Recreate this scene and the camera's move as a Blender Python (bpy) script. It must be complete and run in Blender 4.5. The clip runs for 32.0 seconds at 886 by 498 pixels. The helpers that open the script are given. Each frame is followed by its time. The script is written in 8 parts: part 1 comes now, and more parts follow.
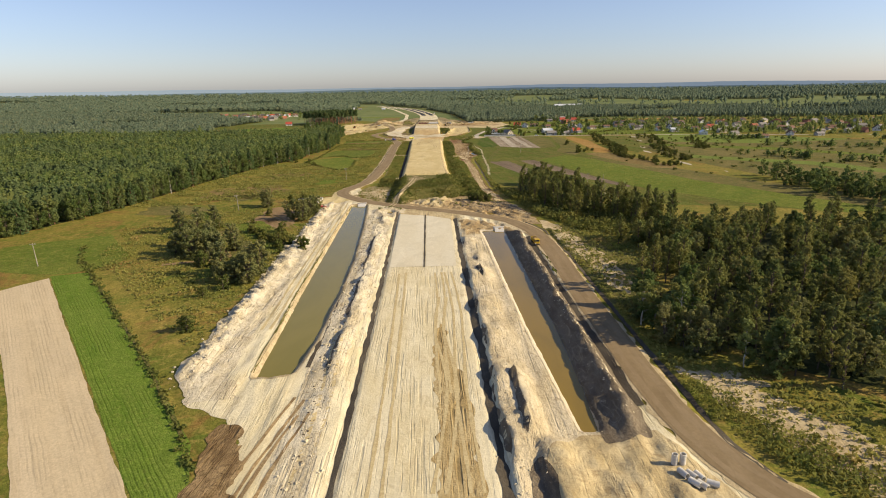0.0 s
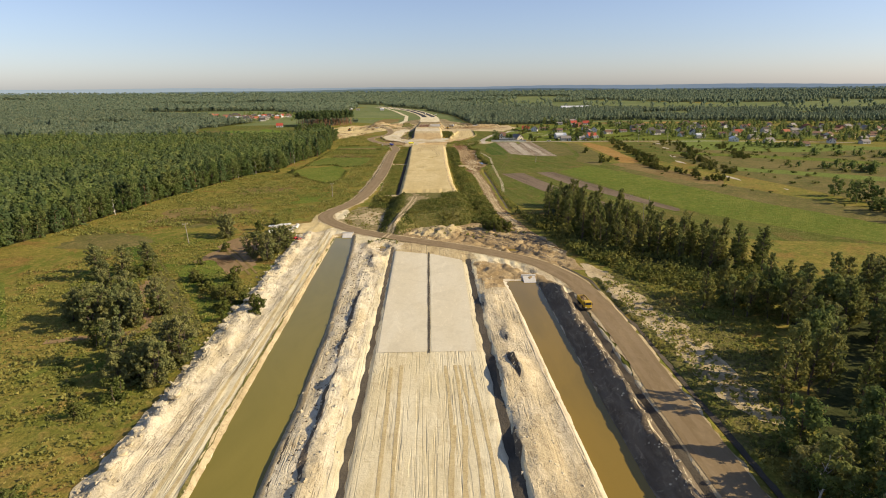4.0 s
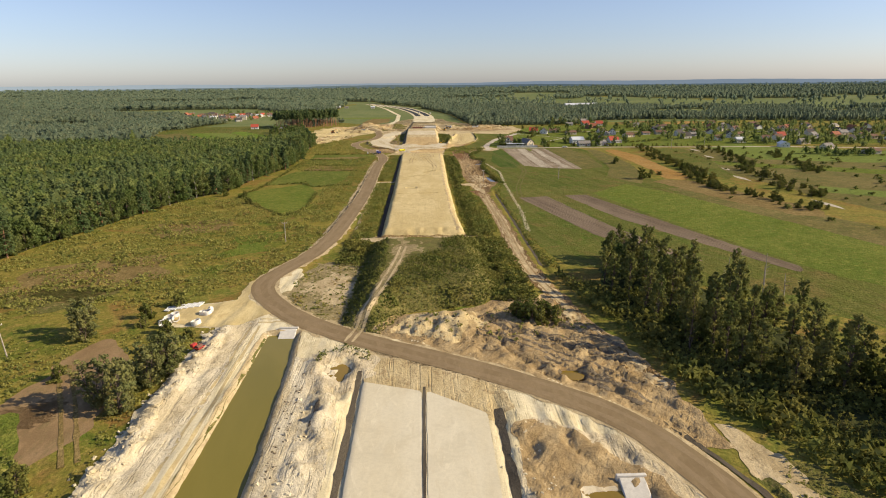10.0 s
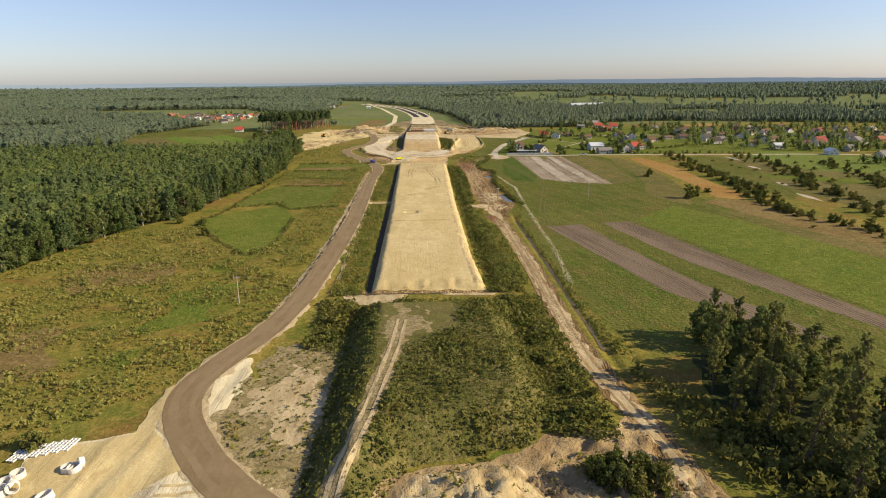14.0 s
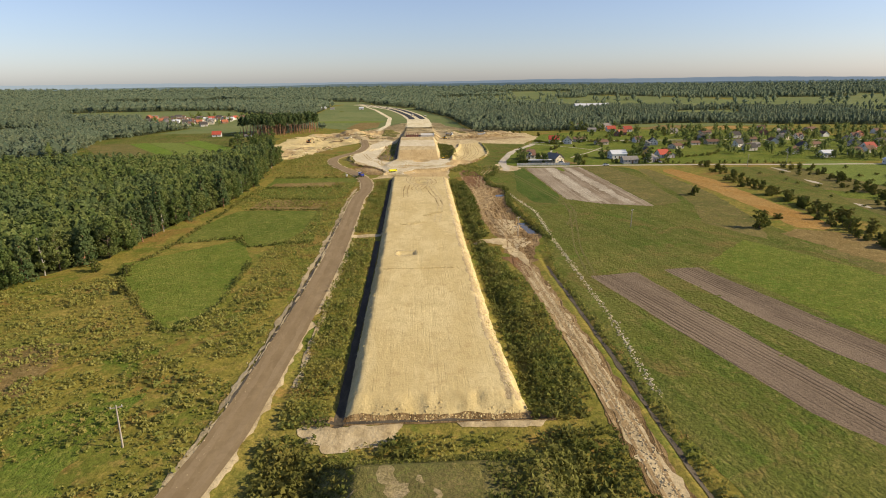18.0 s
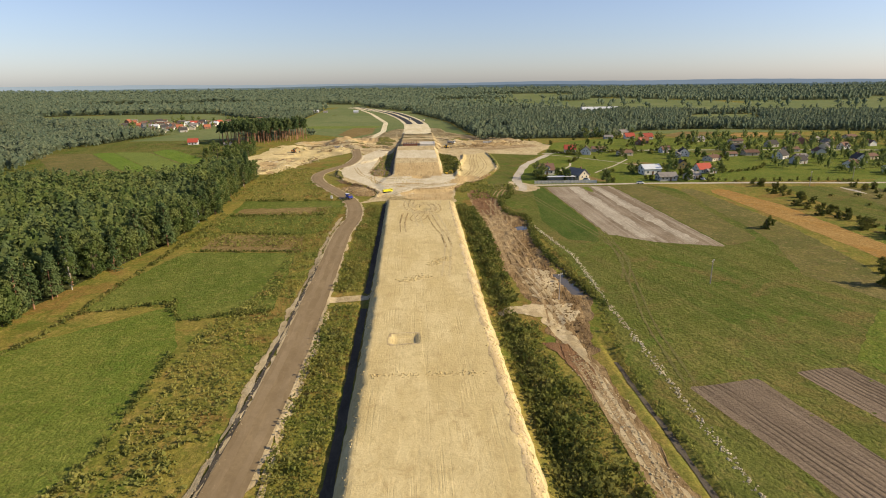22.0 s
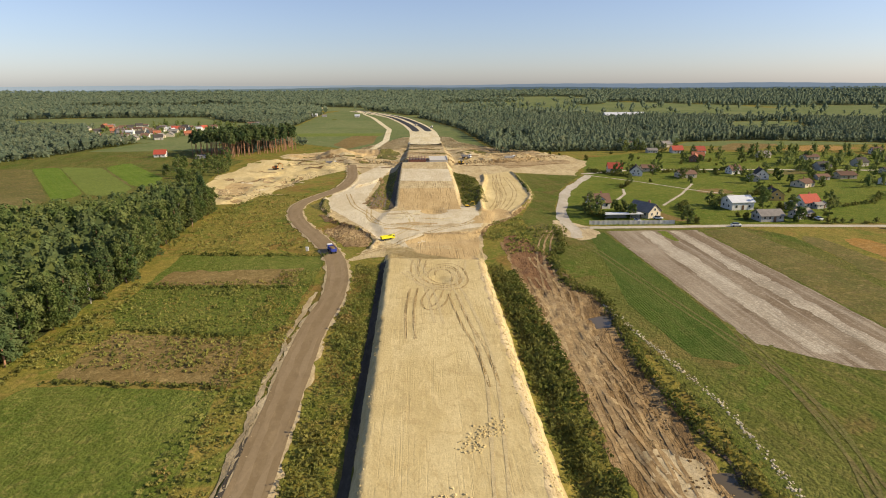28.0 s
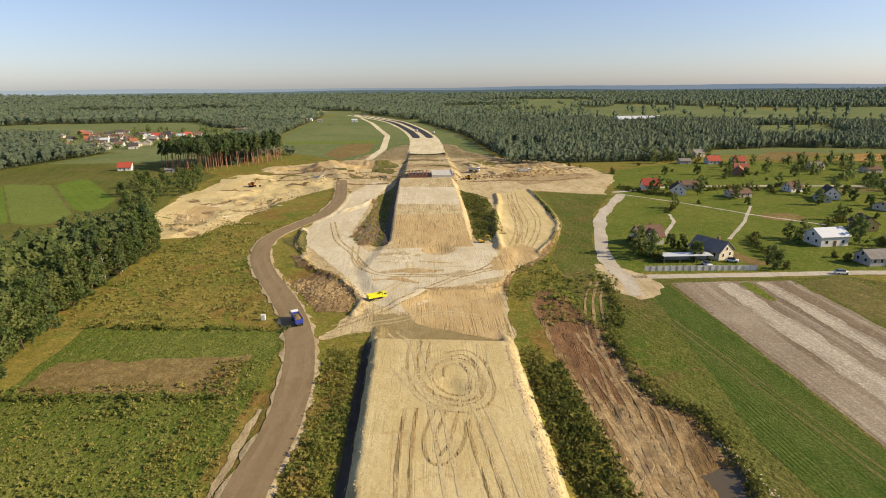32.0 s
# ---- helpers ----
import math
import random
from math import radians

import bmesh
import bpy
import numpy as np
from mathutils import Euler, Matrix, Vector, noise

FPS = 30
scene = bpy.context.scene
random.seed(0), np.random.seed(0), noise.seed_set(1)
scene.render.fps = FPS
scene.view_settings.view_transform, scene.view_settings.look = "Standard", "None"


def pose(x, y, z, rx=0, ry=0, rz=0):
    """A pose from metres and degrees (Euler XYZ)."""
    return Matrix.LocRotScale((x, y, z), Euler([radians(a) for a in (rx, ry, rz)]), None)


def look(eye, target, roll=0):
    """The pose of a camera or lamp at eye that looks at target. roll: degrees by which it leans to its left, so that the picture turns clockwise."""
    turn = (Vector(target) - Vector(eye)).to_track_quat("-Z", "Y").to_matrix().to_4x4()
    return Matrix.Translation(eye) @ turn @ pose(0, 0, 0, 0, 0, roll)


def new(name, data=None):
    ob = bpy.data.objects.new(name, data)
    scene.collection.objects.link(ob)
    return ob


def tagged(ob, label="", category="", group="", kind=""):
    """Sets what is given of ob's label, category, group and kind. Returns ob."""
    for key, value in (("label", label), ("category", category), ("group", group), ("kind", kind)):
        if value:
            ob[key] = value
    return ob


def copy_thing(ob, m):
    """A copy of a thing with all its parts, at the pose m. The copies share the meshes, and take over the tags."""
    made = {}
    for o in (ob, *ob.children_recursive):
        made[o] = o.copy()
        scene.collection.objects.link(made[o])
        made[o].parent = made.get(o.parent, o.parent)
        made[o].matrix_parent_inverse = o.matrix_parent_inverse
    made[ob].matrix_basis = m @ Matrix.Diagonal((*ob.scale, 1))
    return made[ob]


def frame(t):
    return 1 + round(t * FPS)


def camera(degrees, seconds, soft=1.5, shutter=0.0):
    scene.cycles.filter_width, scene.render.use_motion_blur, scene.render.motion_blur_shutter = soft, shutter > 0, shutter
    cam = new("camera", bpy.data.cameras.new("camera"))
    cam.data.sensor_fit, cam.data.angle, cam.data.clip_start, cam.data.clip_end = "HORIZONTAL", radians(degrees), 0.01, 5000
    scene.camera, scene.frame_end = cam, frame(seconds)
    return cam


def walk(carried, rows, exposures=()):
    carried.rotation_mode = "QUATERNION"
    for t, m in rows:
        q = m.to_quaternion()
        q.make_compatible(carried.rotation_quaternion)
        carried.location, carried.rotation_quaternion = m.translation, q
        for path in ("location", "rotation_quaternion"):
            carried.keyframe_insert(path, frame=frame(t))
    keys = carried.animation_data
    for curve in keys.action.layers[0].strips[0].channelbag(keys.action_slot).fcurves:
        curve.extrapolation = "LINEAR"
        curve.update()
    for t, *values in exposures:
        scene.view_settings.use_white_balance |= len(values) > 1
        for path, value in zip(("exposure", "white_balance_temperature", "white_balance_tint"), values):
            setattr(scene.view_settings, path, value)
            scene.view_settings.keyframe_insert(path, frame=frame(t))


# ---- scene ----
cam = camera(74.5, 32.0, 1.0)
METRES, EYE, TILT, LEAN, TURN = 495.5, 55.0, 0.0, 0.0, -1.2
ROWS = [
    (0.0, 0.0, 0.0, 0.0, -0.25, -15.69, 0.88),
    (0.5, -0.0009, 0.0172, -0.0001, -0.23, -15.66, 0.82),
    (1.0, -0.0019, 0.0331, -0.0003, -0.23, -15.62, 0.75),
    (1.5, -0.0029, 0.0487, -0.0005, -0.23, -15.58, 0.65),
    (2.0, -0.0038, 0.0653, -0.0008, -0.22, -15.53, 0.6),
    (2.5, -0.0046, 0.0807, -0.0009, -0.21, -15.54, 0.53),
    (3.0, -0.0053, 0.0959, -0.0011, -0.22, -15.56, 0.48),
    (3.5, -0.0059, 0.1121, -0.0013, -0.22, -15.61, 0.47),
    (5.5, -0.0073, 0.1744, -0.001, -0.44, -15.81, 0.48),
    (6.0, -0.0077, 0.1908, -0.0011, -0.49, -15.84, 0.51),
    (6.5, -0.008, 0.2062, -0.001, -0.52, -15.88, 0.53),
    (7.0, -0.0083, 0.223, -0.001, -0.55, -15.92, 0.57),
    (7.5, -0.0087, 0.2385, -0.0011, -0.59, -15.94, 0.58),
    (8.0, -0.009, 0.2539, -0.0013, -0.62, -15.96, 0.57),
    (8.5, -0.0093, 0.2705, -0.0014, -0.66, -15.99, 0.55),
    (9.0, -0.0094, 0.2858, -0.0014, -0.7, -16.0, 0.55),
    (9.5, -0.0096, 0.3011, -0.0012, -0.79, -16.0, 0.52),
    (10.0, -0.01, 0.3174, -0.0011, -0.82, -16.04, 0.56),
    (10.5, -0.0105, 0.3324, -0.0011, -0.86, -16.09, 0.55),
    (11.0, -0.0112, 0.3486, -0.001, -0.84, -16.12, 0.58),
    (11.5, -0.0123, 0.3637, -0.0011, -0.91, -16.15, 0.56),
    (12.0, -0.0132, 0.3787, -0.0012, -0.92, -16.16, 0.59),
    (12.5, -0.0144, 0.3948, -0.0012, -0.97, -16.17, 0.57),
    (13.0, -0.0154, 0.4094, -0.0011, -1.01, -16.2, 0.57),
    (13.5, -0.0162, 0.4252, -0.0009, -1.04, -16.19, 0.56),
    (14.0, -0.0168, 0.44, -0.0007, -1.09, -16.17, 0.54),
    (14.5, -0.0172, 0.455, -0.0005, -1.13, -16.17, 0.53),
    (16.5, -0.0188, 0.5188, -0.0008, -1.38, -16.16, 0.62),
    (17.0, -0.0196, 0.5342, -0.0009, -1.46, -16.21, 0.6),
    (17.5, -0.0204, 0.5509, -0.0012, -1.52, -16.22, 0.64),
    (18.0, -0.0212, 0.5664, -0.0015, -1.57, -16.2, 0.64),
    (18.5, -0.0218, 0.5819, -0.0013, -1.64, -16.2, 0.67),
    (19.0, -0.0225, 0.5984, -0.0014, -1.69, -16.13, 0.66),
    (19.5, -0.0229, 0.6138, -0.0013, -1.75, -16.11, 0.65),
    (20.0, -0.0234, 0.6304, -0.0015, -1.79, -16.1, 0.65),
    (20.5, -0.0239, 0.6458, -0.0014, -1.85, -16.1, 0.62),
    (21.0, -0.0245, 0.6612, -0.0013, -1.87, -16.08, 0.6),
    (21.5, -0.0251, 0.6778, -0.0011, -1.88, -16.06, 0.61),
    (22.0, -0.0258, 0.6931, -0.0009, -1.86, -16.04, 0.57),
    (22.5, -0.0266, 0.7084, -0.0007, -1.87, -16.01, 0.54),
    (23.0, -0.0274, 0.7247, -0.0006, -1.82, -16.0, 0.55),
    (23.5, -0.0283, 0.7399, -0.0008, -1.77, -15.98, 0.51),
    (24.0, -0.0294, 0.7561, -0.0009, -1.73, -15.96, 0.48),
    (24.5, -0.0302, 0.7711, -0.0008, -1.65, -15.97, 0.41),
    (25.0, -0.031, 0.7861, -0.0007, -1.58, -15.92, 0.38),
    (25.5, -0.0318, 0.8022, -0.0006, -1.52, -15.92, 0.33),
    (27.5, -0.0336, 0.8618, -0.0002, -1.42, -15.87, 0.29),
    (28.0, -0.0337, 0.878, -0.0003, -1.38, -15.86, 0.29),
    (28.5, -0.034, 0.8929, -0.0002, -1.38, -15.85, 0.29),
    (29.0, -0.0342, 0.9078, -0.0004, -1.36, -15.81, 0.28),
    (29.5, -0.0342, 0.9236, -0.0004, -1.35, -15.78, 0.33),
    (30.0, -0.0344, 0.9385, -0.0004, -1.34, -15.76, 0.34),
    (30.5, -0.0345, 0.9543, -0.0006, -1.32, -15.71, 0.34),
    (31.0, -0.0347, 0.969, -0.0005, -1.31, -15.71, 0.4),
    (31.5, -0.0349, 0.9835, -0.0006, -1.29, -15.67, 0.42),
    (32.0, -0.0351, 0.9992, -0.0005, -1.3, -15.63, 0.47),
]
walk(cam, [(t, pose(0, 0, EYE, TILT, LEAN, TURN) @ pose(METRES * x, METRES * y, METRES * z, 90 + pitch, roll, yaw)) for t, x, y, z, yaw, pitch, roll in ROWS])

# ---- world, sun, exposure ----
SUN_ELEV, SUN_AZ = 29.0, 98.0            # azimuth clockwise from +y
world = bpy.data.worlds.new("world")
scene.world = world
world.use_nodes = True
wn = world.node_tree.nodes
sky = wn.new("ShaderNodeTexSky")
sky.sky_type = "NISHITA"
sky.sun_disc = False
sky.sun_elevation = radians(SUN_ELEV)
sky.sun_rotation = radians(SUN_AZ)
sky.altitude, sky.air_density, sky.dust_density, sky.ozone_density = 200, 1.0, 0.65, 2.5
wn["Background"].inputs["Strength"].default_value = 0.085
hue = wn.new("ShaderNodeHueSaturation")
hue.inputs["Saturation"].default_value = 0.84
tint = wn.new("ShaderNodeMix")
tint.data_type, tint.blend_type = "RGBA", "MULTIPLY"
tint.inputs[0].default_value = 1.0
tint.inputs[7].default_value = (0.965, 0.965, 1.13, 1)
world.node_tree.links.new(sky.outputs["Color"], hue.inputs["Color"])
world.node_tree.links.new(hue.outputs["Color"], tint.inputs[6])
world.node_tree.links.new(tint.outputs[2], wn["Background"].inputs["Color"])
sun_data = bpy.data.lights.new("sun", "SUN")
sun_data.energy, sun_data.angle, sun_data.color = 4.6, radians(0.5), (1.0, 0.835, 0.565)
sun = new("sun", sun_data)
to_sun = Vector((math.sin(radians(SUN_AZ)) * math.cos(radians(SUN_ELEV)), math.cos(radians(SUN_AZ)) * math.cos(radians(SUN_ELEV)), math.sin(radians(SUN_ELEV))))
sun.matrix_world = look(to_sun * 300, (0, 0, 0))
scene.view_settings.exposure = 0.55


# ---- materials ----
class Mat:
    """A small node-graph writer on world coordinates."""

    def __init__(self, name, rough=0.9, spec=0.25, metal=0.0):
        self.m = bpy.data.materials.new(name)
        self.m.use_nodes = True
        self.t = self.m.node_tree
        self.b = self.t.nodes["Principled BSDF"]
        self.b.inputs["Roughness"].default_value = rough
        self.b.inputs["Metallic"].default_value = metal
        self.b.inputs["Specular IOR Level"].default_value = spec
        self.pos = self.t.nodes.new("ShaderNodeNewGeometry").outputs["Position"]

    def node(self, kind, **links):
        n = self.t.nodes.new(kind)
        for k, v in links.items():
            self.put(n.inputs[k], v)
        return n

    def put(self, socket, v):
        if isinstance(v, bpy.types.NodeSocket):
            self.t.links.new(v, socket)
        elif isinstance(v, tuple) and len(v) == 3 and socket.type == "RGBA":
            socket.default_value = (*v, 1)
        else:
            socket.default_value = v

    def coords(self, scale=(1, 1, 1), turn=0.0, local=False):
        src = self.pos
        if local:
            src = self.t.nodes.new("ShaderNodeTexCoord").outputs["Object"]
        if turn:
            r = self.t.nodes.new("ShaderNodeMapping")
            self.t.links.new(src, r.inputs["Vector"])
            r.inputs["Rotation"].default_value = (0, 0, radians(turn))
            src = r.outputs["Vector"]
        n = self.t.nodes.new("ShaderNodeMapping")
        self.t.links.new(src, n.inputs["Vector"])
        n.inputs["Scale"].default_value = scale
        return n.outputs["Vector"]

    def noise(self, size, detail=4.0, rough=0.6, vec=None, distort=0.0):
        n = self.node("ShaderNodeTexNoise", Scale=1.0 / size, Detail=detail, Roughness=rough, Distortion=distort)
        self.t.links.new(vec or self.pos, n.inputs["Vector"])
        return n.outputs["Fac"]

    def ramp(self, fac, a, b, lo=0.0, hi=1.0):
        n = self.node("ShaderNodeMapRange", Value=fac)
        n.interpolation_type = "SMOOTHSTEP"
        for k, v in (("From Min", a), ("From Max", b), ("To Min", lo), ("To Max", hi)):
            n.inputs[k].default_value = v
        return n.outputs["Result"]

    def mix(self, fac, a, b, how="MIX"):
        n = self.t.nodes.new("ShaderNodeMix")
        n.data_type, n.blend_type = "RGBA", how
        for sock, v in ((n.inputs[0], fac), (n.inputs[6], a), (n.inputs[7], b)):
            self.put(sock, v)
        return n.outputs[2]

    def math(self, how, a, b=0.0):
        n = self.t.nodes.new("ShaderNodeMath")
        n.operation = how
        self.put(n.inputs[0], a)
        self.put(n.inputs[1], b)
        return n.outputs[0]

    def rows(self, width, turn, distort=1.0, dscale=0.3):
        """Bands that run along a line, turn degrees clockwise from y."""
        n = self.t.nodes.new("ShaderNodeTexWave")
        n.wave_type, n.bands_direction, n.wave_profile = "BANDS", "X", "SIN"
        self.t.links.new(self.coords((1, 1, 1), turn), n.inputs["Vector"])
        n.inputs["Scale"].default_value = 0.31416 / width
        n.inputs["Distortion"].default_value = distort
        n.inputs["Detail"].default_value = 2.0
        n.inputs["Detail Scale"].default_value = dscale
        return n.outputs["Fac"]

    def bump(self, height, dist, strength=1.0):
        n = self.node("ShaderNodeBump", Height=height, Distance=dist, Strength=strength)
        self.t.links.new(n.outputs["Normal"], self.b.inputs["Normal"])

    def colour(self, c):
        self.put(self.b.inputs["Base Color"], c)
        return self.m


def plain(name, c, rough=0.7, var=0.12, size=0.6, metal=0.0, spec=0.3, bump=0.0):
    k = Mat(name, rough, spec, metal)
    f = k.noise(size, 5, 0.65, k.coords(local=True))
    rnd = k.node("ShaderNodeObjectInfo").outputs["Random"]
    f2 = k.math("ADD", f, k.math("MULTIPLY", rnd, 0.35))
    dark = tuple(v * (1 - var * 1.6) for v in c)
    lite = tuple(min(1, v * (1 + var)) for v in c)
    if bump:
        k.bump(f, bump)
    return k.colour(k.mix(k.ramp(f2, 0.25, 0.95), dark, lite))


def grassland(name, cols, patch=14.0, fine=0.5, rows=None, bump=0.25, streak=None, other=None, grain=1.0):
    """Ground cover in three tones, with tufts and, where given, rows (width, turn, strength) and mowing stripes."""
    k = Mat(name, 0.95, 0.03)
    vec = k.coords((1, streak[1], 1), streak[0]) if streak else None
    big = k.noise(patch, 4, 0.6, vec, distort=0.0 if streak else 0.6)
    mid = k.noise(patch / 5, 4, 0.65, vec)
    small = k.noise(fine, 3, 0.7)
    c = k.mix(k.ramp(big, 0.36, 0.62), cols[0], cols[1])
    c = k.mix(k.ramp(mid, 0.5, 0.68), c, cols[2])
    if other:
        c = k.mix(k.ramp(k.noise(patch * 1.3, 5, 0.65, distort=1.0), 0.53, 0.63, 0.0, 0.85), c, other)
        c = k.mix(k.ramp(k.noise(patch * 0.8, 5, 0.65, distort=0.8), 0.55, 0.65, 0.0, 0.8), c, (0.105, 0.165, 0.024))
    c = k.mix(k.ramp(k.noise(patch * 3.1, 3, 0.6, distort=0.4), 0.42, 0.66, 0.0, 0.38), c, tuple(min(1, v * 1.35) for v in cols[2]))
    c = k.mix(k.ramp(k.noise(2.4, 4, 0.65, vec), 0.42, 0.62, 0.0, 0.30 * grain), c, tuple(v * 0.55 for v in cols[0]))
    h = small
    if rows:
        r = k.ramp(k.rows(rows[0], rows[1], 2.2, 0.5), 0.45, 0.95)
        lines = k.math("MULTIPLY", r, k.ramp(k.noise(rows[0] * 4.5, 4, 0.65, k.coords((1, 0.16, 1), rows[1]), 0.5), 0.42, 0.62, 0.08, 1.0))
        c = k.mix(k.math("MULTIPLY", lines, rows[2]), c, tuple(v * 0.42 for v in cols[0]))
        c = k.mix(k.ramp(k.noise(rows[0] * 3.2, 3, 0.6, k.coords((1, 0.012, 1), rows[1]), 0.3), 0.44, 0.60, 0.0, 0.34), c, tuple(min(1, v * 1.12) for v in cols[2]))
        h = k.math("SUBTRACT", small, k.math("MULTIPLY", lines, 0.8 * rows[2]))
    c = k.mix(k.ramp(small, 0.38, 0.64, 0.0, 0.46 * grain), c, tuple(v * 0.45 for v in cols[0]))
    c = k.mix(k.ramp(k.noise(fine * 2.3, 3, 0.7), 0.52, 0.70, 0.0, 0.5 * grain), c, tuple(min(1, v * 1.4) for v in cols[2]))
    c = k.mix(k.ramp(k.noise(0.36, 2, 0.6), 0.45, 0.62, 0.0, 0.26 * grain), c, tuple(v * 0.4 for v in cols[0]))
    k.bump(h, bump)
    return k.colour(c)


def sandy(name, pale, deep, dirt, ruts=0.0, turn=0.0, stain=9.0, rut_width=1.1, dirt_at=(0.58, 0.75), bump=0.12):
    """Bare sand with damp stains, dirt and, where given, wheel ruts."""
    k = Mat(name, 0.93, 0.12)
    stretch = k.coords((1, 0.28, 1), turn)
    big = k.noise(stain, 5, 0.62, stretch, 0.5)
    small = k.noise(0.7, 5, 0.7)
    c = k.mix(k.ramp(big, 0.38, 0.62), pale, deep)
    c = k.mix(k.ramp(k.noise(stain * 0.45, 6, 0.7, distort=0.8), dirt_at[0], dirt_at[1], 0.0, 0.75), c, dirt)
    h = small
    if ruts:
        wide = k.ramp(k.noise(rut_width * 0.75, 2, 0.5, k.coords((1, 0.022, 1), turn), 0.25), 0.55, 0.62)
        thin = k.ramp(k.noise(rut_width * 0.30, 2, 0.55, k.coords((1, 0.016, 1), turn), 0.20), 0.55, 0.63)
        where = k.ramp(k.noise(stain * 0.8, 3, 0.5, k.coords((1, 0.45, 1), turn)), 0.46, 0.60, 0.12, 1.0)
        other = k.ramp(k.noise(stain * 0.55, 3, 0.5, k.coords((1, 0.35, 1), turn), 0.4), 0.44, 0.58, 0.0, 0.9)
        lines = k.math("MAXIMUM", k.math("MULTIPLY", wide, where), k.math("MULTIPLY", thin, other))
        c = k.mix(k.math("MULTIPLY", lines, ruts), c, tuple(v * 0.60 for v in deep))
        h = k.math("SUBTRACT", small, k.math("MULTIPLY", lines, min(0.9, 1.6 * ruts)))
    c = k.mix(k.ramp(small, 0.3, 0.62, 0.18, 0.0), c, tuple(v * 0.6 for v in deep))
    c = k.mix(k.ramp(k.noise(5.5, 4, 0.6, distort=0.7), 0.50, 0.66, 0.0, 0.35), c, tuple(v * 0.8 for v in deep))
    c = k.mix(k.ramp(k.noise(1.9, 5, 0.75, stretch, 1.2), 0.50, 0.66, 0.0, 0.42), c, dirt)
    c = k.mix(k.ramp(k.noise(2.7, 5, 0.7, stretch, 1.5), 0.54, 0.70, 0.0, 0.5), c, tuple(min(1, v * 1.16) for v in pale))
    k.bump(h, bump)
    return k.colour(c)


def leafy(name, dark, lite, back=0.3, dry=None):
    """Leaves: a tint for each tree and each clump, some light coming through."""
    k = Mat(name, 0.9, 0.04)
    info = k.node("ShaderNodeObjectInfo").outputs["Random"]
    isl = k.t.nodes.new("ShaderNodeNewGeometry").outputs["Random Per Island"]
    spot = k.ramp(k.noise(5.0, 2, 0.5), 0.34, 0.66)
    f = k.math("ADD", k.math("ADD", k.math("MULTIPLY", info, 0.30), k.math("MULTIPLY", isl, 0.20)), k.math("MULTIPLY", spot, 0.50))
    c = k.mix(k.ramp(f, 0.1, 0.9), dark, lite)
    c = k.mix(k.ramp(k.noise(19, 3, 0.6), 0.52, 0.70, 0, 0.45), c, (lite[0] * 1.15, lite[1] * 0.98, lite[2] * 0.9))
    c = k.mix(k.ramp(k.noise(9, 2, 0.5), 0.54, 0.68, 0, 0.40), c, (dark[0] * 0.75, dark[1] * 0.95, dark[2] * 1.15))
    if dry:
        c = k.mix(k.ramp(k.noise(11, 3, 0.6), 0.56, 0.72, 0, 0.8), c, dry)
    tr = k.t.nodes.new("ShaderNodeBsdfTranslucent")
    k.put(tr.inputs["Color"], c)
    k.colour(c)
    mx = k.t.nodes.new("ShaderNodeMixShader")
    mx.inputs[0].default_value = back
    k.t.links.new(k.b.outputs[0], mx.inputs[1])
    k.t.links.new(tr.outputs[0], mx.inputs[2])
    k.t.links.new(mx.outputs[0], k.t.nodes["Material Output"].inputs["Surface"])
    return k.m


def water_mat(name, c, c2, rough=0.06):
    k = Mat(name, rough, 0.3)
    k.bump(k.noise(0.5, 3, 0.6, distort=0.5), 0.015)
    return k.colour(k.mix(k.ramp(k.noise(16, 4, 0.6, k.coords((1, 0.35, 1)), 0.7), 0.35, 0.65), c, c2))


M_meadow = grassland("meadow", ((0.152, 0.170, 0.030), (0.268, 0.218, 0.046), (0.290, 0.208, 0.060)), 17.0, 0.8, other=(0.275, 0.148, 0.050))
M_grass = grassland("grass", ((0.107, 0.138, 0.026), (0.144, 0.154, 0.032), (0.182, 0.158, 0.048)), 16.0, 0.9, (1.5, -13, 0.10), 0.6, (-13, 0.2), other=(0.210, 0.148, 0.052))
M_lush = grassland("lush_grass", ((0.130, 0.180, 0.028), (0.166, 0.196, 0.033), (0.204, 0.196, 0.045)), 9.0, 0.7, None, 0.5)
M_deepgrass = grassland("deep_grass", ((0.120, 0.160, 0.028), (0.150, 0.178, 0.032), (0.200, 0.190, 0.050)), 8.0, 0.9, None, 0.6)
# Grass of the far clearings, with haze mixed into its tones.
M_hazegrass = grassland("hazed_grass", ((0.135, 0.172, 0.062), (0.158, 0.186, 0.068), (0.185, 0.190, 0.082)), 60.0, 4.0, None, 0.2, grain=0.5)
M_crop = grassland("crop", ((0.125, 0.205, 0.024), (0.150, 0.225, 0.030), (0.180, 0.220, 0.042)), 7.0, 0.4, (0.7, -36, 0.26))
M_palegreen = grassland("pale_crop", ((0.170, 0.212, 0.046), (0.195, 0.228, 0.054), (0.160, 0.200, 0.044)), 14.0, 0.6, (2.0, 30, 0.1))
M_croprow = grassland("crop_rows", ((0.070, 0.118, 0.020), (0.094, 0.135, 0.025), (0.120, 0.134, 0.035)), 9.0, 0.5, (0.8, -3, 0.24), 0.3, (-3, 0.3))
M_olive = grassland("olive_meadow", ((0.130, 0.132, 0.038), (0.180, 0.155, 0.048), (0.240, 0.180, 0.078)), 12.0, 0.8)
M_rust = grassland("dry_meadow", ((0.205, 0.150, 0.056), (0.250, 0.172, 0.066), (0.290, 0.215, 0.090)), 10.0, 0.7)
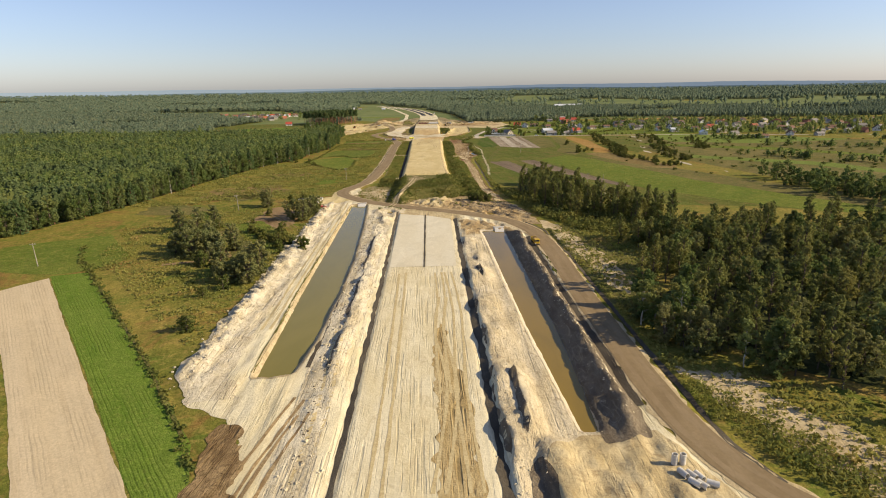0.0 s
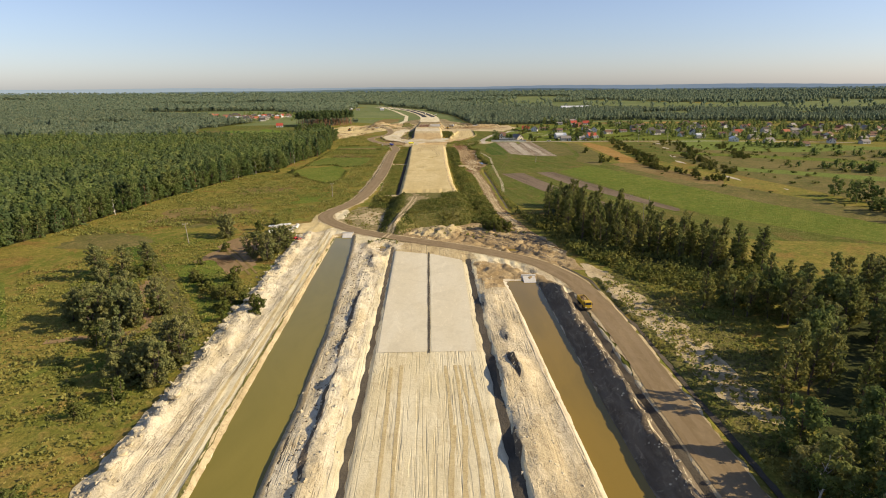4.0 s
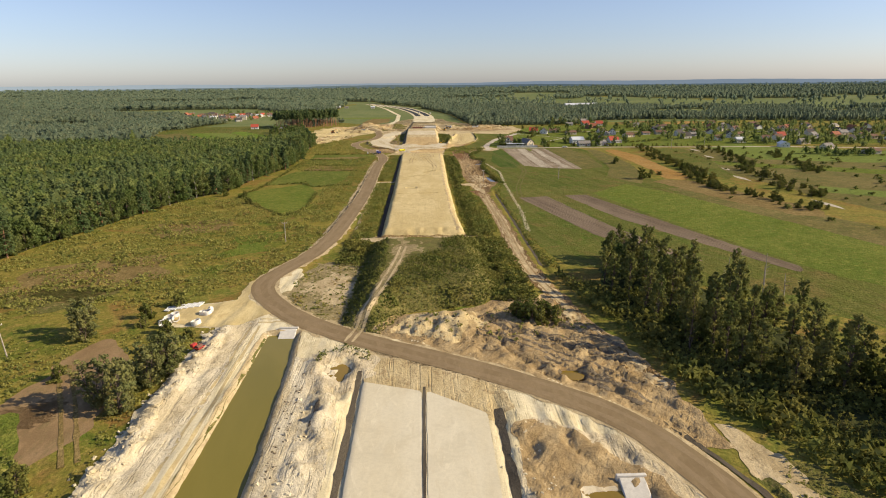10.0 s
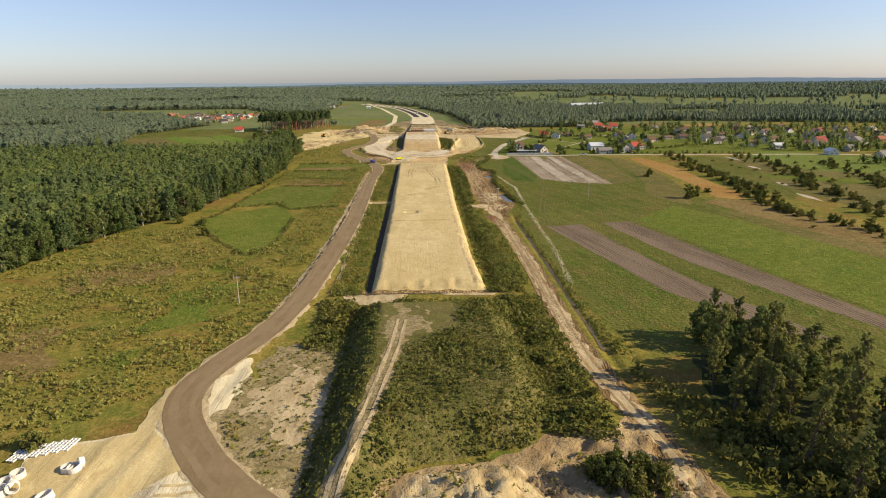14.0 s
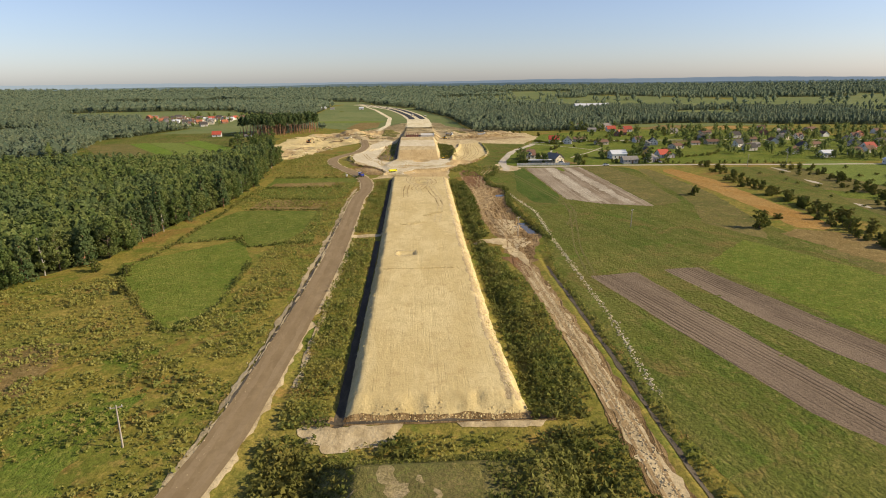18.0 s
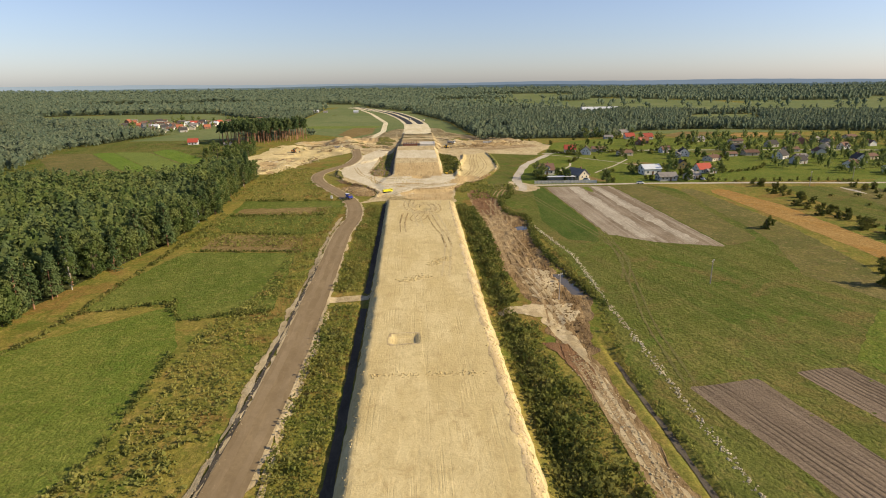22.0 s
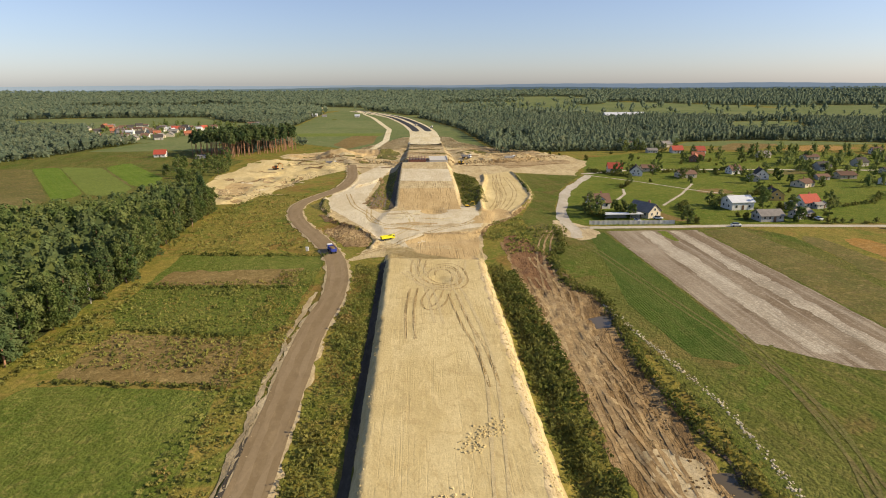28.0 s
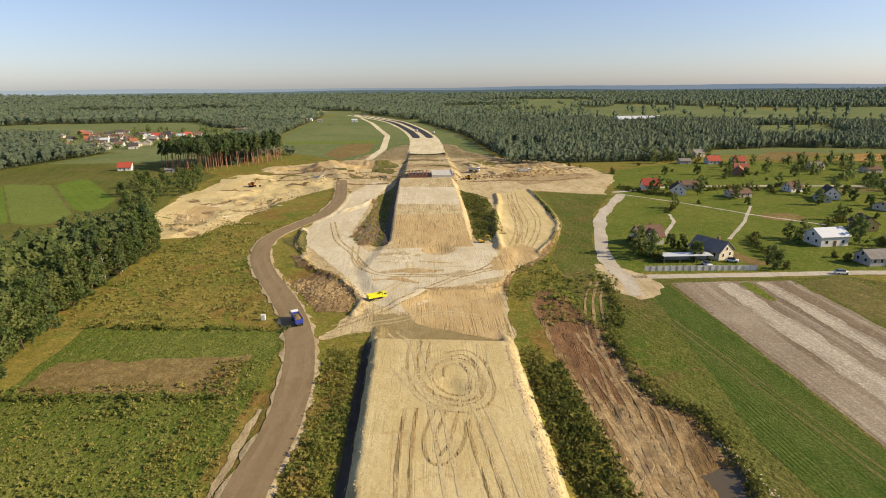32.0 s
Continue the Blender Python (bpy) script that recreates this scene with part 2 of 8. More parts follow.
M_straw = grassland("straw_field", ((0.360, 0.205, 0.060), (0.420, 0.235, 0.062), (0.360, 0.240, 0.090)), 14.0, 0.7, (2.2, -30, 0.22))
M_redearth = sandy("red_earth", (0.290, 0.195, 0.100), (0.235, 0.155, 0.076), (0.175, 0.145, 0.058), 0.0, 0, 5.0)
M_plough = grassland("ploughed", ((0.170, 0.128, 0.088), (0.210, 0.158, 0.110), (0.235, 0.178, 0.125)), 9.0, 0.45, (1.15, -14, 0.62), 0.25, (-14, 0.05), grain=0.6)
M_fallow = grassland("fallow", ((0.205, 0.152, 0.100), (0.245, 0.188, 0.124), (0.420, 0.360, 0.270)), 11.0, 0.45, (1.3, 0, 0.20), 0.1, (0, 0.035), grain=0.7)
M_palefallow = grassland("pale_fallow", ((0.360, 0.302, 0.220), (0.445, 0.384, 0.288), (0.545, 0.485, 0.380)), 5.0, 0.45, (1.3, 0, 0.24), 0.1, (0, 0.05))
M_stubble = grassland("stubble", ((0.560, 0.450, 0.285), (0.600, 0.485, 0.315), (0.500, 0.395, 0.245)), 7.0, 0.5, (0.7, -36, 0.26), 0.06, (-36, 0.03), grain=0.45)
M_mound = grassland("mound_grass", ((0.125, 0.130, 0.036), (0.170, 0.155, 0.048), (0.235, 0.185, 0.075)), 6.0, 0.7, None, 0.4)
M_weed = grassland("weedy_bank", ((0.130, 0.138, 0.038), (0.180, 0.158, 0.050), (0.250, 0.195, 0.078)), 5.0, 0.6, None, 0.4)
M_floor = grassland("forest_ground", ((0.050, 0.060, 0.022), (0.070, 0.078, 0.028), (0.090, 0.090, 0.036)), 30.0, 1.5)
M_sand = sandy("sand", (0.700, 0.622, 0.425), (0.622, 0.530, 0.322), (0.420, 0.325, 0.180), 0.42, 0, 12.0, 0.9)
M_fill = sandy("sand_fill", (0.610, 0.495, 0.255), (0.530, 0.415, 0.195), (0.430, 0.318, 0.145), 0.10, 0, 8.0, 1.4, (0.50, 0.70), 0.12)
M_chalk = sandy("chalky_sand", (0.670, 0.592, 0.428), (0.550, 0.462, 0.298), (0.300, 0.232, 0.136), 0.25, 0, 4.5, 1.0, (0.55, 0.68), 0.3)
M_bed = sandy("graded_base", (0.640, 0.578, 0.428), (0.612, 0.542, 0.384), (0.550, 0.475, 0.325), 0.0, 0, 12.0, 1.5, (0.6, 0.85), 0.03)
M_earth = sandy("spoil", (0.470, 0.350, 0.186), (0.340, 0.240, 0.118), (0.190, 0.128, 0.060), 0.12, 30, 4.0, 1.0, (0.54, 0.70), 0.4)
M_mud = sandy("mud", (0.365, 0.252, 0.122), (0.212, 0.134, 0.058), (0.112, 0.072, 0.033), 0.85, 8, 3.4, 0.8, (0.50, 0.64), 0.35)
M_orange = sandy("orange_fill", (0.540, 0.395, 0.195), (0.460, 0.325, 0.150), (0.380, 0.265, 0.125), 0.5, 0, 7.0, 1.0)
M_haul = sandy("haul_road", (0.255, 0.186, 0.102), (0.215, 0.154, 0.082), (0.288, 0.216, 0.126), 0.0, 0, 5.0, 1.6, (0.55, 0.8), 0.04)
M_verge = sandy("verge", (0.560, 0.450, 0.270), (0.420, 0.325, 0.178), (0.230, 0.172, 0.090), 0.0, 0, 3.0, 1.0, (0.5, 0.7), 0.2)
M_gravel = sandy("gravel", (0.520, 0.465, 0.370), (0.440, 0.385, 0.290), (0.330, 0.275, 0.195), 0.0, 0, 5.0)
M_asphalt = sandy("asphalt", (0.050, 0.050, 0.052), (0.042, 0.042, 0.044), (0.065, 0.063, 0.060), 0.0, 0, 8.0, 1.0, (0.55, 0.8), 0.01)
M_lane = sandy("haul_lane", (0.272, 0.202, 0.116), (0.242, 0.176, 0.098), (0.215, 0.154, 0.084), 0.0, 0, 6.0, 1.0, (0.5, 0.8), 0.03)
M_hub = sandy("site_sand", (0.580, 0.470, 0.270), (0.470, 0.362, 0.185), (0.280, 0.198, 0.100), 0.2, 0, 7.0, 1.4, (0.50, 0.66), 0.25)
M_brownrut = sandy("rutted_brown_sand", (0.520, 0.405, 0.210), (0.400, 0.290, 0.125), (0.300, 0.205, 0.085), 0.85, 0, 5.0, 1.3, (0.50, 0.66), 0.25)
M_berm = sandy("berm_soil", (0.640, 0.545, 0.370), (0.520, 0.425, 0.262), (0.300, 0.225, 0.132), 0.2, 0, 5.0, 1.0, (0.54, 0.66), 0.35)
M_padsand = sandy("pad_sand", (0.640, 0.565, 0.400), (0.560, 0.475, 0.315), (0.440, 0.345, 0.200), 0.14, 0, 9.0, 1.2, (0.55, 0.75), 0.12)
M_redmud = sandy("red_mud", (0.250, 0.140, 0.066), (0.190, 0.102, 0.048), (0.130, 0.076, 0.038), 0.7, 6, 4.0, 0.9, (0.52, 0.68), 0.3)
# Dark soil; on steep banks this colour holds their shade as well.
M_spoilshade = sandy("dark_spoil_and_shade", (0.200, 0.160, 0.110), (0.140, 0.108, 0.072), (0.400, 0.330, 0.220), 0.0, 0, 3.0, 1.0, (0.58, 0.68), 0.5)
# Far leaves, paler and bluer: distance haze is put into the colour.
M_hazewood = leafy("hazed_wood_leaves", (0.128, 0.168, 0.110), (0.212, 0.246, 0.150), 0.4)
M_pale = sandy("pale_rim", (0.640, 0.560, 0.410), (0.560, 0.470, 0.320), (0.420, 0.330, 0.210), 0.0, 0, 4.0)
M_rut = sandy("pressed_sand", (0.490, 0.385, 0.200), (0.440, 0.335, 0.168), (0.580, 0.475, 0.260), 0.0, 0, 1.5, 1.0, (0.42, 0.56))
M_mudrut = sandy("pressed_mud", (0.300, 0.205, 0.100), (0.215, 0.140, 0.066), (0.420, 0.310, 0.160), 0.0, 0, 3.0, 1.0, (0.45, 0.6))
M_wheelgrass = grassland("worn_grass", ((0.170, 0.150, 0.055), (0.210, 0.170, 0.070), (0.130, 0.145, 0.035)), 4.0, 0.5)
M_worn = grassland("worn_ground", ((0.310, 0.245, 0.125), (0.420, 0.335, 0.185), (0.200, 0.172, 0.062)), 3.0, 0.6)
# Dark earth; in ditches and below banks it also stands for shade.
M_ditch = sandy("ditch_earth_and_shade", (0.110, 0.092, 0.066), (0.080, 0.066, 0.048), (0.150, 0.125, 0.088), 0.0, 0, 4.0, 1.0, (0.6, 0.8), 0.2)
M_pondL = water_mat("pond_water_green", (0.185, 0.155, 0.026), (0.215, 0.175, 0.032))
M_pondR = water_mat("pond_water_brown", (0.190, 0.130, 0.022), (0.235, 0.155, 0.024))
M_puddle = water_mat("puddle_water", (0.105, 0.080, 0.045), (0.085, 0.072, 0.045))
M_alder = leafy("alder_leaves", (0.146, 0.170, 0.050), (0.272, 0.264, 0.084), 0.45)
M_willow = leafy("willow_leaves", (0.170, 0.186, 0.066), (0.300, 0.284, 0.108), 0.4)
M_pine = leafy("pine_needles", (0.080, 0.120, 0.046), (0.152, 0.190, 0.074), 0.42)
M_wood = leafy("mixed_wood_leaves", (0.108, 0.152, 0.044), (0.212, 0.240, 0.080), 0.45)
M_bush = leafy("bush_leaves", (0.105, 0.125, 0.030), (0.205, 0.200, 0.056), 0.36)
M_weeds = leafy("weeds", (0.178, 0.196, 0.046), (0.318, 0.298, 0.086), 0.42, (0.385, 0.262, 0.094))
M_reed = leafy("reeds", (0.170, 0.190, 0.044), (0.280, 0.275, 0.070), 0.42)
M_bark = plain("bark", (0.115, 0.085, 0.062), 0.95, 0.3, 0.4, bump=0.02)
M_birch = plain("birch_bark", (0.400, 0.370, 0.315), 0.9, 0.35, 0.5)
M_pinebark = plain("pine_bark", (0.330, 0.180, 0.105), 0.95, 0.25, 0.8)
M_concrete = plain("concrete", (0.560, 0.530, 0.470), 0.85, 0.15, 0.7)
M_white = plain("white_render", (0.680, 0.655, 0.600), 0.85, 0.08, 1.2)
M_cream = plain("cream_render", (0.560, 0.490, 0.370), 0.85, 0.1, 1.2)
M_yellow = plain("yellow_render", (0.680, 0.470, 0.170), 0.85, 0.1, 1.2)
M_grey = plain("grey_render", (0.420, 0.400, 0.370), 0.85, 0.12, 1.2)
M_brick = plain("brick_wall", (0.300, 0.160, 0.105), 0.9, 0.2, 0.5)
M_redroof = plain("red_tiles", (0.360, 0.070, 0.042), 0.8, 0.2, 0.9)
M_orangeroof = plain("orange_tiles", (0.340, 0.120, 0.062), 0.85, 0.2, 0.9)
M_brownroof = plain("brown_tiles", (0.165, 0.100, 0.072), 0.95, 0.2, 0.9, 0.0, 0.1)
M_greyroof = plain("grey_roof", (0.230, 0.210, 0.190), 0.95, 0.2, 1.3, 0.0, 0.1)
M_darkroof = plain("dark_roof", (0.075, 0.068, 0.064), 0.95, 0.2, 1.0, 0.0, 0.1)
M_metalroof = plain("pale_sheet_roof", (0.660, 0.670, 0.670), 0.45, 0.08, 1.5, 0.2)
M_glass = plain("window_glass", (0.030, 0.036, 0.044), 0.08, 0.1, 1.0, 0.0, 0.6)
M_wooddoor = plain("door_wood", (0.140, 0.080, 0.045), 0.6, 0.2, 0.3)
M_timber = plain("pole_timber", (0.330, 0.290, 0.240), 0.9, 0.2, 0.5)
M_plastic = plain("white_plastic", (0.750, 0.750, 0.730), 0.5, 0.06, 0.6)
M_tyre = plain("tyre_rubber", (0.022, 0.021, 0.020), 0.9, 0.2, 0.3)
M_cabyellow = plain("yellow_paint", (0.620, 0.400, 0.030), 0.45, 0.1, 0.5)
M_lemon = plain("lemon_paint", (0.720, 0.660, 0.030), 0.45, 0.1, 0.5)
M_blue = plain("blue_paint", (0.045, 0.065, 0.330), 0.45, 0.1, 0.5)
M_red = plain("red_paint", (0.420, 0.045, 0.035), 0.5, 0.1, 0.5)
M_orangepaint = plain("orange_paint", (0.560, 0.200, 0.040), 0.5, 0.12, 0.5)
M_steel = plain("dark_steel", (0.090, 0.085, 0.080), 0.5, 0.2, 0.4, 0.5)
M_rust_steel = plain("rusty_girder", (0.175, 0.082, 0.058), 0.75, 0.2, 0.6)


# Backdrop colours: horizon haze as a blue-grey base that glows.
def haze_mat(name, base, glow):
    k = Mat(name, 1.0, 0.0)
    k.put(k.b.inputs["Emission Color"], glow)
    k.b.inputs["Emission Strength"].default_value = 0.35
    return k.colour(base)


M_farhaze = haze_mat("distance", (0.16, 0.20, 0.24), (0.33, 0.40, 0.47))
M_nearhaze = haze_mat("near_haze", (0.09, 0.12, 0.12), (0.15, 0.20, 0.22))


# ---- terrain ----
def smooth(a, b, v):
    u = np.clip((v - a) / (b - a), 0, 1)
    return u * u * (3 - 2 * u)


def vnoise(x, y, seed=0):
    """Smooth value noise in 0..1 on arrays."""
    xi, yi = np.floor(x), np.floor(y)
    u, v = x - xi, y - yi
    u, v = u * u * (3 - 2 * u), v * v * (3 - 2 * v)

    def cell(i, j):
        n = (i.astype(np.int64) * 374761393 + j.astype(np.int64) * 668265263 + seed * 982451653) & 0xFFFFFFFF
        n = ((n ^ (n >> 13)) * 1274126177) & 0xFFFFFFFF
        return ((n ^ (n >> 16)) & 0xFFFF) / 65535.0
    a, b, c, d = cell(xi, yi), cell(xi + 1, yi), cell(xi, yi + 1), cell(xi + 1, yi + 1)
    return (a * (1 - u) + b * u) * (1 - v) + (c * (1 - u) + d * u) * v


def fbm(x, y, size, seed=0, octaves=3):
    """Centred on 0, about -1..1."""
    out, amp, tot = 0.0, 1.0, 0.0
    for k in range(octaves):
        out = out + amp * (vnoise(x / size * 2 ** k, y / size * 2 ** k, seed + 7 * k) * 2 - 1)
        tot += amp
        amp *= 0.55
    return out / tot


def inside(x, y, poly):
    """Signed distance to a polygon's edge, positive inside."""
    d2 = np.full(np.shape(x), 1e18)
    odd = np.zeros(np.shape(x), bool)
    for (ax, ay), (bx, by) in zip(poly, poly[1:] + poly[:1]):
        ex, ey = bx - ax, by - ay
        u = np.clip(((x - ax) * ex + (y - ay) * ey) / (ex * ex + ey * ey), 0, 1)
        d2 = np.minimum(d2, (x - ax - u * ex) ** 2 + (y - ay - u * ey) ** 2)
        if ay != by:
            odd ^= ((ay > y) != (by > y)) & (x < ex * (y - ay) / (by - ay) + ax)
    return np.where(odd, 1, -1) * np.sqrt(d2)


def along(x, y, line):
    """Distance to a polyline."""
    d2 = np.full(np.shape(x), 1e18)
    for (ax, ay), (bx, by) in zip(line, line[1:]):
        ex, ey = bx - ax, by - ay
        u = np.clip(((x - ax) * ex + (y - ay) * ey) / (ex * ex + ey * ey), 0, 1)
        d2 = np.minimum(d2, (x - ax - u * ex) ** 2 + (y - ay - u * ey) ** 2)
    return np.sqrt(d2)


def curve_line(pts, n=6):
    """A Catmull-Rom line through the points."""
    p = [np.array(q, float) for q in (pts[0], *pts, pts[-1])]
    out = []
    for a, b, c, d in zip(p, p[1:], p[2:], p[3:]):
        for k in range(n):
            u = k / n
            out.append(tuple(0.5 * (2 * b + (c - a) * u + (2 * a - 5 * b + 4 * c - d) * u ** 2 + (3 * b - a - 3 * c + d) * u ** 3)))
    return out + [tuple(p[-1])]


def bell(v, w):
    return np.exp(-(v / w) ** 2)


HAUL = curve_line([(125, 12), (88, 36), (64, 52), (49, 66), (43.3, 80), (41.4, 97), (41.2, 120), (41.2, 150), (42.1, 185), (41.0, 215), (37.6, 230), (31, 243), (20, 253.5), (5, 264),
                   (-10, 273), (-24, 282.5), (-34, 291.5), (-42, 302), (-46.6, 311), (-47.5, 320), (-44, 332), (-39.5, 345), (-36.2, 365), (-34.2, 395), (-32.8, 430), (-32.1, 460),
                   (-32.3, 500), (-32.6, 523), (-32.8, 560), (-31, 586), (-33, 610), (-38, 630), (-46, 650), (-55.5, 671), (-61.5, 689), (-64.0, 706), (-62.5, 721), (-57, 737), (-50.5, 755), (-48, 780), (-48.5, 805), (-54, 852)])
POND_L = [(-38.0, 282), (-31.5, 282), (-30.0, 262), (-28.5, 235), (-26.6, 190), (-26.4, 155), (-27.4, 122), (-29.0, 108.5), (-32.0, 107), (-35.9, 107), (-37.1, 170), (-37.4, 215)]
POND_R = [(20.5, 226), (29.5, 226), (29.2, 189), (29.4, 130), (28.5, 100), (27.4, 85), (24.6, 85), (22.6, 130)]
SAND_SOUTH = [(-30, 40), (-34, 72), (-32, 84), (-37, 91), (-46, 97), (-52.5, 112), (-51.5, 130), (-50.7, 155), (-52, 190), (-51, 230), (-51.5, 262), (-50, 286), (-63, 287), (-66, 299), (-51, 305), (-50, 320),
              (-40, 330), (-36, 320), (-40, 300), (-20, 284), (10, 268), (33, 247), (38, 228), (38, 90), (40, 78), (46, 62), (60, 40)]
SPOIL = [(-15, 281), (-8.5, 292), (11, 295), (19, 303), (26, 300), (31, 306), (38, 285), (44, 262), (46, 235), (40, 234), (20, 257), (0, 271)]
MOUND = [(-22, 284), (-12.5, 280), (-6, 293), (13, 297.5), (19.5, 308), (18, 357), (-20.5, 357)]
FILL = [(-16.2, 371.6), (11.8, 371.2), (10.4, 400), (10.2, 480), (11.4, 590), (12.0, 634), (-17.6, 634), (-17.2, 600), (-16.0, 460)]
HUB = [(-31.5, 618), (-18, 624), (-18, 616), (13, 612), (18, 650), (22, 668), (35, 686), (51, 726), (54, 812), (90, 792), (118, 860), (100, 916), (60, 960), (34, 1020), (28, 1080), (-22, 1080), (-60, 960),
       (-112, 930), (-118, 900), (-60, 870), (-50, 838), (-42, 800), (-30, 790), (-43, 760), (-54, 727), (-47, 685), (-31, 660), (-24, 641)]
SANDPIT = [(-129, 757), (-108, 715), (-93, 718.5), (-86, 748), (-74, 800), (-56, 830), (-57, 868), (-100, 884), (-127, 866), (-134, 814)]
PAD = [(-13, 641), (-6, 650), (11, 651), (17, 658), (24, 690), (14, 702), (-18, 702), (-24, 670), (-20, 652)]
RAMP_B = [(-17.6, 690), (12, 690), (12.4, 836), (-18.0, 836)]
RAMP_C = [(-15, 856), (15, 854), (16, 1010), (-14, 1010)]
MUD = [(31, 640), (34.5, 616), (40.5, 583), (37, 540), (37, 508), (41, 488), (36, 470), (33, 455), (25, 450), (24, 480), (22, 509), (22, 548), (22, 600), (22, 640)]
TRACK = curve_line([(27.5, 470), (28.5, 450), (29.2, 425), (30.0, 390), (29.8, 362), (29.8, 330), (33.5, 300), (35.5, 280), (42, 255)])
PUDDLES = [[(35.1, 508), (39.6, 507.7), (41.2, 489), (36.5, 491)], [(34.2, 568), (39.5, 570.5), (39.8, 563), (34.3, 562)]]


BERMS = [([(-47, 686), (-40, 671.5), (-30, 660), (-22.5, 643), (-24, 634)], 1.1, 0.9), ([(-54, 727), (-52, 706), (-46, 688)], 1.0, 1.2), ([(21, 690), (25, 735), (32, 775), (34, 798)], 1.3, 1.3), ([(34, 686), (43, 704), (50.5, 727), (53.5, 765), (54, 812)], 1.0, 1.2),
         ([(-43, 760), (-34, 775), (-30, 792)], 1.0, 1.2), ([(-60, 872), (-30, 868), (-22, 850)], 1.2, 2.0), ([(30, 862), (60, 866), (96, 880)], 1.6, 2.2), ([(36, 905), (70, 915), (96, 905)], 1.5, 2.5), ([(-30, 930), (-80, 925)], 2.0, 3.0),
         ([(-120, 770), (-106, 730), (-94, 724)], 1.2, 1.6), ([(-128, 860), (-100, 872), (-66, 856)], 1.5, 2.2), ([(-110, 800), (-92, 790), (-80, 800)], 1.6, 2.4), ([(-8, 649.5), (12, 650.5), (17, 655)], 0.6, 1.0), ([(-40, 303.5), (-36, 297)], 0.7, 0.8)]


def berm_edge(y):
    return 11.5 + 0.9 * fbm(y, y * 0.3, 8, 35)


def berm_bay(y):
    return np.clip(bell(y - 207, 5) * 0.6 + bell(y - 166, 8) + bell(y - 141, 7) + bell(y - 122, 8) + bell(y - 103, 6) + bell(y - 84, 8), 0, 1) * (0.8 + 0.4 * vnoise(y / 4.0, y * 0 + 3.5, 91))


def step_edge(y):
    return 15.2 + 1.3 * fbm(y, y * 0.3, 11, 37)


def step_bay(y):
    return smooth(0.46, 0.62, vnoise(y / 10.0, y * 0 + 8.5, 92)) * (1 - smooth(175, 200, y))


def ridge_edge(y):
    return -21.3 + 0.9 * fbm(y, y * 0.3, 13, 36)


def ridge_bay(y):
    return smooth(0.40, 0.60, vnoise(y / 19.0, y * 0 + 5.5, 94)) * smooth(100, 112, y) * (1 - smooth(258, 268, y))


def height(x, y):
    z = -1.0 + 0.22 * fbm(x, y, 38, 3) + 0.10 * fbm(x, y, 2.6, 5, 2)
    lump = fbm(x, y, 3.4, 11, 3)
    clod = 0.6 - 2.2 * np.abs(fbm(x, y, 2.6, 17, 2))
    # far hills
    far = smooth(1500, 4500, np.hypot(x, y))
    z = z + far * (14 + 3 * (x < 0) + 6 * fbm(x, y, 1400, 23, 2))
    # sand works south of the crossing
    s = inside(x, y, SAND_SOUTH)
    z = np.where(s > -3, z * (1 - smooth(-2, 2, s)) + (-0.75 + 0.05 * lump) * smooth(-2, 2, s), z)
    south = smooth(98, 112, y) * (1 - smooth(280, 292, y))
    z = z + south * (bell(x + 48.8 + 1.6 * fbm(y, y, 11, 31), 2.3) * (1.0 + 0.9 * lump + 0.6 * clod + 0.5 * fbm(x, y, 1.6, 95, 2)) + bell(x + 44.5, 4.0) * 0.35 * fbm(x, y, 1.8, 96, 2))
    z = z + smooth(60, 110, y) * (1 - smooth(262, 272, y)) * bell(x + 21.0 + 0.8 * fbm(y, y, 25, 33), 3.4) * (0.35 + 0.35 * lump + 0.15 * clod + 0.25 * fbm(x, y * 0.4, 1.6, 97, 2))
    z = z - (1 - smooth(258, 268, y)) * smooth(40, 60, y) * bell(x + 15.4 - 0.6 * smooth(70, 180, y), 0.6) * (0.6 + 0.2 * lump)
    # berm with a scalloped, steep western face above the drain, and a lower step behind it
    run = (1 - smooth(238, 250, y)) * smooth(60, 75, y)
    crisp = fbm(x, y, 1.7, 93, 2)
    edge = berm_edge(y)
    bay = berm_bay(y)
    z = z + run * smooth(edge - 0.5, edge + 0.45, x) * (1 - smooth(13.2, 20.0, x)) * (0.25 + 1.7 * bay + 0.25 * lump + 0.30 * crisp)
    edge, bay = step_edge(y), step_bay(y)
    z = z + run * smooth(edge - 0.4, edge + 0.35, x) * (1 - smooth(edge + 0.6, edge + 4.5, x)) * bay * (1.25 + 0.4 * crisp)
    # broken step along the western ridge
    edge, bay = ridge_edge(y), ridge_bay(y)
    z = z + smooth(edge - 0.5, edge + 0.35, x) * (1 - smooth(edge + 0.8, edge + 4.8, x)) * bay * (0.9 + 0.5 * crisp + 0.3 * lump)
    # rough dug ground south of the pond
    dug = smooth(13.5, 15.5, x) * (1 - smooth(38, 41, x)) * smooth(45, 60, y) * (1 - smooth(79, 84, y))
    z = z + dug * (0.35 + 0.45 * lump + 0.3 * crisp + 1.1 * smooth(15.6, 16.6, x + 0.8 * crisp) * (1 - smooth(18, 24, x)))
    z = z - (1 - smooth(246, 258, y)) * smooth(40, 60, y) * bell(x - 10.3 - 0.3 * lump, 0.6) * (0.55 + 0.3 * lump)
    z = z + (1 - smooth(212, 226, y)) * smooth(78, 90, y) * bell(x - 33.2 - 0.4 * lump - 0.7 * fbm(y, y, 14, 98), np.where(x < 33.2, 2.3, 1.3)) * (2.3 + 0.5 * lump + 0.35 * clod + 0.45 * fbm(x, y, 1.5, 99, 2))
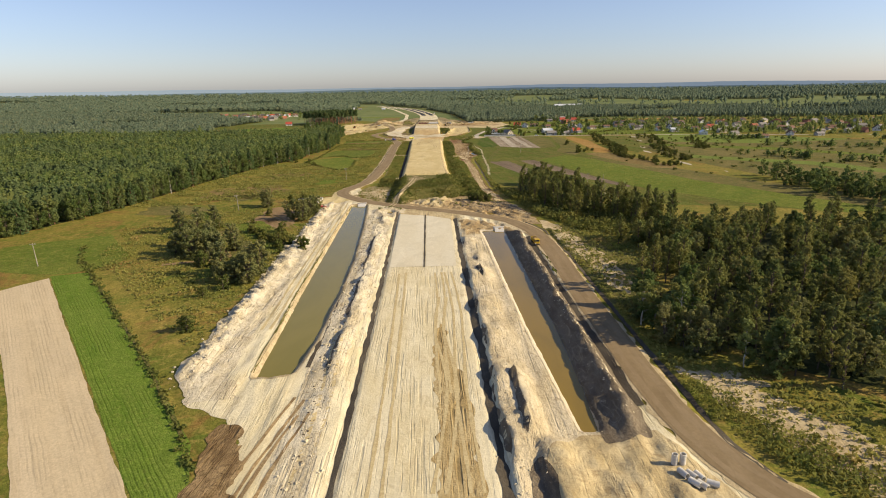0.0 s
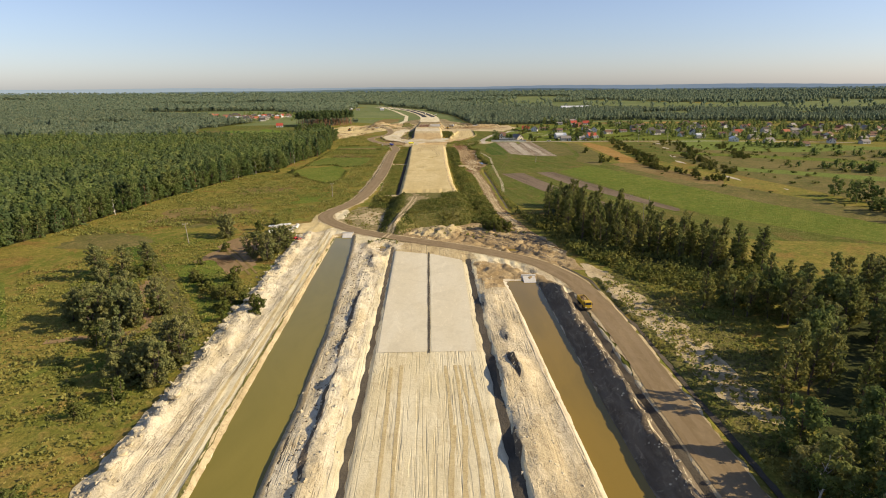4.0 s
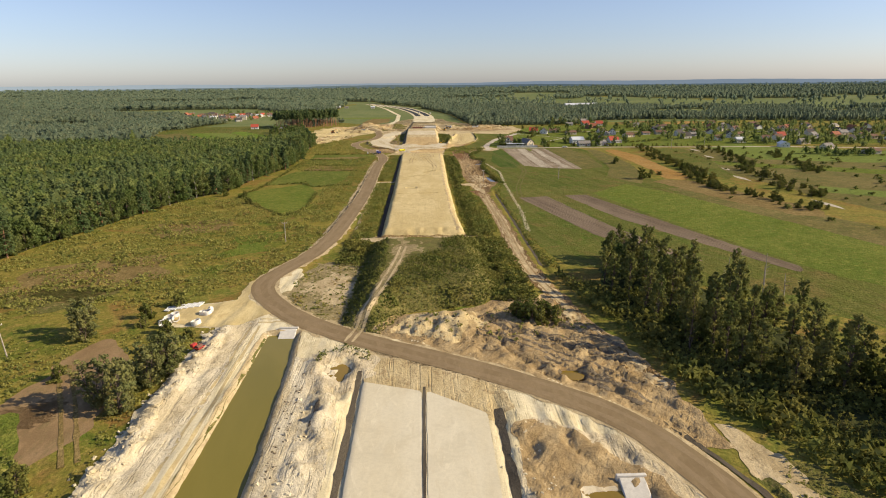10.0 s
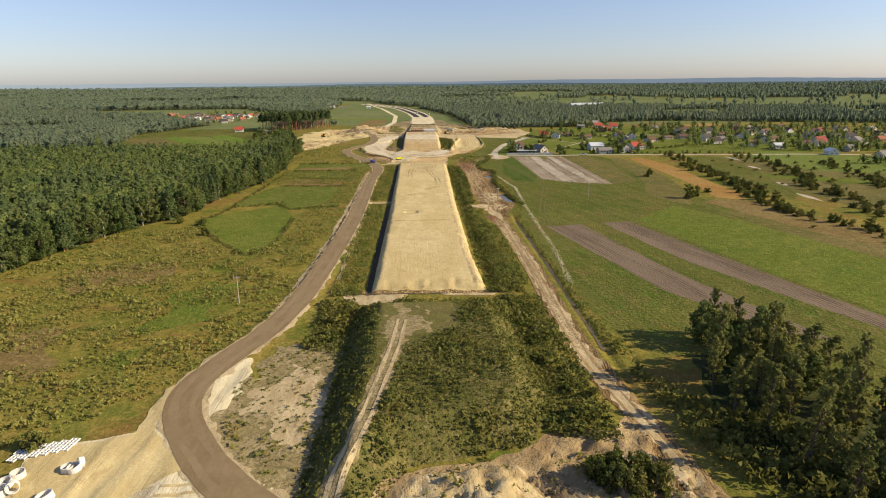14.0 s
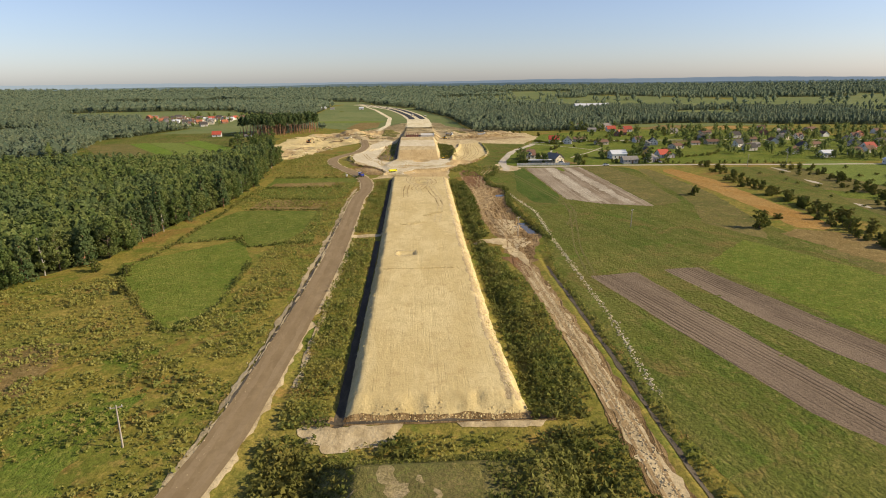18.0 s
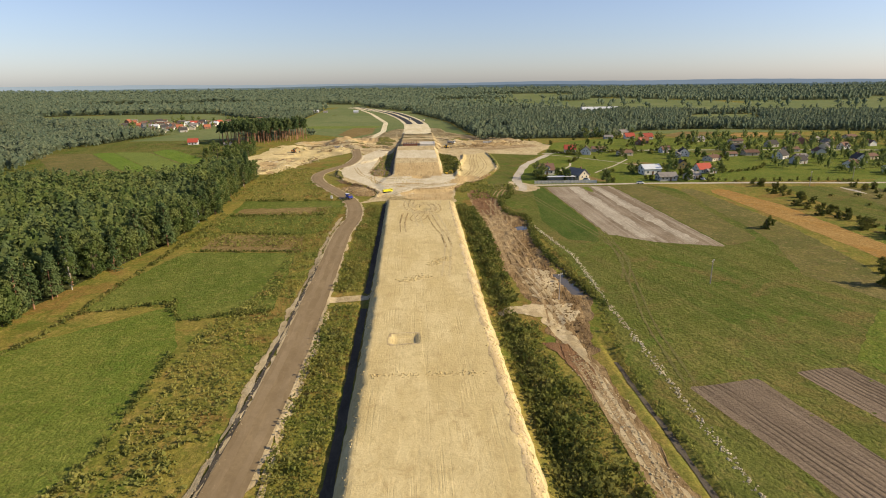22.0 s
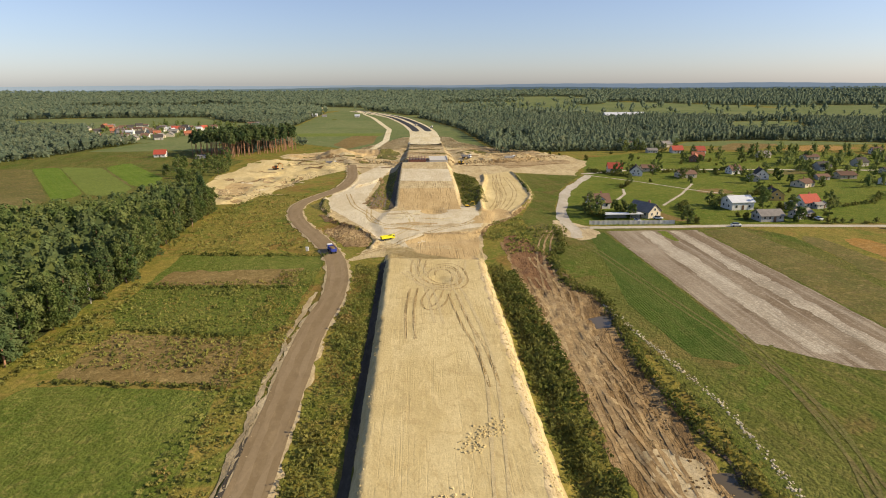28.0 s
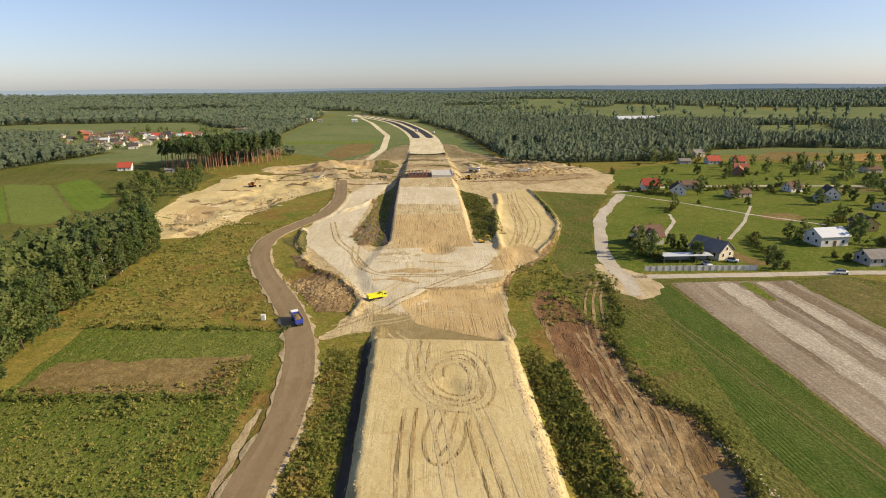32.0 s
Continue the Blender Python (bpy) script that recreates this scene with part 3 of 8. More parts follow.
    z = z - (1 - smooth(216, 228, y)) * smooth(88, 100, y) * bell(x - 36.6, 0.8) * 0.9
    z = z - smooth(70, 90, y) * (1 - smooth(222, 232, y)) * bell(x - 46.6, 0.7) * 0.7
    z = z - smooth(30, 60, y) * (1 - smooth(74, 86, y)) * bell(x - 16, 2.2) * (1.2 + lump)
    for pond in (POND_L, POND_R):
        d = inside(x, y, pond) + 0.10 * clod
        z = np.minimum(z, np.maximum(-3.0, -1.38 - d * np.where(d < 0, 0.75, 1.2)))
    # spoil at the foot of the mound
    s = smooth(-1, 4, inside(x, y, SPOIL))
    z = z + s * (0.2 + 0.5 * lump + 0.35 * clod + 0.35 * fbm(x * 0.5 + y * 0.5, x - y, 1.6, 19, 2) + 1.9 * bell(x - 3, 8) * bell(y - 285, 5.5) * (1 + 0.35 * clod + 0.45 * lump + 0.4 * fbm(x, y * 0.35, 1.9, 29, 2)) + 0.3 * fbm(x, y, 1.3, 31, 2))
    gully = np.abs(fbm(x * 0.8 + y * 0.6, (y * 0.8 - x * 0.6) * 0.3, 3.4, 103, 2))
    z = z + s * (0.25 * fbm(x, y, 1.8, 101, 2) - 0.7 * (1 - smooth(0.05, 0.22, gully)) * smooth(6, 14, x))
    for hx, hy, hr, deep in ((27.3, 260.9, 2.4, 1.5), (30.5, 257.5, 1.6, 1.2), (12.8, 258.6, 1.8, 1.4)):
        z = z - deep * bell(np.hypot(x - hx, y - hy), hr)
    # churned ground between the base and the haul road
    rough = smooth(11.5, 13.0, x) * (1 - smooth(29, 33, x)) * smooth(214, 226, y) * (1 - smooth(243, 249, y))
    z = z + rough * (0.15 + 0.30 * lump + 0.45 * crisp - 0.55 * (1 - smooth(0.05, 0.20, gully)))
    rough = smooth(-24.5, -22.5, x) * (1 - smooth(-17.2, -16.4, x)) * smooth(222, 236, y) * (1 - smooth(266, 270, y))
    z = z + rough * (0.25 * lump + 0.40 * crisp - 0.45 * (1 - smooth(0.04, 0.16, gully)))
    # ringed hole at the head of the western ridge
    ring = np.hypot(x + 19.2, (y - 263.5) * 0.72)
    z = z + 0.5 * bell(ring - 5.0 - 1.4 * lump, 1.3) * (0.7 + 0.8 * lump + 0.9 * crisp) * smooth(256, 263, y) - 0.75 * (1 - smooth(1.6, 3.6, ring + 0.6 * lump))
    # grassy mound, then the sand fill
    d = inside(x, y, MOUND)
    z = np.maximum(z, np.minimum(3.1 + 0.15 * lump, -1.2 + d * 0.62 + 0.12 * lump))
    d = inside(x, y, FILL)
    z = np.maximum(z, np.minimum(1.25 + 0.05 * fbm(x, y, 6, 41), 1.25 + (d + 0.5 * clod - 0.2) * 1.05) - 2.2 * smooth(612, 634, y))
    z = z + 0.22 * bell(y - 443 + 0.6 * lump, 0.7) * smooth(-15, -13, x) * (1 - smooth(6, 8, x)) * smooth(-0.4, 0.4, lump + 0.5)
    z = z - smooth(-11.2, -10.4, x) * (1 - smooth(-6.0, -5.4, x)) * smooth(457, 457.6, y) * (1 - smooth(461.4, 462, y)) * 0.6
    z = z - smooth(362, 372, y) * (1 - smooth(612, 620, y)) * bell(x + 18.8, 0.9) * 0.7 * (1 - bell(y - 490, 4))
    z = z - bell(y - 367.6 + 0.4 * lump, 0.8) * smooth(-24, -20, x) * (1 - smooth(14, 18, x)) * 0.45 + bell(y - 365.2, 1.2) * smooth(-24, -20, x) * (1 - smooth(14, 18, x)) * (0.35 + 0.5 * lump)
    z = z - smooth(366, 380, y) * (1 - smooth(596, 612, y)) * bell(x - 15.5, 1.6) * 0.9
    z = z + smooth(300, 320, y) * (1 - smooth(455, 468, y)) * (bell(x - 33.6, 0.9) * 0.12 - bell(x - 35.2, 0.8) * 0.5)
    z = z + bell(along(x, y, [(22, 340), (24, 305), (30, 296)]), 3.5) * 0.9
    # mud and puddles
    s = smooth(-1, 3, inside(x, y, MUD))
    z = z + s * (-0.25 + 0.22 * lump + 0.3 * clod)
    for p in PUDDLES:
        z = np.minimum(z, np.maximum(-2.2, -1.55 - (inside(x, y, p) + 1.2 * lump + 0.5 * clod) * 0.5))
    # the interchange
    s = smooth(-2, 4, inside(x, y, HUB))
    z = z * (1 - s) + s * (-0.9 + 0.1 * lump)
    z = z + bell(x + 34.5, 7) * bell(y - 652, 9) * (0.7 + 1.0 * lump) - bell(x - 2, 12) * bell(y - 646, 5.5) * 0.8
    top = -0.6 + 3.8 * smooth(688, 765, y)
    z = np.maximum(z, np.minimum(top, top + inside(x, y, RAMP_B) * 1.3))
    z = np.maximum(z, np.minimum(-0.15, -0.15 + inside(x, y, PAD) * 0.22 + 0.05 * clod))
    top = 2.3 - 2.1 * smooth(870, 980, y)
    z = np.maximum(z, np.minimum(top, top + inside(x, y, RAMP_C) * 0.6))
    z = z - smooth(692, 702, y) * (1 - smooth(826, 836, y)) * bell(x + 23.5, 2.6) * 0.8
    z = z + bell(x + 70, 14) * bell(y - 905, 9) * 5 * (1 + 0.3 * lump) + bell(x - 70, 13) * bell(y - 880, 10) * 4.2 * (1 + 0.3 * lump)
    z = z + bell(x - 24, 5) * bell(y - 750, 32) * 2.0 * (1 + 0.4 * lump)
    s = smooth(-2, 6, inside(x, y, SANDPIT))
    z = z + s * (-0.6 + 1.1 * fbm(x, y, 16, 47) + 0.3 * lump)
    steps = fbm(x * 0.8, y, 24, 49, 3) * 3.2 + 0.25 * lump
    steps = np.floor(steps) + smooth(0.36, 0.64, steps - np.floor(steps))
    rough = s + smooth(856, 872, y) * (1 - smooth(935, 960, y)) * smooth(20, 30, np.abs(x)) * smooth(-4, 4, inside(x, y, HUB))
    z = z + np.minimum(rough, 1) * 1.0 * steps
    for line, rise, wide in BERMS:
        z = z + rise * bell(along(x, y, line), wide) * (1 + 0.45 * lump + 0.3 * clod)
    z = z - 0.7 * bell(np.hypot(x + 2, y - 592), 2.2) * (1 + lump) - 1.1 * bell(np.hypot(x + 0.5, (y - 691.5) * 0.9), 4.5)
    fur = fbm(x, y * 0.13, 1.5, 83, 2)
    s = smooth(-1, 2, inside(x, y, SAND_SOUTH)) * (1 - smooth(-17, -15, x) * (1 - smooth(11, 13, x)))
    z = np.where(z > -1.2, z + s * 0.28 * fur, z)
    # haul road: a low smooth bench
    d = along(x, y, HAUL)
    z = np.where(d < 7, z + (-0.72 - z) * (1 - smooth(3.6, 5.2, d)), z)
    return z


def lines(*spans):
    out = []
    for a, b, step in spans:
        out.append(np.linspace(a, b, max(2, int(round((b - a) / step)) + 1))[:-1])
    return np.concatenate(out + [np.array([spans[-1][1]])])


XS = lines((-4600, -1600, 250), (-1600, -400, 60), (-400, -110, 9), (-110, -56, 1.6), (-56, 56, 0.65), (56, 110, 1.6), (110, 400, 9), (400, 1600, 60), (1600, 4600, 250))
YS = lines((-700, 20, 40), (20, 60, 3), (60, 370, 0.8), (370, 455, 1.2), (455, 464.5, 0.4), (464.5, 640, 1.2), (640, 900, 1.8), (900, 1100, 5), (1100, 1700, 30), (1700, 5200, 180))
GX, GY = np.meshgrid(XS, YS)
GZ = height(GX.ravel(), GY.ravel()).reshape(GX.shape)


def ground_at(x, y):
    """The sheet's height at one place or at arrays of places."""
    x, y = np.asarray(x, float), np.asarray(y, float)
    i = np.clip(np.searchsorted(XS, x) - 1, 0, len(XS) - 2)
    j = np.clip(np.searchsorted(YS, y) - 1, 0, len(YS) - 2)
    u, v = (x - XS[i]) / (XS[i + 1] - XS[i]), (y - YS[j]) / (YS[j + 1] - YS[j])
    return (GZ[j, i] * (1 - u) + GZ[j, i + 1] * u) * (1 - v) + (GZ[j + 1, i] * (1 - u) + GZ[j + 1, i + 1] * u) * v


def raw_mesh(name, co, loops, sizes, material, is_smooth=True):
    me = bpy.data.meshes.new(name)
    co, loops, sizes = np.asarray(co, np.float32), np.asarray(loops, np.int32), np.asarray(sizes, np.int32)
    me.vertices.add(len(co))
    me.vertices.foreach_set("co", co.ravel())
    me.loops.add(len(loops))
    me.loops.foreach_set("vertex_index", loops)
    me.polygons.add(len(sizes))
    me.polygons.foreach_set("loop_start", np.concatenate(([0], np.cumsum(sizes)[:-1])).astype(np.int32))
    me.update(calc_edges=True)
    me.polygons.foreach_set("use_smooth", np.full(len(sizes), is_smooth))
    me.materials.append(material)
    return me


def sheet():
    nx, ny = len(XS), len(YS)
    idx = np.arange(nx * ny).reshape(ny, nx)
    q = np.stack([idx[:-1, :-1], idx[:-1, 1:], idx[1:, 1:], idx[1:, :-1]], -1).reshape(-1, 4)
    me = raw_mesh("ground", np.stack([GX, GY, GZ], -1).reshape(-1, 3), q.ravel(), np.full(len(q), 4), M_meadow)
    return tagged(new("ground", me), "olive and brown meadow land with weeds, reaching the horizon", "ground", kind="structure")


def patch(name, dist, box, lift, material, label, category, ragged=0.0, size=3.0, kind="structure"):
    """A layer on the ground wherever dist(x, y) is positive, cut along its edge."""
    i0, i1 = np.searchsorted(XS, box[0]) - 1, np.searchsorted(XS, box[2]) + 1
    j0, j1 = np.searchsorted(YS, box[1]) - 1, np.searchsorted(YS, box[3]) + 1
    i0, j0 = max(i0, 0), max(j0, 0)
    x, y, z = GX[j0:j1, i0:i1], GY[j0:j1, i0:i1], GZ[j0:j1, i0:i1]
    d = dist(x, y)
    if ragged:
        d = d + ragged * fbm(x, y, size, 61, 3)
    nx = x.shape[1]
    idx = np.arange(x.size).reshape(x.shape)
    pos = d > 0
    cnt = pos[:-1, :-1].astype(int) + pos[:-1, 1:] + pos[1:, 1:] + pos[1:, :-1]
    full = np.stack([idx[:-1, :-1], idx[:-1, 1:], idx[1:, 1:], idx[1:, :-1]], -1)[cnt == 4]
    co = np.stack([x, y, z + lift], -1).reshape(-1, 3)
    dv = d.ravel()
    loops, sizes = list(full.ravel()), [4] * len(full)
    extra, cut = [], {}
    for j, i in zip(*np.nonzero((cnt > 0) & (cnt < 4))):
        c = [idx[j, i], idx[j, i + 1], idx[j + 1, i + 1], idx[j + 1, i]]
        poly = []
        for a, b in zip(c, c[1:] + c[:1]):
            if dv[a] > 0:
                poly.append(a)
            if (dv[a] > 0) != (dv[b] > 0):
                key = (min(a, b), max(a, b))
                if key not in cut:
                    u = dv[key[0]] / (dv[key[0]] - dv[key[1]])
                    cut[key] = x.size + len(extra)
                    p = co[key[0]] * (1 - u) + co[key[1]] * u
                    extra.append(p)
                poly.append(cut[key])
        loops += poly
        sizes.append(len(poly))
    if extra:
        co = np.concatenate([co, np.array(extra)])
    loops = np.array(loops)
    used, inv = np.unique(loops, return_inverse=True)
    me = raw_mesh(name, co[used], inv, sizes, material)
    return tagged(new(name, me), label, category, kind=kind)


def bounds(poly, m=4):
    xs, ys = [p[0] for p in poly], [p[1] for p in poly]
    return min(xs) - m, min(ys) - m, max(xs) + m, max(ys) + m


def field(name, poly, material, label, category="field", lift=0.04, ragged=0.8, size=4.0):
    return patch(name, lambda x, y: inside(x, y, poly), bounds(poly, 6), lift, material, label, category, ragged, size)


def ribbon(name, line, half, material, label, category="road", lift=0.08, ragged=0.3, size=3.0):
    return patch(name, lambda x, y: half - along(x, y, line), bounds(line, half + 4), lift, material, label, category, ragged, size)


def strip(name, line, half, material, label, category="ditch", lift=0.13, step=1.2, wobble=0.0, seed=1):
    """A narrow band laid on the ground along a line."""
    pts = np.array(line, float)
    seg = np.concatenate([[0], np.cumsum(np.hypot(*np.diff(pts, axis=0).T))])
    t = np.arange(0, seg[-1], step)
    x, y = np.interp(t, seg, pts[:, 0]), np.interp(t, seg, pts[:, 1])
    dx, dy = np.gradient(x), np.gradient(y)
    n = np.hypot(dx, dy)
    nx, ny = -dy / n, dx / n
    w = half * (1 + wobble * fbm(x, y, 3.0, seed, 2))
    off = wobble * half * 0.8 * fbm(x, y, 7.0, seed + 3, 2)
    rows = []
    for s in (1, -1):
        px, py = x + nx * (off + s * w), y + ny * (off + s * w)
        rows.append(np.stack([px, py, ground_at(px, py) + lift], 1))
    k = len(t)
    i = np.arange(k - 1)
    me = raw_mesh(name, np.concatenate(rows), np.stack([i, i + k, i + k + 1, i + 1], 1).ravel(), np.full(k - 1, 4), material)
    return tagged(new(name, me), label, category, kind="structure")


def tyre_tracks(name, line, material, label, gauge=1.9, half=0.28, lift=0.07, seed=1):
    """Two wheel marks along a smooth line."""
    pts = np.array(curve_line(line, 8))
    d = np.gradient(pts, axis=0)
    d /= np.hypot(d[:, 0], d[:, 1])[:, None]
    for s in (-0.5, 0.5):
        strip(name, pts + np.stack([-d[:, 1], d[:, 0]], 1) * gauge * s, half, material, label, "wheel mark", lift, 0.8, 0.5, seed)


def rect(x0, y0, x1, y1):
    return [(x0, y0), (x1, y0), (x1, y1), (x0, y1)]


sheet()
patch("forest_floor", lambda x, y: np.minimum(np.interp(y, [130, 226, 278, 371, 447, 467, 517, 548, 600, 640, 700, 740], [-215, -170, -152, -136, -118, -104, -100, -92, -92, -98, -99, -122]) - 3 - x, np.minimum(np.interp(x, [-150, -112], [668, 742]) - y, y - 120)),
      (-700, 110, -80, 750), 0.03, M_floor, "dark needle-strewn forest floor", "ground", 1.0, 6)
CLEARINGS = [[(-100, 660), (-260, 660), (-275, 760), (-315, 880), (-300, 968), (-285, 1040), (-330, 1050), (-400, 1150), (-470, 1330), (-340, 1390), (-225, 1325), (-215, 1120), (-195, 1010), (-120, 900)],
             [(-175, 1225), (-130, 1020), (-60, 945), (60, 945), (50, 1180), (10, 1400), (-60, 1640), (-150, 1780), (-190, 1650)], [(110, 925), (200, 930), (250, 1000), (330, 1010), (640, 900), (640, 540), (110, 540)],
             [(340, 1075), (455, 1105), (565, 1300), (440, 1290)], [(620, 1060), (780, 1100), (900, 1200), (720, 1250)], [(620, 420), (900, 700), (1150, 950), (640, 930)], [(60, 1860), (380, 1890), (455, 2190), (60, 2230)], [(-560, 1000), (-470, 980), (-440, 1040), (-540, 1090)],
             [(700, 1400), (1200, 1350), (1300, 1560), (760, 1560)], [(190, 1200), (260, 1210), (270, 1250), (190, 1240)]]


def glades(x, y):
    """Positive where the far woods open up."""
    g = (fbm(x, y, 420, 71, 2) - 0.30 + 0.16 * smooth(100, 500, x)) * 300
    g = np.where(y > 1250, g, -300)
    for p in CLEARINGS:
        g = np.maximum(g, inside(x, y, p))
    return g


patch("woodland_ground", lambda x, y: np.minimum(np.minimum(y - 925, np.maximum(np.maximum(-150 - x, x - 60), y - 1010)), -glades(x, y)), (-4600, 900, 4600, 5200), 0.03, M_floor, "dark ground of the far woods", "ground")
# farmland
field("stubble_field", [(-127, 163), (-120.6, 177), (-44.4, 72), (-30, 52), (-46, 50), (-61, 72), (-82, 102), (-103, 130)], M_stubble, "harvested beige stubble field with straight drill rows", ragged=0.3)
field("crop_strip", [(-120, 177), (-110.5, 181.5), (-81, 141), (-55.6, 107), (-40, 84), (-35, 70), (-30, 54), (-44, 72)], M_crop, "bright green crop strip beside the stubble field", ragged=0.3)
field("hay_meadow", [(-121, 178), (-150, 185), (-160, 215), (-128, 230), (-104, 196), (-110, 183)], M_lush, "mown green meadow strip below the forest")
field("meadow_clearing", [(-99, 462), (-68.5, 489.5), (-58.5, 464), (-56, 424), (-58, 409), (-64.4, 408), (-74, 421), (-95, 452)], M_lush, "mown bright green meadow clearing fringed with weeds")
field("weedy_field", [(-84, 540), (-46, 536), (-42, 484), (-50, 481), (-64, 479), (-70, 491), (-91, 486), (-90, 514)], M_deepgrass, "rough green field with taller weeds")
field("reed_field", [(-86, 578), (-79, 566), (-47, 561), (-40, 566), (-38, 625), (-88, 630)], M_deepgrass, "dark green field of tall weeds")
field("dry_field", [(-79, 564), (-47, 559), (-44, 538), (-81, 542)], M_rust, "tawny field of dry grass", ragged=1.5)
field("dry_field", [(-84, 612), (-44, 612), (-44, 596), (-85, 598)], M_rust, "tawny strip of dry grass", ragged=2.0, lift=0.05)
field("heath_patch", [(-125, 335), (-90, 350), (-80, 330), (-95, 305), (-120, 310)], M_rust, "russet patch of dry heath grass", ragged=5, size=12)
field("bare_patch", [(-75, 285), (-62, 270), (-58, 245), (-64, 232), (-72, 240), (-80, 250), (-78, 266)], M_redearth, "bare reddish earth with wheel marks between bushes", ragged=3, size=8)
field("pasture", [(36, 655), (62, 657), (125, 655), (133, 640), (128, 590), (130, 500), (140, 420), (160, 320), (190, 240), (150, 262), (112, 268), (86, 300), (60, 322), (42, 330), (36.5, 365), (36.5, 450), (42, 480), (43, 520), (40, 575), (33, 625)], M_grass,
      "wide green pasture with mowing stripes", lift=0.03, ragged=1.0)
field("ploughed_field", [(45, 438.7), (59.7, 441), (72, 377.5), (87, 330), (78, 336), (62, 365)], M_plough, "ploughed grey-brown field with fine furrows", ragged=0.3)
field("ploughed_field", [(68.6, 443.4), (80, 444.5), (97, 378), (116, 314), (109, 319), (80.2, 388)], M_plough, "narrow ploughed strip of grey-brown soil", ragged=0.3)
field("fallow_field", [(65.5, 653), (102, 653), (101.5, 530.5), (80.6, 538.3), (66.6, 551)], M_fallow, "pale bare field with white sandy streaks", ragged=0.6)
field("pale_streak", [(78, 650), (84, 652), (84, 600), (82.5, 545), (77, 545), (76, 600)], M_palefallow, "pale sandy streak in the bare field", lift=0.055, ragged=1.5, size=4)
field("pale_streak", [(90, 652), (94.5, 652), (95.5, 590), (95, 536), (91, 536), (89.5, 590)], M_palefallow, "pale sandy streak in the bare field", lift=0.055, ragged=1.5, size=4)
field("weedy_streak", [(85, 652), (89, 652), (88, 636), (86, 634)], M_lush, "green weedy streak in the bare field", lift=0.055, ragged=1.0, size=3)
field("straw_strip", [(147, 640), (145.9, 626.4), (145.4, 574.8), (143.6, 525.1), (138.6, 489.2), (152.1, 479.6), (156.6, 504.3), (157, 531.3), (161.9, 596.8), (157, 636)], M_straw, "long orange strip of ripe straw", ragged=0.8)
field("dry_corner", [(128, 480), (138, 487), (152, 478), (160, 440), (172, 400), (160, 380), (142, 424)], M_rust, "tawny dry grass beyond the straw", lift=0.055, ragged=3)
field("green_strip", [(190, 640), (215, 640), (200, 560), (186, 510), (176, 470), (170, 500), (176, 560)], M_grass, "green strip between the bush rows", lift=0.062, ragged=1)
field("green_strip", [(236, 640), (268, 668), (300, 640), (420, 560), (300, 540), (236, 566)], M_palegreen, "light green field before the village", lift=0.07, ragged=1)
field("meadow_strip", [(128, 480), (150, 430), (190, 330), (240, 250), (300, 180), (250, 180), (190, 250), (150, 330), (128, 420)], M_olive, "olive dry meadow strip", ragged=1.5)
field("village_lawn", [(40, 662), (62, 664), (125, 660), (300, 657), (420, 660), (420, 800), (330, 900), (190, 920), (120, 880), (96, 793), (75, 745), (54, 684)], M_lush, "green gardens and lawns of the village", lift=0.03, ragged=1.5)
field("roadside_meadow", [(37, 661), (52, 671), (56, 700), (70.6, 747), (93, 793), (54, 806), (52, 770), (49, 717), (37, 679)], M_grass, "fresh green meadow beside the earthworks", lift=0.07)
field("garden_plot", [(92, 690), (100, 688), (106, 668), (99, 668)], M_rust, "freshly dug brown garden plot", lift=0.08)
field("far_meadow_strip", [(-150, 1140), (-140, 1095), (-48, 1095), (-44, 1130)], M_palegreen, "light green strip of the far meadow", lift=0.08, ragged=0.5)
field("far_meadow_strip", [(-88, 1000), (-70, 965), (-50, 1010), (-50, 1100), (-80, 1100)], M_rust, "tawny edge of the far meadow", lift=0.08, ragged=3)
field("far_meadow", [(-166, 1216), (-127, 1024), (-69, 957), (-40, 1030), (-40, 1197), (-129, 1592)], M_grass, "large green meadow behind the interchange", ragged=2)
field("west_meadow", [(-122, 742), (-140, 672), (-425, 672), (-425, 888), (-300, 955), (-322, 1100), (-220, 1110), (-200, 1010), (-190, 930), (-140, 890), (-136, 800)], M_grass, "meadows and gardens beyond the wood", lift=0.03, ragged=2)
field("west_field", [(-320, 850), (-275.4, 852), (-193.5, 733), (-190, 700), (-215, 700)], M_olive, "tawny dry field beyond the wood", lift=0.06, ragged=0.8)
field("west_field", [(-275, 852.6), (-261.4, 860.4), (-187, 752.4), (-184, 712), (-192.8, 734)], M_crop, "fresh green crop field beyond the wood", lift=0.07, ragged=0.5)
field("west_field", [(-261, 861), (-226.8, 853), (-168, 768), (-164, 740), (-184, 750)], M_palegreen, "light green field beyond the wood", lift=0.06, ragged=0.6)
field("west_crop", [(-225.5, 853), (-226, 887), (-165.5, 803), (-160, 780), (-166.6, 768)], M_crop, "dark green crop field beyond the wood", lift=0.07, ragged=0.6)
strip("field_edge", [(-226.2, 853), (-197, 810), (-167.2, 767.6)], 0.9, M_mound, "dark grassy edge between two fields", "ditch", 0.11, 1.2, 0.8, 27)
field("green_rows", [(47, 575), (58, 650), (64.5, 652), (65.5, 560), (60, 540), (50, 545)], M_croprow, "dark green crop rows beside the mud", lift=0.06, ragged=0.5)
field("tawny_strip", [(103.5, 652), (120, 655), (124, 600), (118, 540), (102.5, 531)], M_olive, "tawny grass strip beside the fallow field", lift=0.05, ragged=0.8)
field("tawny_strip", [(128, 600), (134, 640), (142, 640), (141, 560), (132, 504), (118, 470), (108, 500), (122, 540)], M_olive, "tawny grass strip beside the straw", lift=0.05, ragged=1.5)
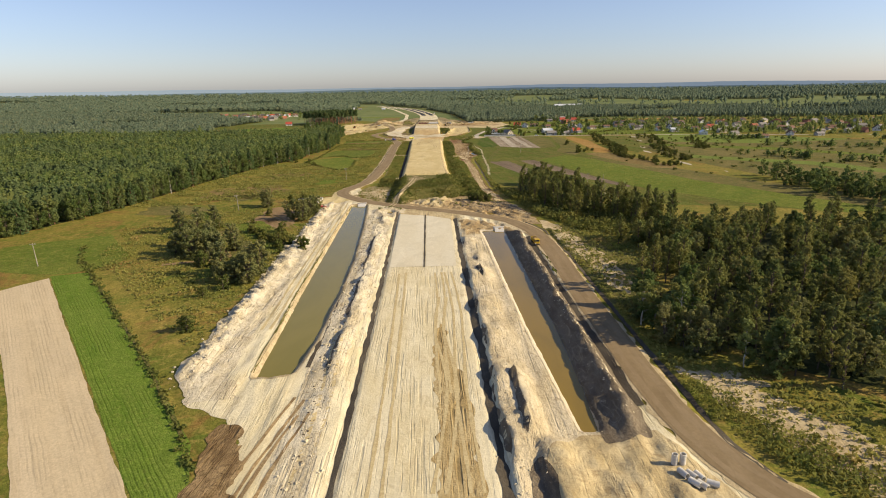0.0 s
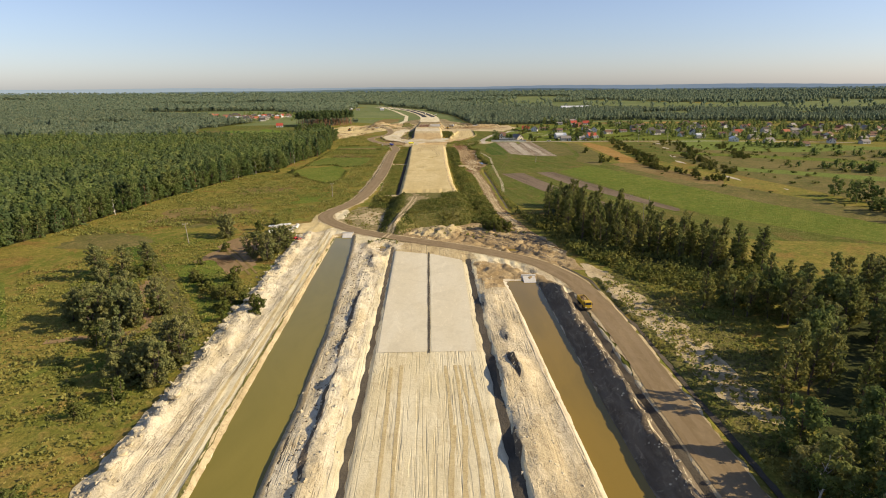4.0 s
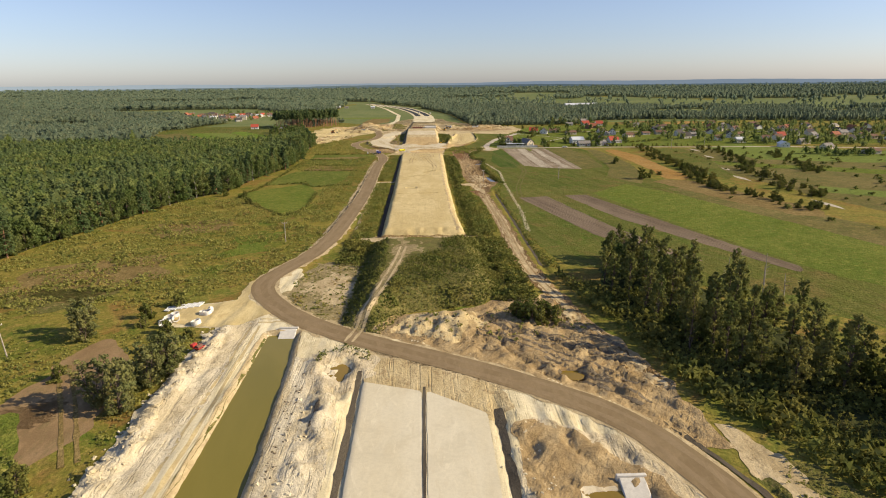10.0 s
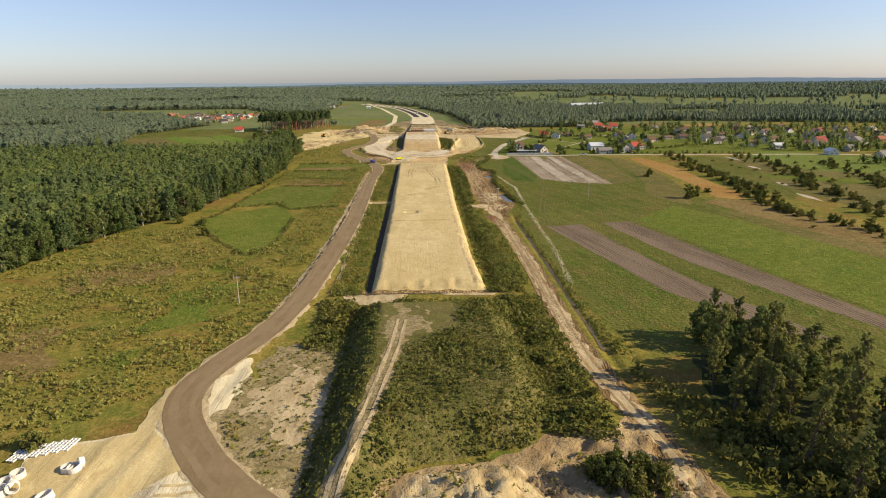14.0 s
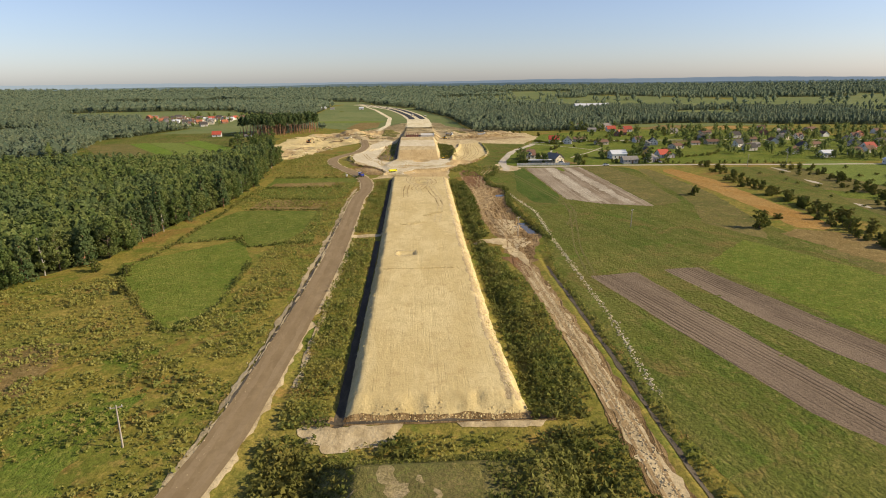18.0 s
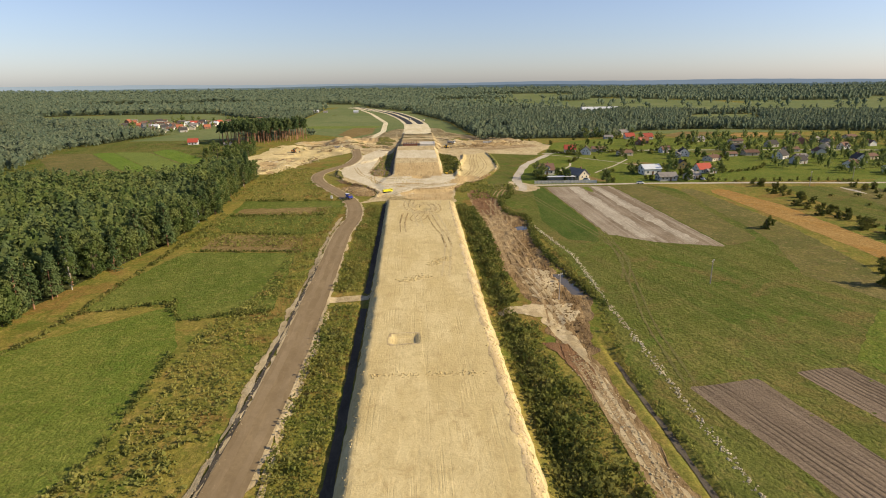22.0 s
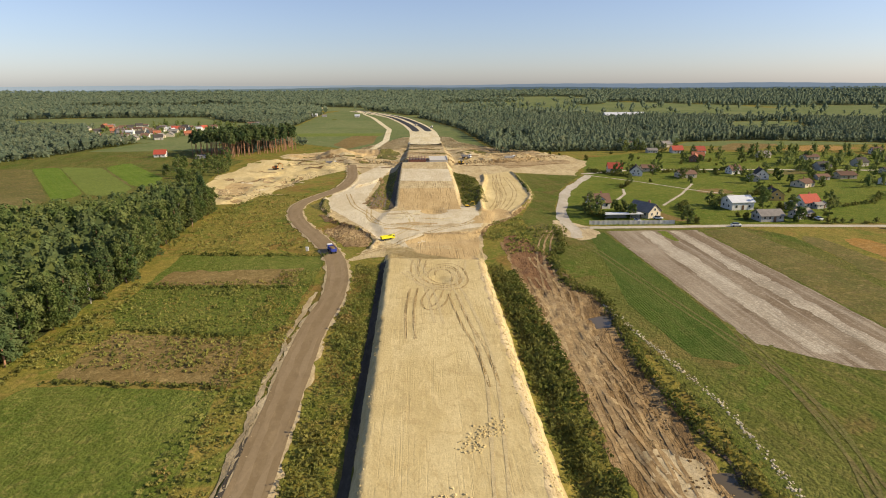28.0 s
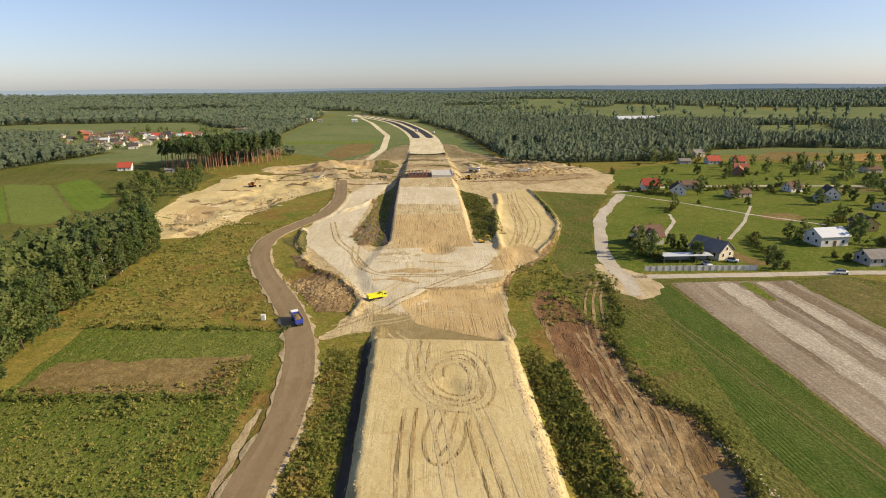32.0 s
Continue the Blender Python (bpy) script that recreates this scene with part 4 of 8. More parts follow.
field("green_hollow", [(-112, 240), (-98, 252), (-84, 246), (-90, 226), (-104, 222)], M_lush, "fresh green grass between the willows", ragged=2.5, size=7)
field("green_hollow", [(-54, 190), (-62, 180), (-76, 165), (-70, 190)], M_lush, "fresh green grass beside the willows", ragged=2.5, size=7)
field("bare_patch", [(-80, 250), (-68, 256), (-66, 248), (-74, 242)], M_redearth, "bare reddish earth between bushes", ragged=2.0, size=6)
field("moor_patch", [(-118, 300), (-100, 298), (-84, 306), (-92, 318), (-112, 316)], M_olive, "dry tawny reedy patch", ragged=5.0, size=7)
field("moor_patch", [(-140, 300), (-120, 290), (-104, 276), (-112, 262), (-138, 270)], M_olive, "dry tawny grass below the wood", lift=0.05, ragged=5.0, size=7)
field("old_plot", [(-88, 234), (-88, 242), (-70, 217), (-55.2, 192), (-59.1, 185.6), (-67.5, 196.1)], M_olive, "narrow fallow plot with faint rows", lift=0.055, ragged=0.7)
field("green_plot", [(-84, 244), (-74, 251), (-62, 232), (-51.4, 213.5), (-51.8, 206), (-57, 196), (-67, 214)], M_lush, "narrow green meadow plot", lift=0.062, ragged=1.0)
field("row_plot", [(-112, 268), (-93.1, 242.6), (-90.5, 247.0), (-106, 274)], M_croprow, "small plot of green crop rows", lift=0.066, ragged=0.4)
strip("field_edge", [(-105.3, 273), (-89.1, 246.8), (-66.3, 209.9), (-56.5, 192.5)], 0.4, M_mound, "dark furrow between two plots", "ditch", 0.11, 1.2, 0.8, 23)
strip("earth_path", curve_line([(-86, 230), (-79.3, 212), (-72, 200), (-71.2, 193.0), (-77, 190.5), (-90, 187)]), 1.25, M_redearth, "bare red earth path between willows", "path", 0.115, 1.0, 0.8, 25)
tyre_tracks("wheel_marks", [(-86, 237), (-72, 215), (-57, 189)], M_wheelgrass, "paired wheel marks pressed into the ground", 2.0, 0.4, 0.10, 171)
tyre_tracks("wheel_marks", [(-76, 268), (-66, 252), (-56, 235)], M_rust, "paired wheel marks pressed into the ground", 2.2, 0.4, 0.10, 172)
field("moor_patch", [(-112, 395), (-84, 402), (-78, 380), (-100, 372)], M_rust, "russet patch of dry moor grass", ragged=5, size=10)
field("moor_patch", [(-72, 372), (-56, 380), (-56, 352), (-68, 346)], M_lush, "greener patch in the meadow", ragged=5, size=10)
for line in ([(-82, 180), (-62, 153)], [(-112, 184), (-84, 146), (-58, 110), (-42, 86)], [(-90, 232), (-74, 210), (-60, 172)]):
    strip("field_edge", line, 0.35, M_mound, "dark overgrown field drain", "ditch", 0.10, 1.5, 0.7, 21)
field("bright_pasture", [(84, 447), (110, 474), (126, 440), (158, 335), (205, 245), (176, 246), (150, 270), (118, 314), (99, 378)], M_lush, "bright green pasture strip beyond the ploughland", lift=0.06, ragged=1.0)
patch("far_pasture", lambda x, y: np.minimum(np.minimum(glades(x, y) - 4, y - 960), 4300 - y), (-3000, 900, 3000, 4400), 0.05, M_hazegrass, "green clearings among the far woods", "field", 2.0, 30)
field("garden_plot", [(140, 740), (158, 744), (160, 730), (142, 726)], M_rust, "dug brown garden plot", lift=0.08)
field("garden_plot", [(214, 800), (240, 806), (242, 790), (216, 786)], M_olive, "dry garden strip", lift=0.08)
field("garden_plot", [(300, 930), (360, 960), (380, 930), (320, 905)], M_straw, "ripe field behind the village", lift=0.08)
field("garden_plot", [(244, 930), (290, 980), (330, 970), (280, 920)], M_rust, "brown field behind the village", lift=0.08)
for line in ([(100, 793), (118, 772), (140, 740), (165, 712)], [(108, 700), (128, 726), (150, 760)], [(86, 706), (100, 730), (104, 745)]):
    strip("garden_path", line, 0.7, M_gravel, "narrow pale garden path", "path", 0.10, 1.5, 0.4, 61)
field("wet_meadow", [(188, 640), (290, 622), (420, 560), (380, 330), (240, 250), (206, 345), (190, 430), (184, 520)], M_olive, "tawny wet meadow with bushes", lift=0.05, ragged=2)
field("meadow_stripe", [(200, 560), (300, 500), (360, 420), (352, 405), (290, 480), (196, 540)], M_lush, "green mown stripe in the wet meadow", lift=0.09, ragged=1)
field("meadow_stripe", [(206, 460), (280, 400), (300, 340), (288, 334), (262, 390), (200, 440)], M_palegreen, "light mown stripe in the wet meadow", lift=0.09, ragged=1)
# bare ground
field("sand_works", SAND_SOUTH, M_sand, "pale graded sand of the motorway works with wheel ruts", "sand", 0.05, 1.4, 5)
field("sand_bank", [(-53, 112), (-52, 190), (-52.5, 262), (-51, 288), (-42, 290), (-42, 107), (-36, 98), (-46, 96)], M_chalk, "rough white chalky spoil bank beside the pond", "spoil bank", 0.09, 2.0, 4)
field("sand_ridge", [(-25.5, 60), (-26, 150), (-29, 240), (-31, 270), (-20, 268), (-17.4, 255), (-17, 150), (-19, 100), (-18, 60)], M_chalk, "lumpy ridge of white sand between pond and road bed", "spoil bank", 0.09, 0.9, 4)
field("sand_berm", [(11.8, 60), (11.8, 235), (16, 244), (33, 236), (35.5, 228), (35.6, 90), (26, 78), (20, 60)], M_berm, "lumpy tan berm round the pond", "spoil bank", 0.09, 0.9, 4)
field("spoil_heap", SPOIL, M_earth, "rutted heaps of brown and pale spoil", "spoil heap", 0.07, 2.0, 5)
field("sand_heap", [(-10, 281), (-5, 290), (10, 292), (14, 284), (4, 276)], M_hub, "eroded heap of yellow sand", "spoil heap", 0.11, 2.0, 4)
field("mud_smear", [(20, 282), (30, 280), (36, 288), (40, 270), (44, 246), (34, 252), (22, 266), (16, 274)], M_earth, "smeared brown mud with tread marks", "mud", 0.10, 2.5, 5)
# The bank turned from the sun: its shade is darkened into the soil.
field("dark_bank", [(28.0, 88), (37.2, 94), (37.2, 212), (29.4, 224), (28.9, 150)], M_spoilshade, "steep soil bank above the pond, dark soil and shade in one colour", "spoil bank", 0.13, 0.6, 3)
strip("bank_crest", [(34.0, 92), (33.8, 140), (33.9, 190), (33.2, 218)], 0.55, M_chalk, "chalky crest of the soil bank", "spoil bank", 0.18, 1.0, 0.9, 31)
# West-facing scarps: strips of dark soil with the faces' shade painted in.
for name, edge_of, bay_of, y0, y1, label in (("berm_gash", berm_edge, berm_bay, 66, 240, "face of the berm above the drain, damp soil and shade in one dark colour"), ("berm_gash", step_edge, step_bay, 66, 200, "scarp along the berm, dark soil and shade in one colour"), ("ridge_gash", ridge_edge, ridge_bay, 104, 266, "broken scarp along the sand ridge, dark soil and shade in one colour")):
    patch(name, lambda x, y: 0.75 * bay_of(y) - 0.25 - np.abs(x - edge_of(y) + 0.15), (-26 if edge_of is ridge_edge else 9, y0, -16 if edge_of is ridge_edge else 19, y1), 0.14, M_spoilshade, label, "spoil bank", 0.55, 2.2)
# Darker sand colour that takes the sun's glare off the pond bank.
patch("pond_rim", lambda x, y: 0.8 - np.abs(inside(x, y, POND_L) + 0.55), bounds(POND_L, 5), 0.12, M_verge, "sandy rim of the pond, darkened to dim the sunlit bank", "sand", 0.5, 2.5)
patch("pond_rim", lambda x, y: np.minimum(25 - x, 0.45 - np.abs(inside(x, y, POND_R) + 0.4)), bounds(POND_R, 5), 0.15, M_pale, "pale damp rim of the pond", "sand", 0.3, 2.5)
patch("ring_bank", lambda x, y: 1.9 - np.abs(np.hypot(x + 19.2, (y - 263.5) * 0.72) - 4.8), (-28, 250, -10, 278), 0.13, M_berm, "rough bank round a dug hole", "spoil bank", 2.6, 3.0)
field("rutted_corner", [(-38, 91), (-33.5, 88), (-30, 76), (-26, 58), (-38, 58), (-36, 75)], M_mud, "rutted brown earth at the corner of the sand", "earth", 0.12, 2.0, 3)
field("dug_ground", [(14.5, 45), (15, 70), (17.5, 79), (24, 83), (37, 84.5), (39.5, 76), (44, 62), (56, 45)], M_hub, "rough tan dug-over ground at the end of the pond", "earth", 0.12, 1.0, 4)
field("pit_face", [(13.8, 58), (17.2, 58), (17.4, 74), (15.8, 78), (13.8, 74)], M_spoilshade, "dark face of the dug pit", "pit", 0.16, 0.5, 3)
field("pond_end", [(26.8, 80), (35.4, 82), (37, 96), (33, 98), (28.2, 88)], M_spoilshade, "steep soil at the end of the pond, shade in its dark colour", "spoil bank", 0.15, 0.6, 3)
field("rut_field", [(-0.4, 58), (0.4, 92), (0.2, 126), (2.2, 132), (4.4, 112), (6.8, 92), (6.4, 58)], M_brownrut, "brown churned wheel ruts in the pale sand", "sand", 0.075, 1.6, 3)
field("wash_patch", [(-40, 318), (-34, 335), (-24, 338), (-19, 322), (-21, 288), (-26, 287), (-38, 302)], M_worn, "bare pale sand with sparse grass inside the road bend", "sand", 0.06, 4.0, 4)
field("wash_patch", [(-36, 312), (-30, 326), (-24, 326), (-22, 306), (-26, 296)], M_verge, "bare pale sand inside the road bend", "sand", 0.075, 5.0, 3)
field("scrub_ground", [(46.5, 232), (56, 230), (64, 205), (70, 180), (62, 155), (53, 138), (47, 140), (47, 205)], M_weed, "sparse dry grass beside the haul road", "ground", 0.045, 2.5, 5)
field("sandy_scrub", [(46.0, 242), (50.5, 236), (54.5, 214), (59.5, 176), (58.5, 158), (57, 146), (51.5, 155), (50.5, 173), (48.8, 195), (47.6, 220)], M_verge, "pale sandy ground with sparse grass", "sand", 0.065, 3.0, 5)
field("sandy_scrub", [(50, 106), (60, 105), (63, 92), (70, 80), (74, 68), (64, 66), (58, 74), (54, 88)], M_verge, "pale sandy ground with sparse grass", "sand", 0.065, 5.0, 2.6)
# Dark ground under the grove: tree shade carried by the colour.
field("grove_floor", [(56, 134), (84, 188), (112, 214), (150, 228), (165, 190), (120, 140), (100, 108), (84, 96), (66, 110)], M_floor, "floor of the grove, the trees' shade put into its dark colour", "ground", 0.05, 3.0, 8)
field("grove_floor", [(44, 300), (50, 324), (63, 328), (74, 306), (78, 282), (90, 260), (100, 246), (106, 228), (86, 224), (72, 232), (58, 248), (48, 276)], M_floor, "floor of the grove, the trees' shade put into its dark colour", "ground", 0.05, 3.0, 8)
field("mud_strip", MUD, M_mud, "churned brown mud with tyre ruts", "mud", 0.06, 2.0, 5)
field("red_mud", [(24, 646), (30, 649), (36, 628), (33, 604), (30, 588), (25, 590), (23, 615)], M_redmud, "red-brown mud beside the works", "mud", 0.075, 2.0, 4)
field("red_mud", [(22.0, 460), (27.5, 459), (29, 449), (29, 436), (27.0, 440), (25, 452)], M_redmud, "red-brown mud at the end of the track", "mud", 0.10, 0.8, 3)
field("pale_mud", [(24, 584), (30, 586), (33, 572), (31, 550), (27, 528), (24, 545)], M_earth, "pale drying crust on the mud", "mud", 0.08, 3.5, 3)
field("pale_mud", [(27, 512), (33, 516), (35, 500), (31, 484), (26, 490)], M_verge, "pale drying crust on the mud", "mud", 0.08, 3.0, 3)
ribbon("track_mud", TRACK, 2.8, M_mud, "brown churned edge of the sand track", "track", 0.075, 1.0, 3)
ribbon("sand_track", TRACK, 1.8, M_verge, "rutted pale sand track", "track", 0.09, 1.5, 2.5)
field("mud_pad", [(15, 478.5), (19, 482), (34, 484), (34, 474), (27, 468), (24.6, 474)], M_verge, "pale trampled sand crossing the mud", "mud", 0.10, 2.6, 2.5)
field("mound_cover", MOUND, M_mound, "dark green weedy cover of the old mound", "embankment", 0.06, 0.8, 3)
ribbon("mound_path", [(-19, 277), (-14.0, 297), (-10, 324), (-8.5, 338)], 1.7, M_worn, "worn sandy path up the mound", "path", 0.10, 1.3, 2.0)
tyre_tracks("mound_track", [(-19, 276), (-14.0, 297), (-10, 324), (-8.5, 340)], M_verge, "worn pale wheel track up the mound", 1.7, 0.36, 0.17, 55)
for line in ([(12, 290), (20, 280), (30, 274), (42, 262)], [(14, 287), (24, 276), (36, 268)], [(10, 280), (16, 277), (26, 268), (38, 254)], [(28, 294), (33, 284), (40, 270)], [(22, 266), (30, 258), (38, 248)]):
    tyre_tracks("tread_marks", line, M_spoilshade, "dark tread marks in the mud", 2.2, 0.45, 0.15, int(line[0][1]))
patch("worn_crown", lambda x, y: 9.0 - np.hypot((x + 5), (y - 340) * 0.8), (-20, 318, 12, 358), 0.085, M_wheelgrass, "worn dry grass on top of the mound", "grass", 5.0, 5)
patch("bare_crown", lambda x, y: 4.2 - np.hypot((x + 8), (y - 339) * 0.5), (-18, 318, 4, 358), 0.105, M_worn, "worn sandy patch on top of the mound", "sand", 5.5, 2.5)
field("sand_fill", [(-18.0, 368.6), (13.8, 368.4), (12.4, 400), (12.4, 480), (13.6, 590), (14, 634), (-19, 634), (-18.6, 600), (-17.6, 460)], M_fill, "high graded embankment of yellow sand", "embankment", 0.05, 0.5, 3)
field("fill_crest", [(10.4, 371), (12.6, 371), (11.6, 400), (11.4, 480), (12.6, 590), (13.2, 630), (11.4, 630), (10.4, 590), (9.2, 480), (9.4, 400)], M_verge, "loose pale sand along the embankment's edge", "sand", 0.065, 0.9, 2)
# Ditch below the fill, the embankment's shade included in its dark tone.
ribbon("dark_ditch", [(-18.7, 366), (-18.9, 484)], 0.85, M_ditch, "drainage ditch, dark earth and shade in one colour", "ditch", 0.08, 0.3, 3)
ribbon("dark_ditch", [(-18.9, 496), (-19.1, 616)], 0.85, M_ditch, "drainage ditch, dark earth and shade in one colour", "ditch", 0.08, 0.3, 3)
strip("drain_line", [(-15.3, 40), (-15.2, 80), (-14.9, 180), (-14.9, 262)], 0.5, M_ditch, "narrow dark drain along the road bed", wobble=0.5)
strip("drain_line", [(10.2, 40), (10.3, 100), (10.4, 248)], 0.75, M_ditch, "dark eroded drain along the road bed", wobble=0.7, seed=4)
strip("verge_drain", [(50, 70), (47.2, 80), (46.6, 120), (46.8, 190), (44.9, 224), (38, 243)], 0.55, M_ditch, "dark drain beside the haul road", wobble=0.5, seed=7)
ribbon("link_track", [(-31, 489), (-24, 490.5), (-18.4, 491.4)], 2.0, M_verge, "sandy crossing over the ditch", "track", 0.09, 0.5, 3)
# carriageways in preparation
field("carriageway_base", [(-13.4, 178), (-2.75, 178), (-2.75, 254), (-14.0, 258)], M_bed, "smooth whitish graded carriageway base", "road", 0.11, 0.12, 2)
field("carriageway_base", [(-1.85, 178), (8.0, 178), (8.6, 246), (-1.85, 254)], M_bed, "smooth whitish graded carriageway base", "road", 0.11, 0.12, 2)
field("bed_apron", [(-14.4, 257), (-2.5, 252), (9.0, 244), (14, 247), (10, 258), (-4, 268), (-14, 276)], M_hub, "tan sand between the carriageway base and the haul road", "sand", 0.10, 1.2, 3)
strip("median_drain", [(-2.3, 177.5), (-2.3, 256)], 0.24, M_ditch, "thin dark median drain", wobble=0.4, seed=9, lift=0.14)
# interchange
field("churned_ground", [(12.0, 243), (16.5, 244), (25, 236.5), (33, 226), (33.5, 219), (25.5, 221), (13.5, 216)], M_earth, "tan churned earth with tread marks", "earth", 0.11, 1.2, 3)
field("interchange_sand", HUB, M_hub, "wide bare sand of the unfinished interchange", "sand", 0.05, 3.0, 9)
field("earth_patch", [(-112, 928), (-60, 955), (-30, 930), (-40, 905), (-90, 905)], M_earth, "brown earthworks behind the interchange", "earth", 0.08, 5, 12)
field("earth_patch", [(30, 960), (60, 950), (100, 912), (84, 900), (40, 925)], M_earth, "brown earthworks behind the interchange", "earth", 0.08, 5, 12)
field("earth_patch", [(56, 830), (100, 850), (106, 872), (70, 872), (40, 858)], M_earth, "brown spoil beside the village road", "earth", 0.08, 4, 10)
field("earth_patch", [(-18, 882), (18, 882), (20, 905), (-20, 905)], M_earth, "brown earth on the far ramp", "earth", 0.08, 4, 8)
field("scrub_patch", [(-40, 890), (-24, 880), (-22, 930), (-36, 950)], M_weed, "weedy patch among the earthworks", "scrub", 0.10, 4, 9)
field("scrub_patch", [(24, 915), (40, 905), (60, 925), (40, 940)], M_weed, "weedy patch among the earthworks", "scrub", 0.10, 4, 9)
field("scrub_patch", [(-60, 712), (-52, 700), (-46, 690), (-50, 712), (-52, 724)], M_weed, "weedy island beside the haul road", "scrub", 0.10, 1.5, 5)
field("sand_pit", SANDPIT, M_fill, "bright tan sand pit with rough edges", "sand", 0.06, 4.0, 10)
field("pad_sand", [(-23, 645), (-31, 668), (-47, 700), (-54.5, 719), (-51, 745), (-45, 803), (-34, 849), (-24, 841), (-31, 783), (-33.6, 721), (-32, 707), (-24.5, 692), (-12, 693), (14, 700), (24, 690), (18, 660), (12, 657), (1, 650), (-12, 635)], M_padsand, "pale compacted sand of the pad and the loop road", "sand", 0.075, 0.8, 4)
field("ramp_top", [(-17, 757), (12, 754), (11.8, 800), (-17, 804)], M_padsand, "pale sand on the bridge ramp", "sand", 0.085, 0.8, 4)
patch("small_pit", lambda x, y: 1 - np.hypot((x + 0.5) / 6.0, (y - 691.5) / 6.5), (-10, 682, 9, 701), 0.10, M_orange, "shallow orange pit in the pad", "pit", 0.25, 3)
field("orange_slope", [(-12, 640), (-4.6, 650), (11.4, 651), (17, 658), (12, 616), (-8, 626)], M_orange, "orange-brown cut slope", "slope", 0.08, 1.0, 4)
field("ramp_face", [(-17, 694), (11.8, 694), (11.4, 738), (-17, 738)], M_orange, "brown sloping face of the bridge ramp", "slope", 0.08, 0.7, 4)
field("dirt_loop", [(33, 799), (54, 815), (50.5, 726), (35, 686), (18, 674), (20, 700), (27, 735)], M_fill, "yellow dirt loop road with tracks", "road", 0.08, 1.5, 6)
field("dark_mud", [(-45, 661), (-38, 671), (-25, 650), (-25, 636), (-34, 636)], M_mud, "dark churned mud hollow", "mud", 0.08, 1.2, 4)
field("ditch_bank", [(-32, 709), (-21, 700), (-19, 838), (-28, 800)], M_weed, "weedy hollow beside the bridge ramp", "slope", 0.08, 1.0, 4)
field("ramp_bank", [(14, 700), (26, 712), (28, 790), (15, 815)], M_weed, "green bank of the bridge ramp", "slope", 0.08, 1.0, 4)
ribbon("dark_ditch", [(-19.8, 700), (-19.0, 838)], 1.4, M_ditch, "dark ditch at the foot of the ramp", "ditch", 0.12, 0.3, 3)
ribbon("gravel_lane", curve_line([(52, 645), (54, 655), (54, 672), (57, 690), (66, 722), (74, 745), (99, 793)]), 2.5, M_gravel, "pale gravel lane to the village", "road", 0.11, 1.1, 7)
field("sandy_apron", [(46, 648), (52, 641), (60, 644), (63, 655), (58, 668), (50, 672), (46, 660)], M_verge, "sandy apron at the end of the lane", "sand", 0.09, 3.0, 5)
ribbon("village_road", [(56, 659), (130, 658.5), (300, 642), (460, 600)], 2.0, M_gravel, "narrow pale village road", "road", 0.09, 0.2, 3)
ribbon("village_road", [(98, 800), (135, 815), (200, 812), (300, 800), (420, 780)], 2.0, M_gravel, "narrow pale village road", "road", 0.09, 0.2, 3)
ribbon("field_path", [(226, 652), (221, 638), (210, 583), (185, 502), (176, 450), (190, 370)], 2.0, M_gravel, "pale field path", "path", 0.06, 0.5, 4)
motorway = curve_line([(0, 1000), (1, 1080), (-2, 1180), (-15, 1300), (-42, 1460), (-80, 1580), (-140, 1720), (-240, 1900)])
ribbon("service_road", [(-46, 962), (-39, 1040), (-42, 1190), (-80, 1450), (-125, 1670)], 3.2, M_sand, "pale service road along the motorway", "road", 0.12, 0.5, 8)
ribbon("motorway_shoulder", motorway, 16, M_sand, "pale sand shoulders of the new motorway", "road", 0.10, 1.0, 12)
for off in (-7.5, 7.5):
    ribbon("motorway_asphalt", [(x + off, y) for x, y in motorway if y > 1140], 4.4, M_asphalt, "finished dark asphalt carriageway", "road", 0.25, 0.0)
for line, rise, wide in BERMS:
    strip("berm_crest", curve_line(line), wide * 0.75, M_earth, "dark earth berm round the interchange", "berm", 0.14, 1.0, 0.9, int(100 + line[0][1]))
for line, half in (([(-50, 690), (-44, 676), (-35, 668), (-27, 652)], 1.2), ([(17, 648), (20, 662), (34, 682), (46, 712)], 0.9), ([(-30, 790), (-27, 760), (-30, 735), (-33, 712)], 1.1), ([(-58, 845), (-40, 838), (-25, 842)], 1.6), ([(22, 842), (45, 846), (70, 842), (95, 852)], 1.6),
                   ([(-105, 890), (-75, 894), (-40, 884)], 2.2), ([(35, 895), (66, 890), (90, 896)], 2.0), ([(-126, 800), (-112, 790), (-100, 800)], 1.6), ([(-96, 770), (-84, 782), (-76, 806)], 1.4)):
    strip("earth_streak", curve_line(line), half, M_mud, "dark streak of churned earth", "earth", 0.13, 1.0, 1.0, int(200 + line[0][1]))
field("orange_cut", [(-114, 905), (-80, 896), (-46, 900), (-40, 915), (-80, 926)], M_orange, "orange cut face of the earthworks", "slope", 0.11, 3.0, 8)
field("orange_cut", [(34, 880), (60, 872), (92, 884), (84, 894), (50, 892)], M_orange, "orange cut face of the earthworks", "slope", 0.11, 3.0, 8)
field("orange_cut", [(-122, 770), (-108, 735), (-100, 742), (-104, 780), (-116, 800)], M_orange, "orange cut face of the sand pit", "slope", 0.09, 2.5, 6)
field("orange_cut", [(14, 664), (22, 668), (36, 690), (30, 700), (20, 690)], M_orange, "orange trampled earth beside the loop road", "earth", 0.10, 2.5, 5)
field("dark_mud", [(-30, 700), (-24, 702), (-23, 740), (-28, 752), (-31, 730)], M_mud, "dark mud in the hollow beside the ramp", "mud", 0.11, 2.0, 5)
field("lane_earth", [(36, 642), (48, 640), (52, 650), (46, 668), (36, 664)], M_olive, "trampled dry ground by the lane", "ground", 0.075, 2.5, 6)
streak = np.random.default_rng(77)
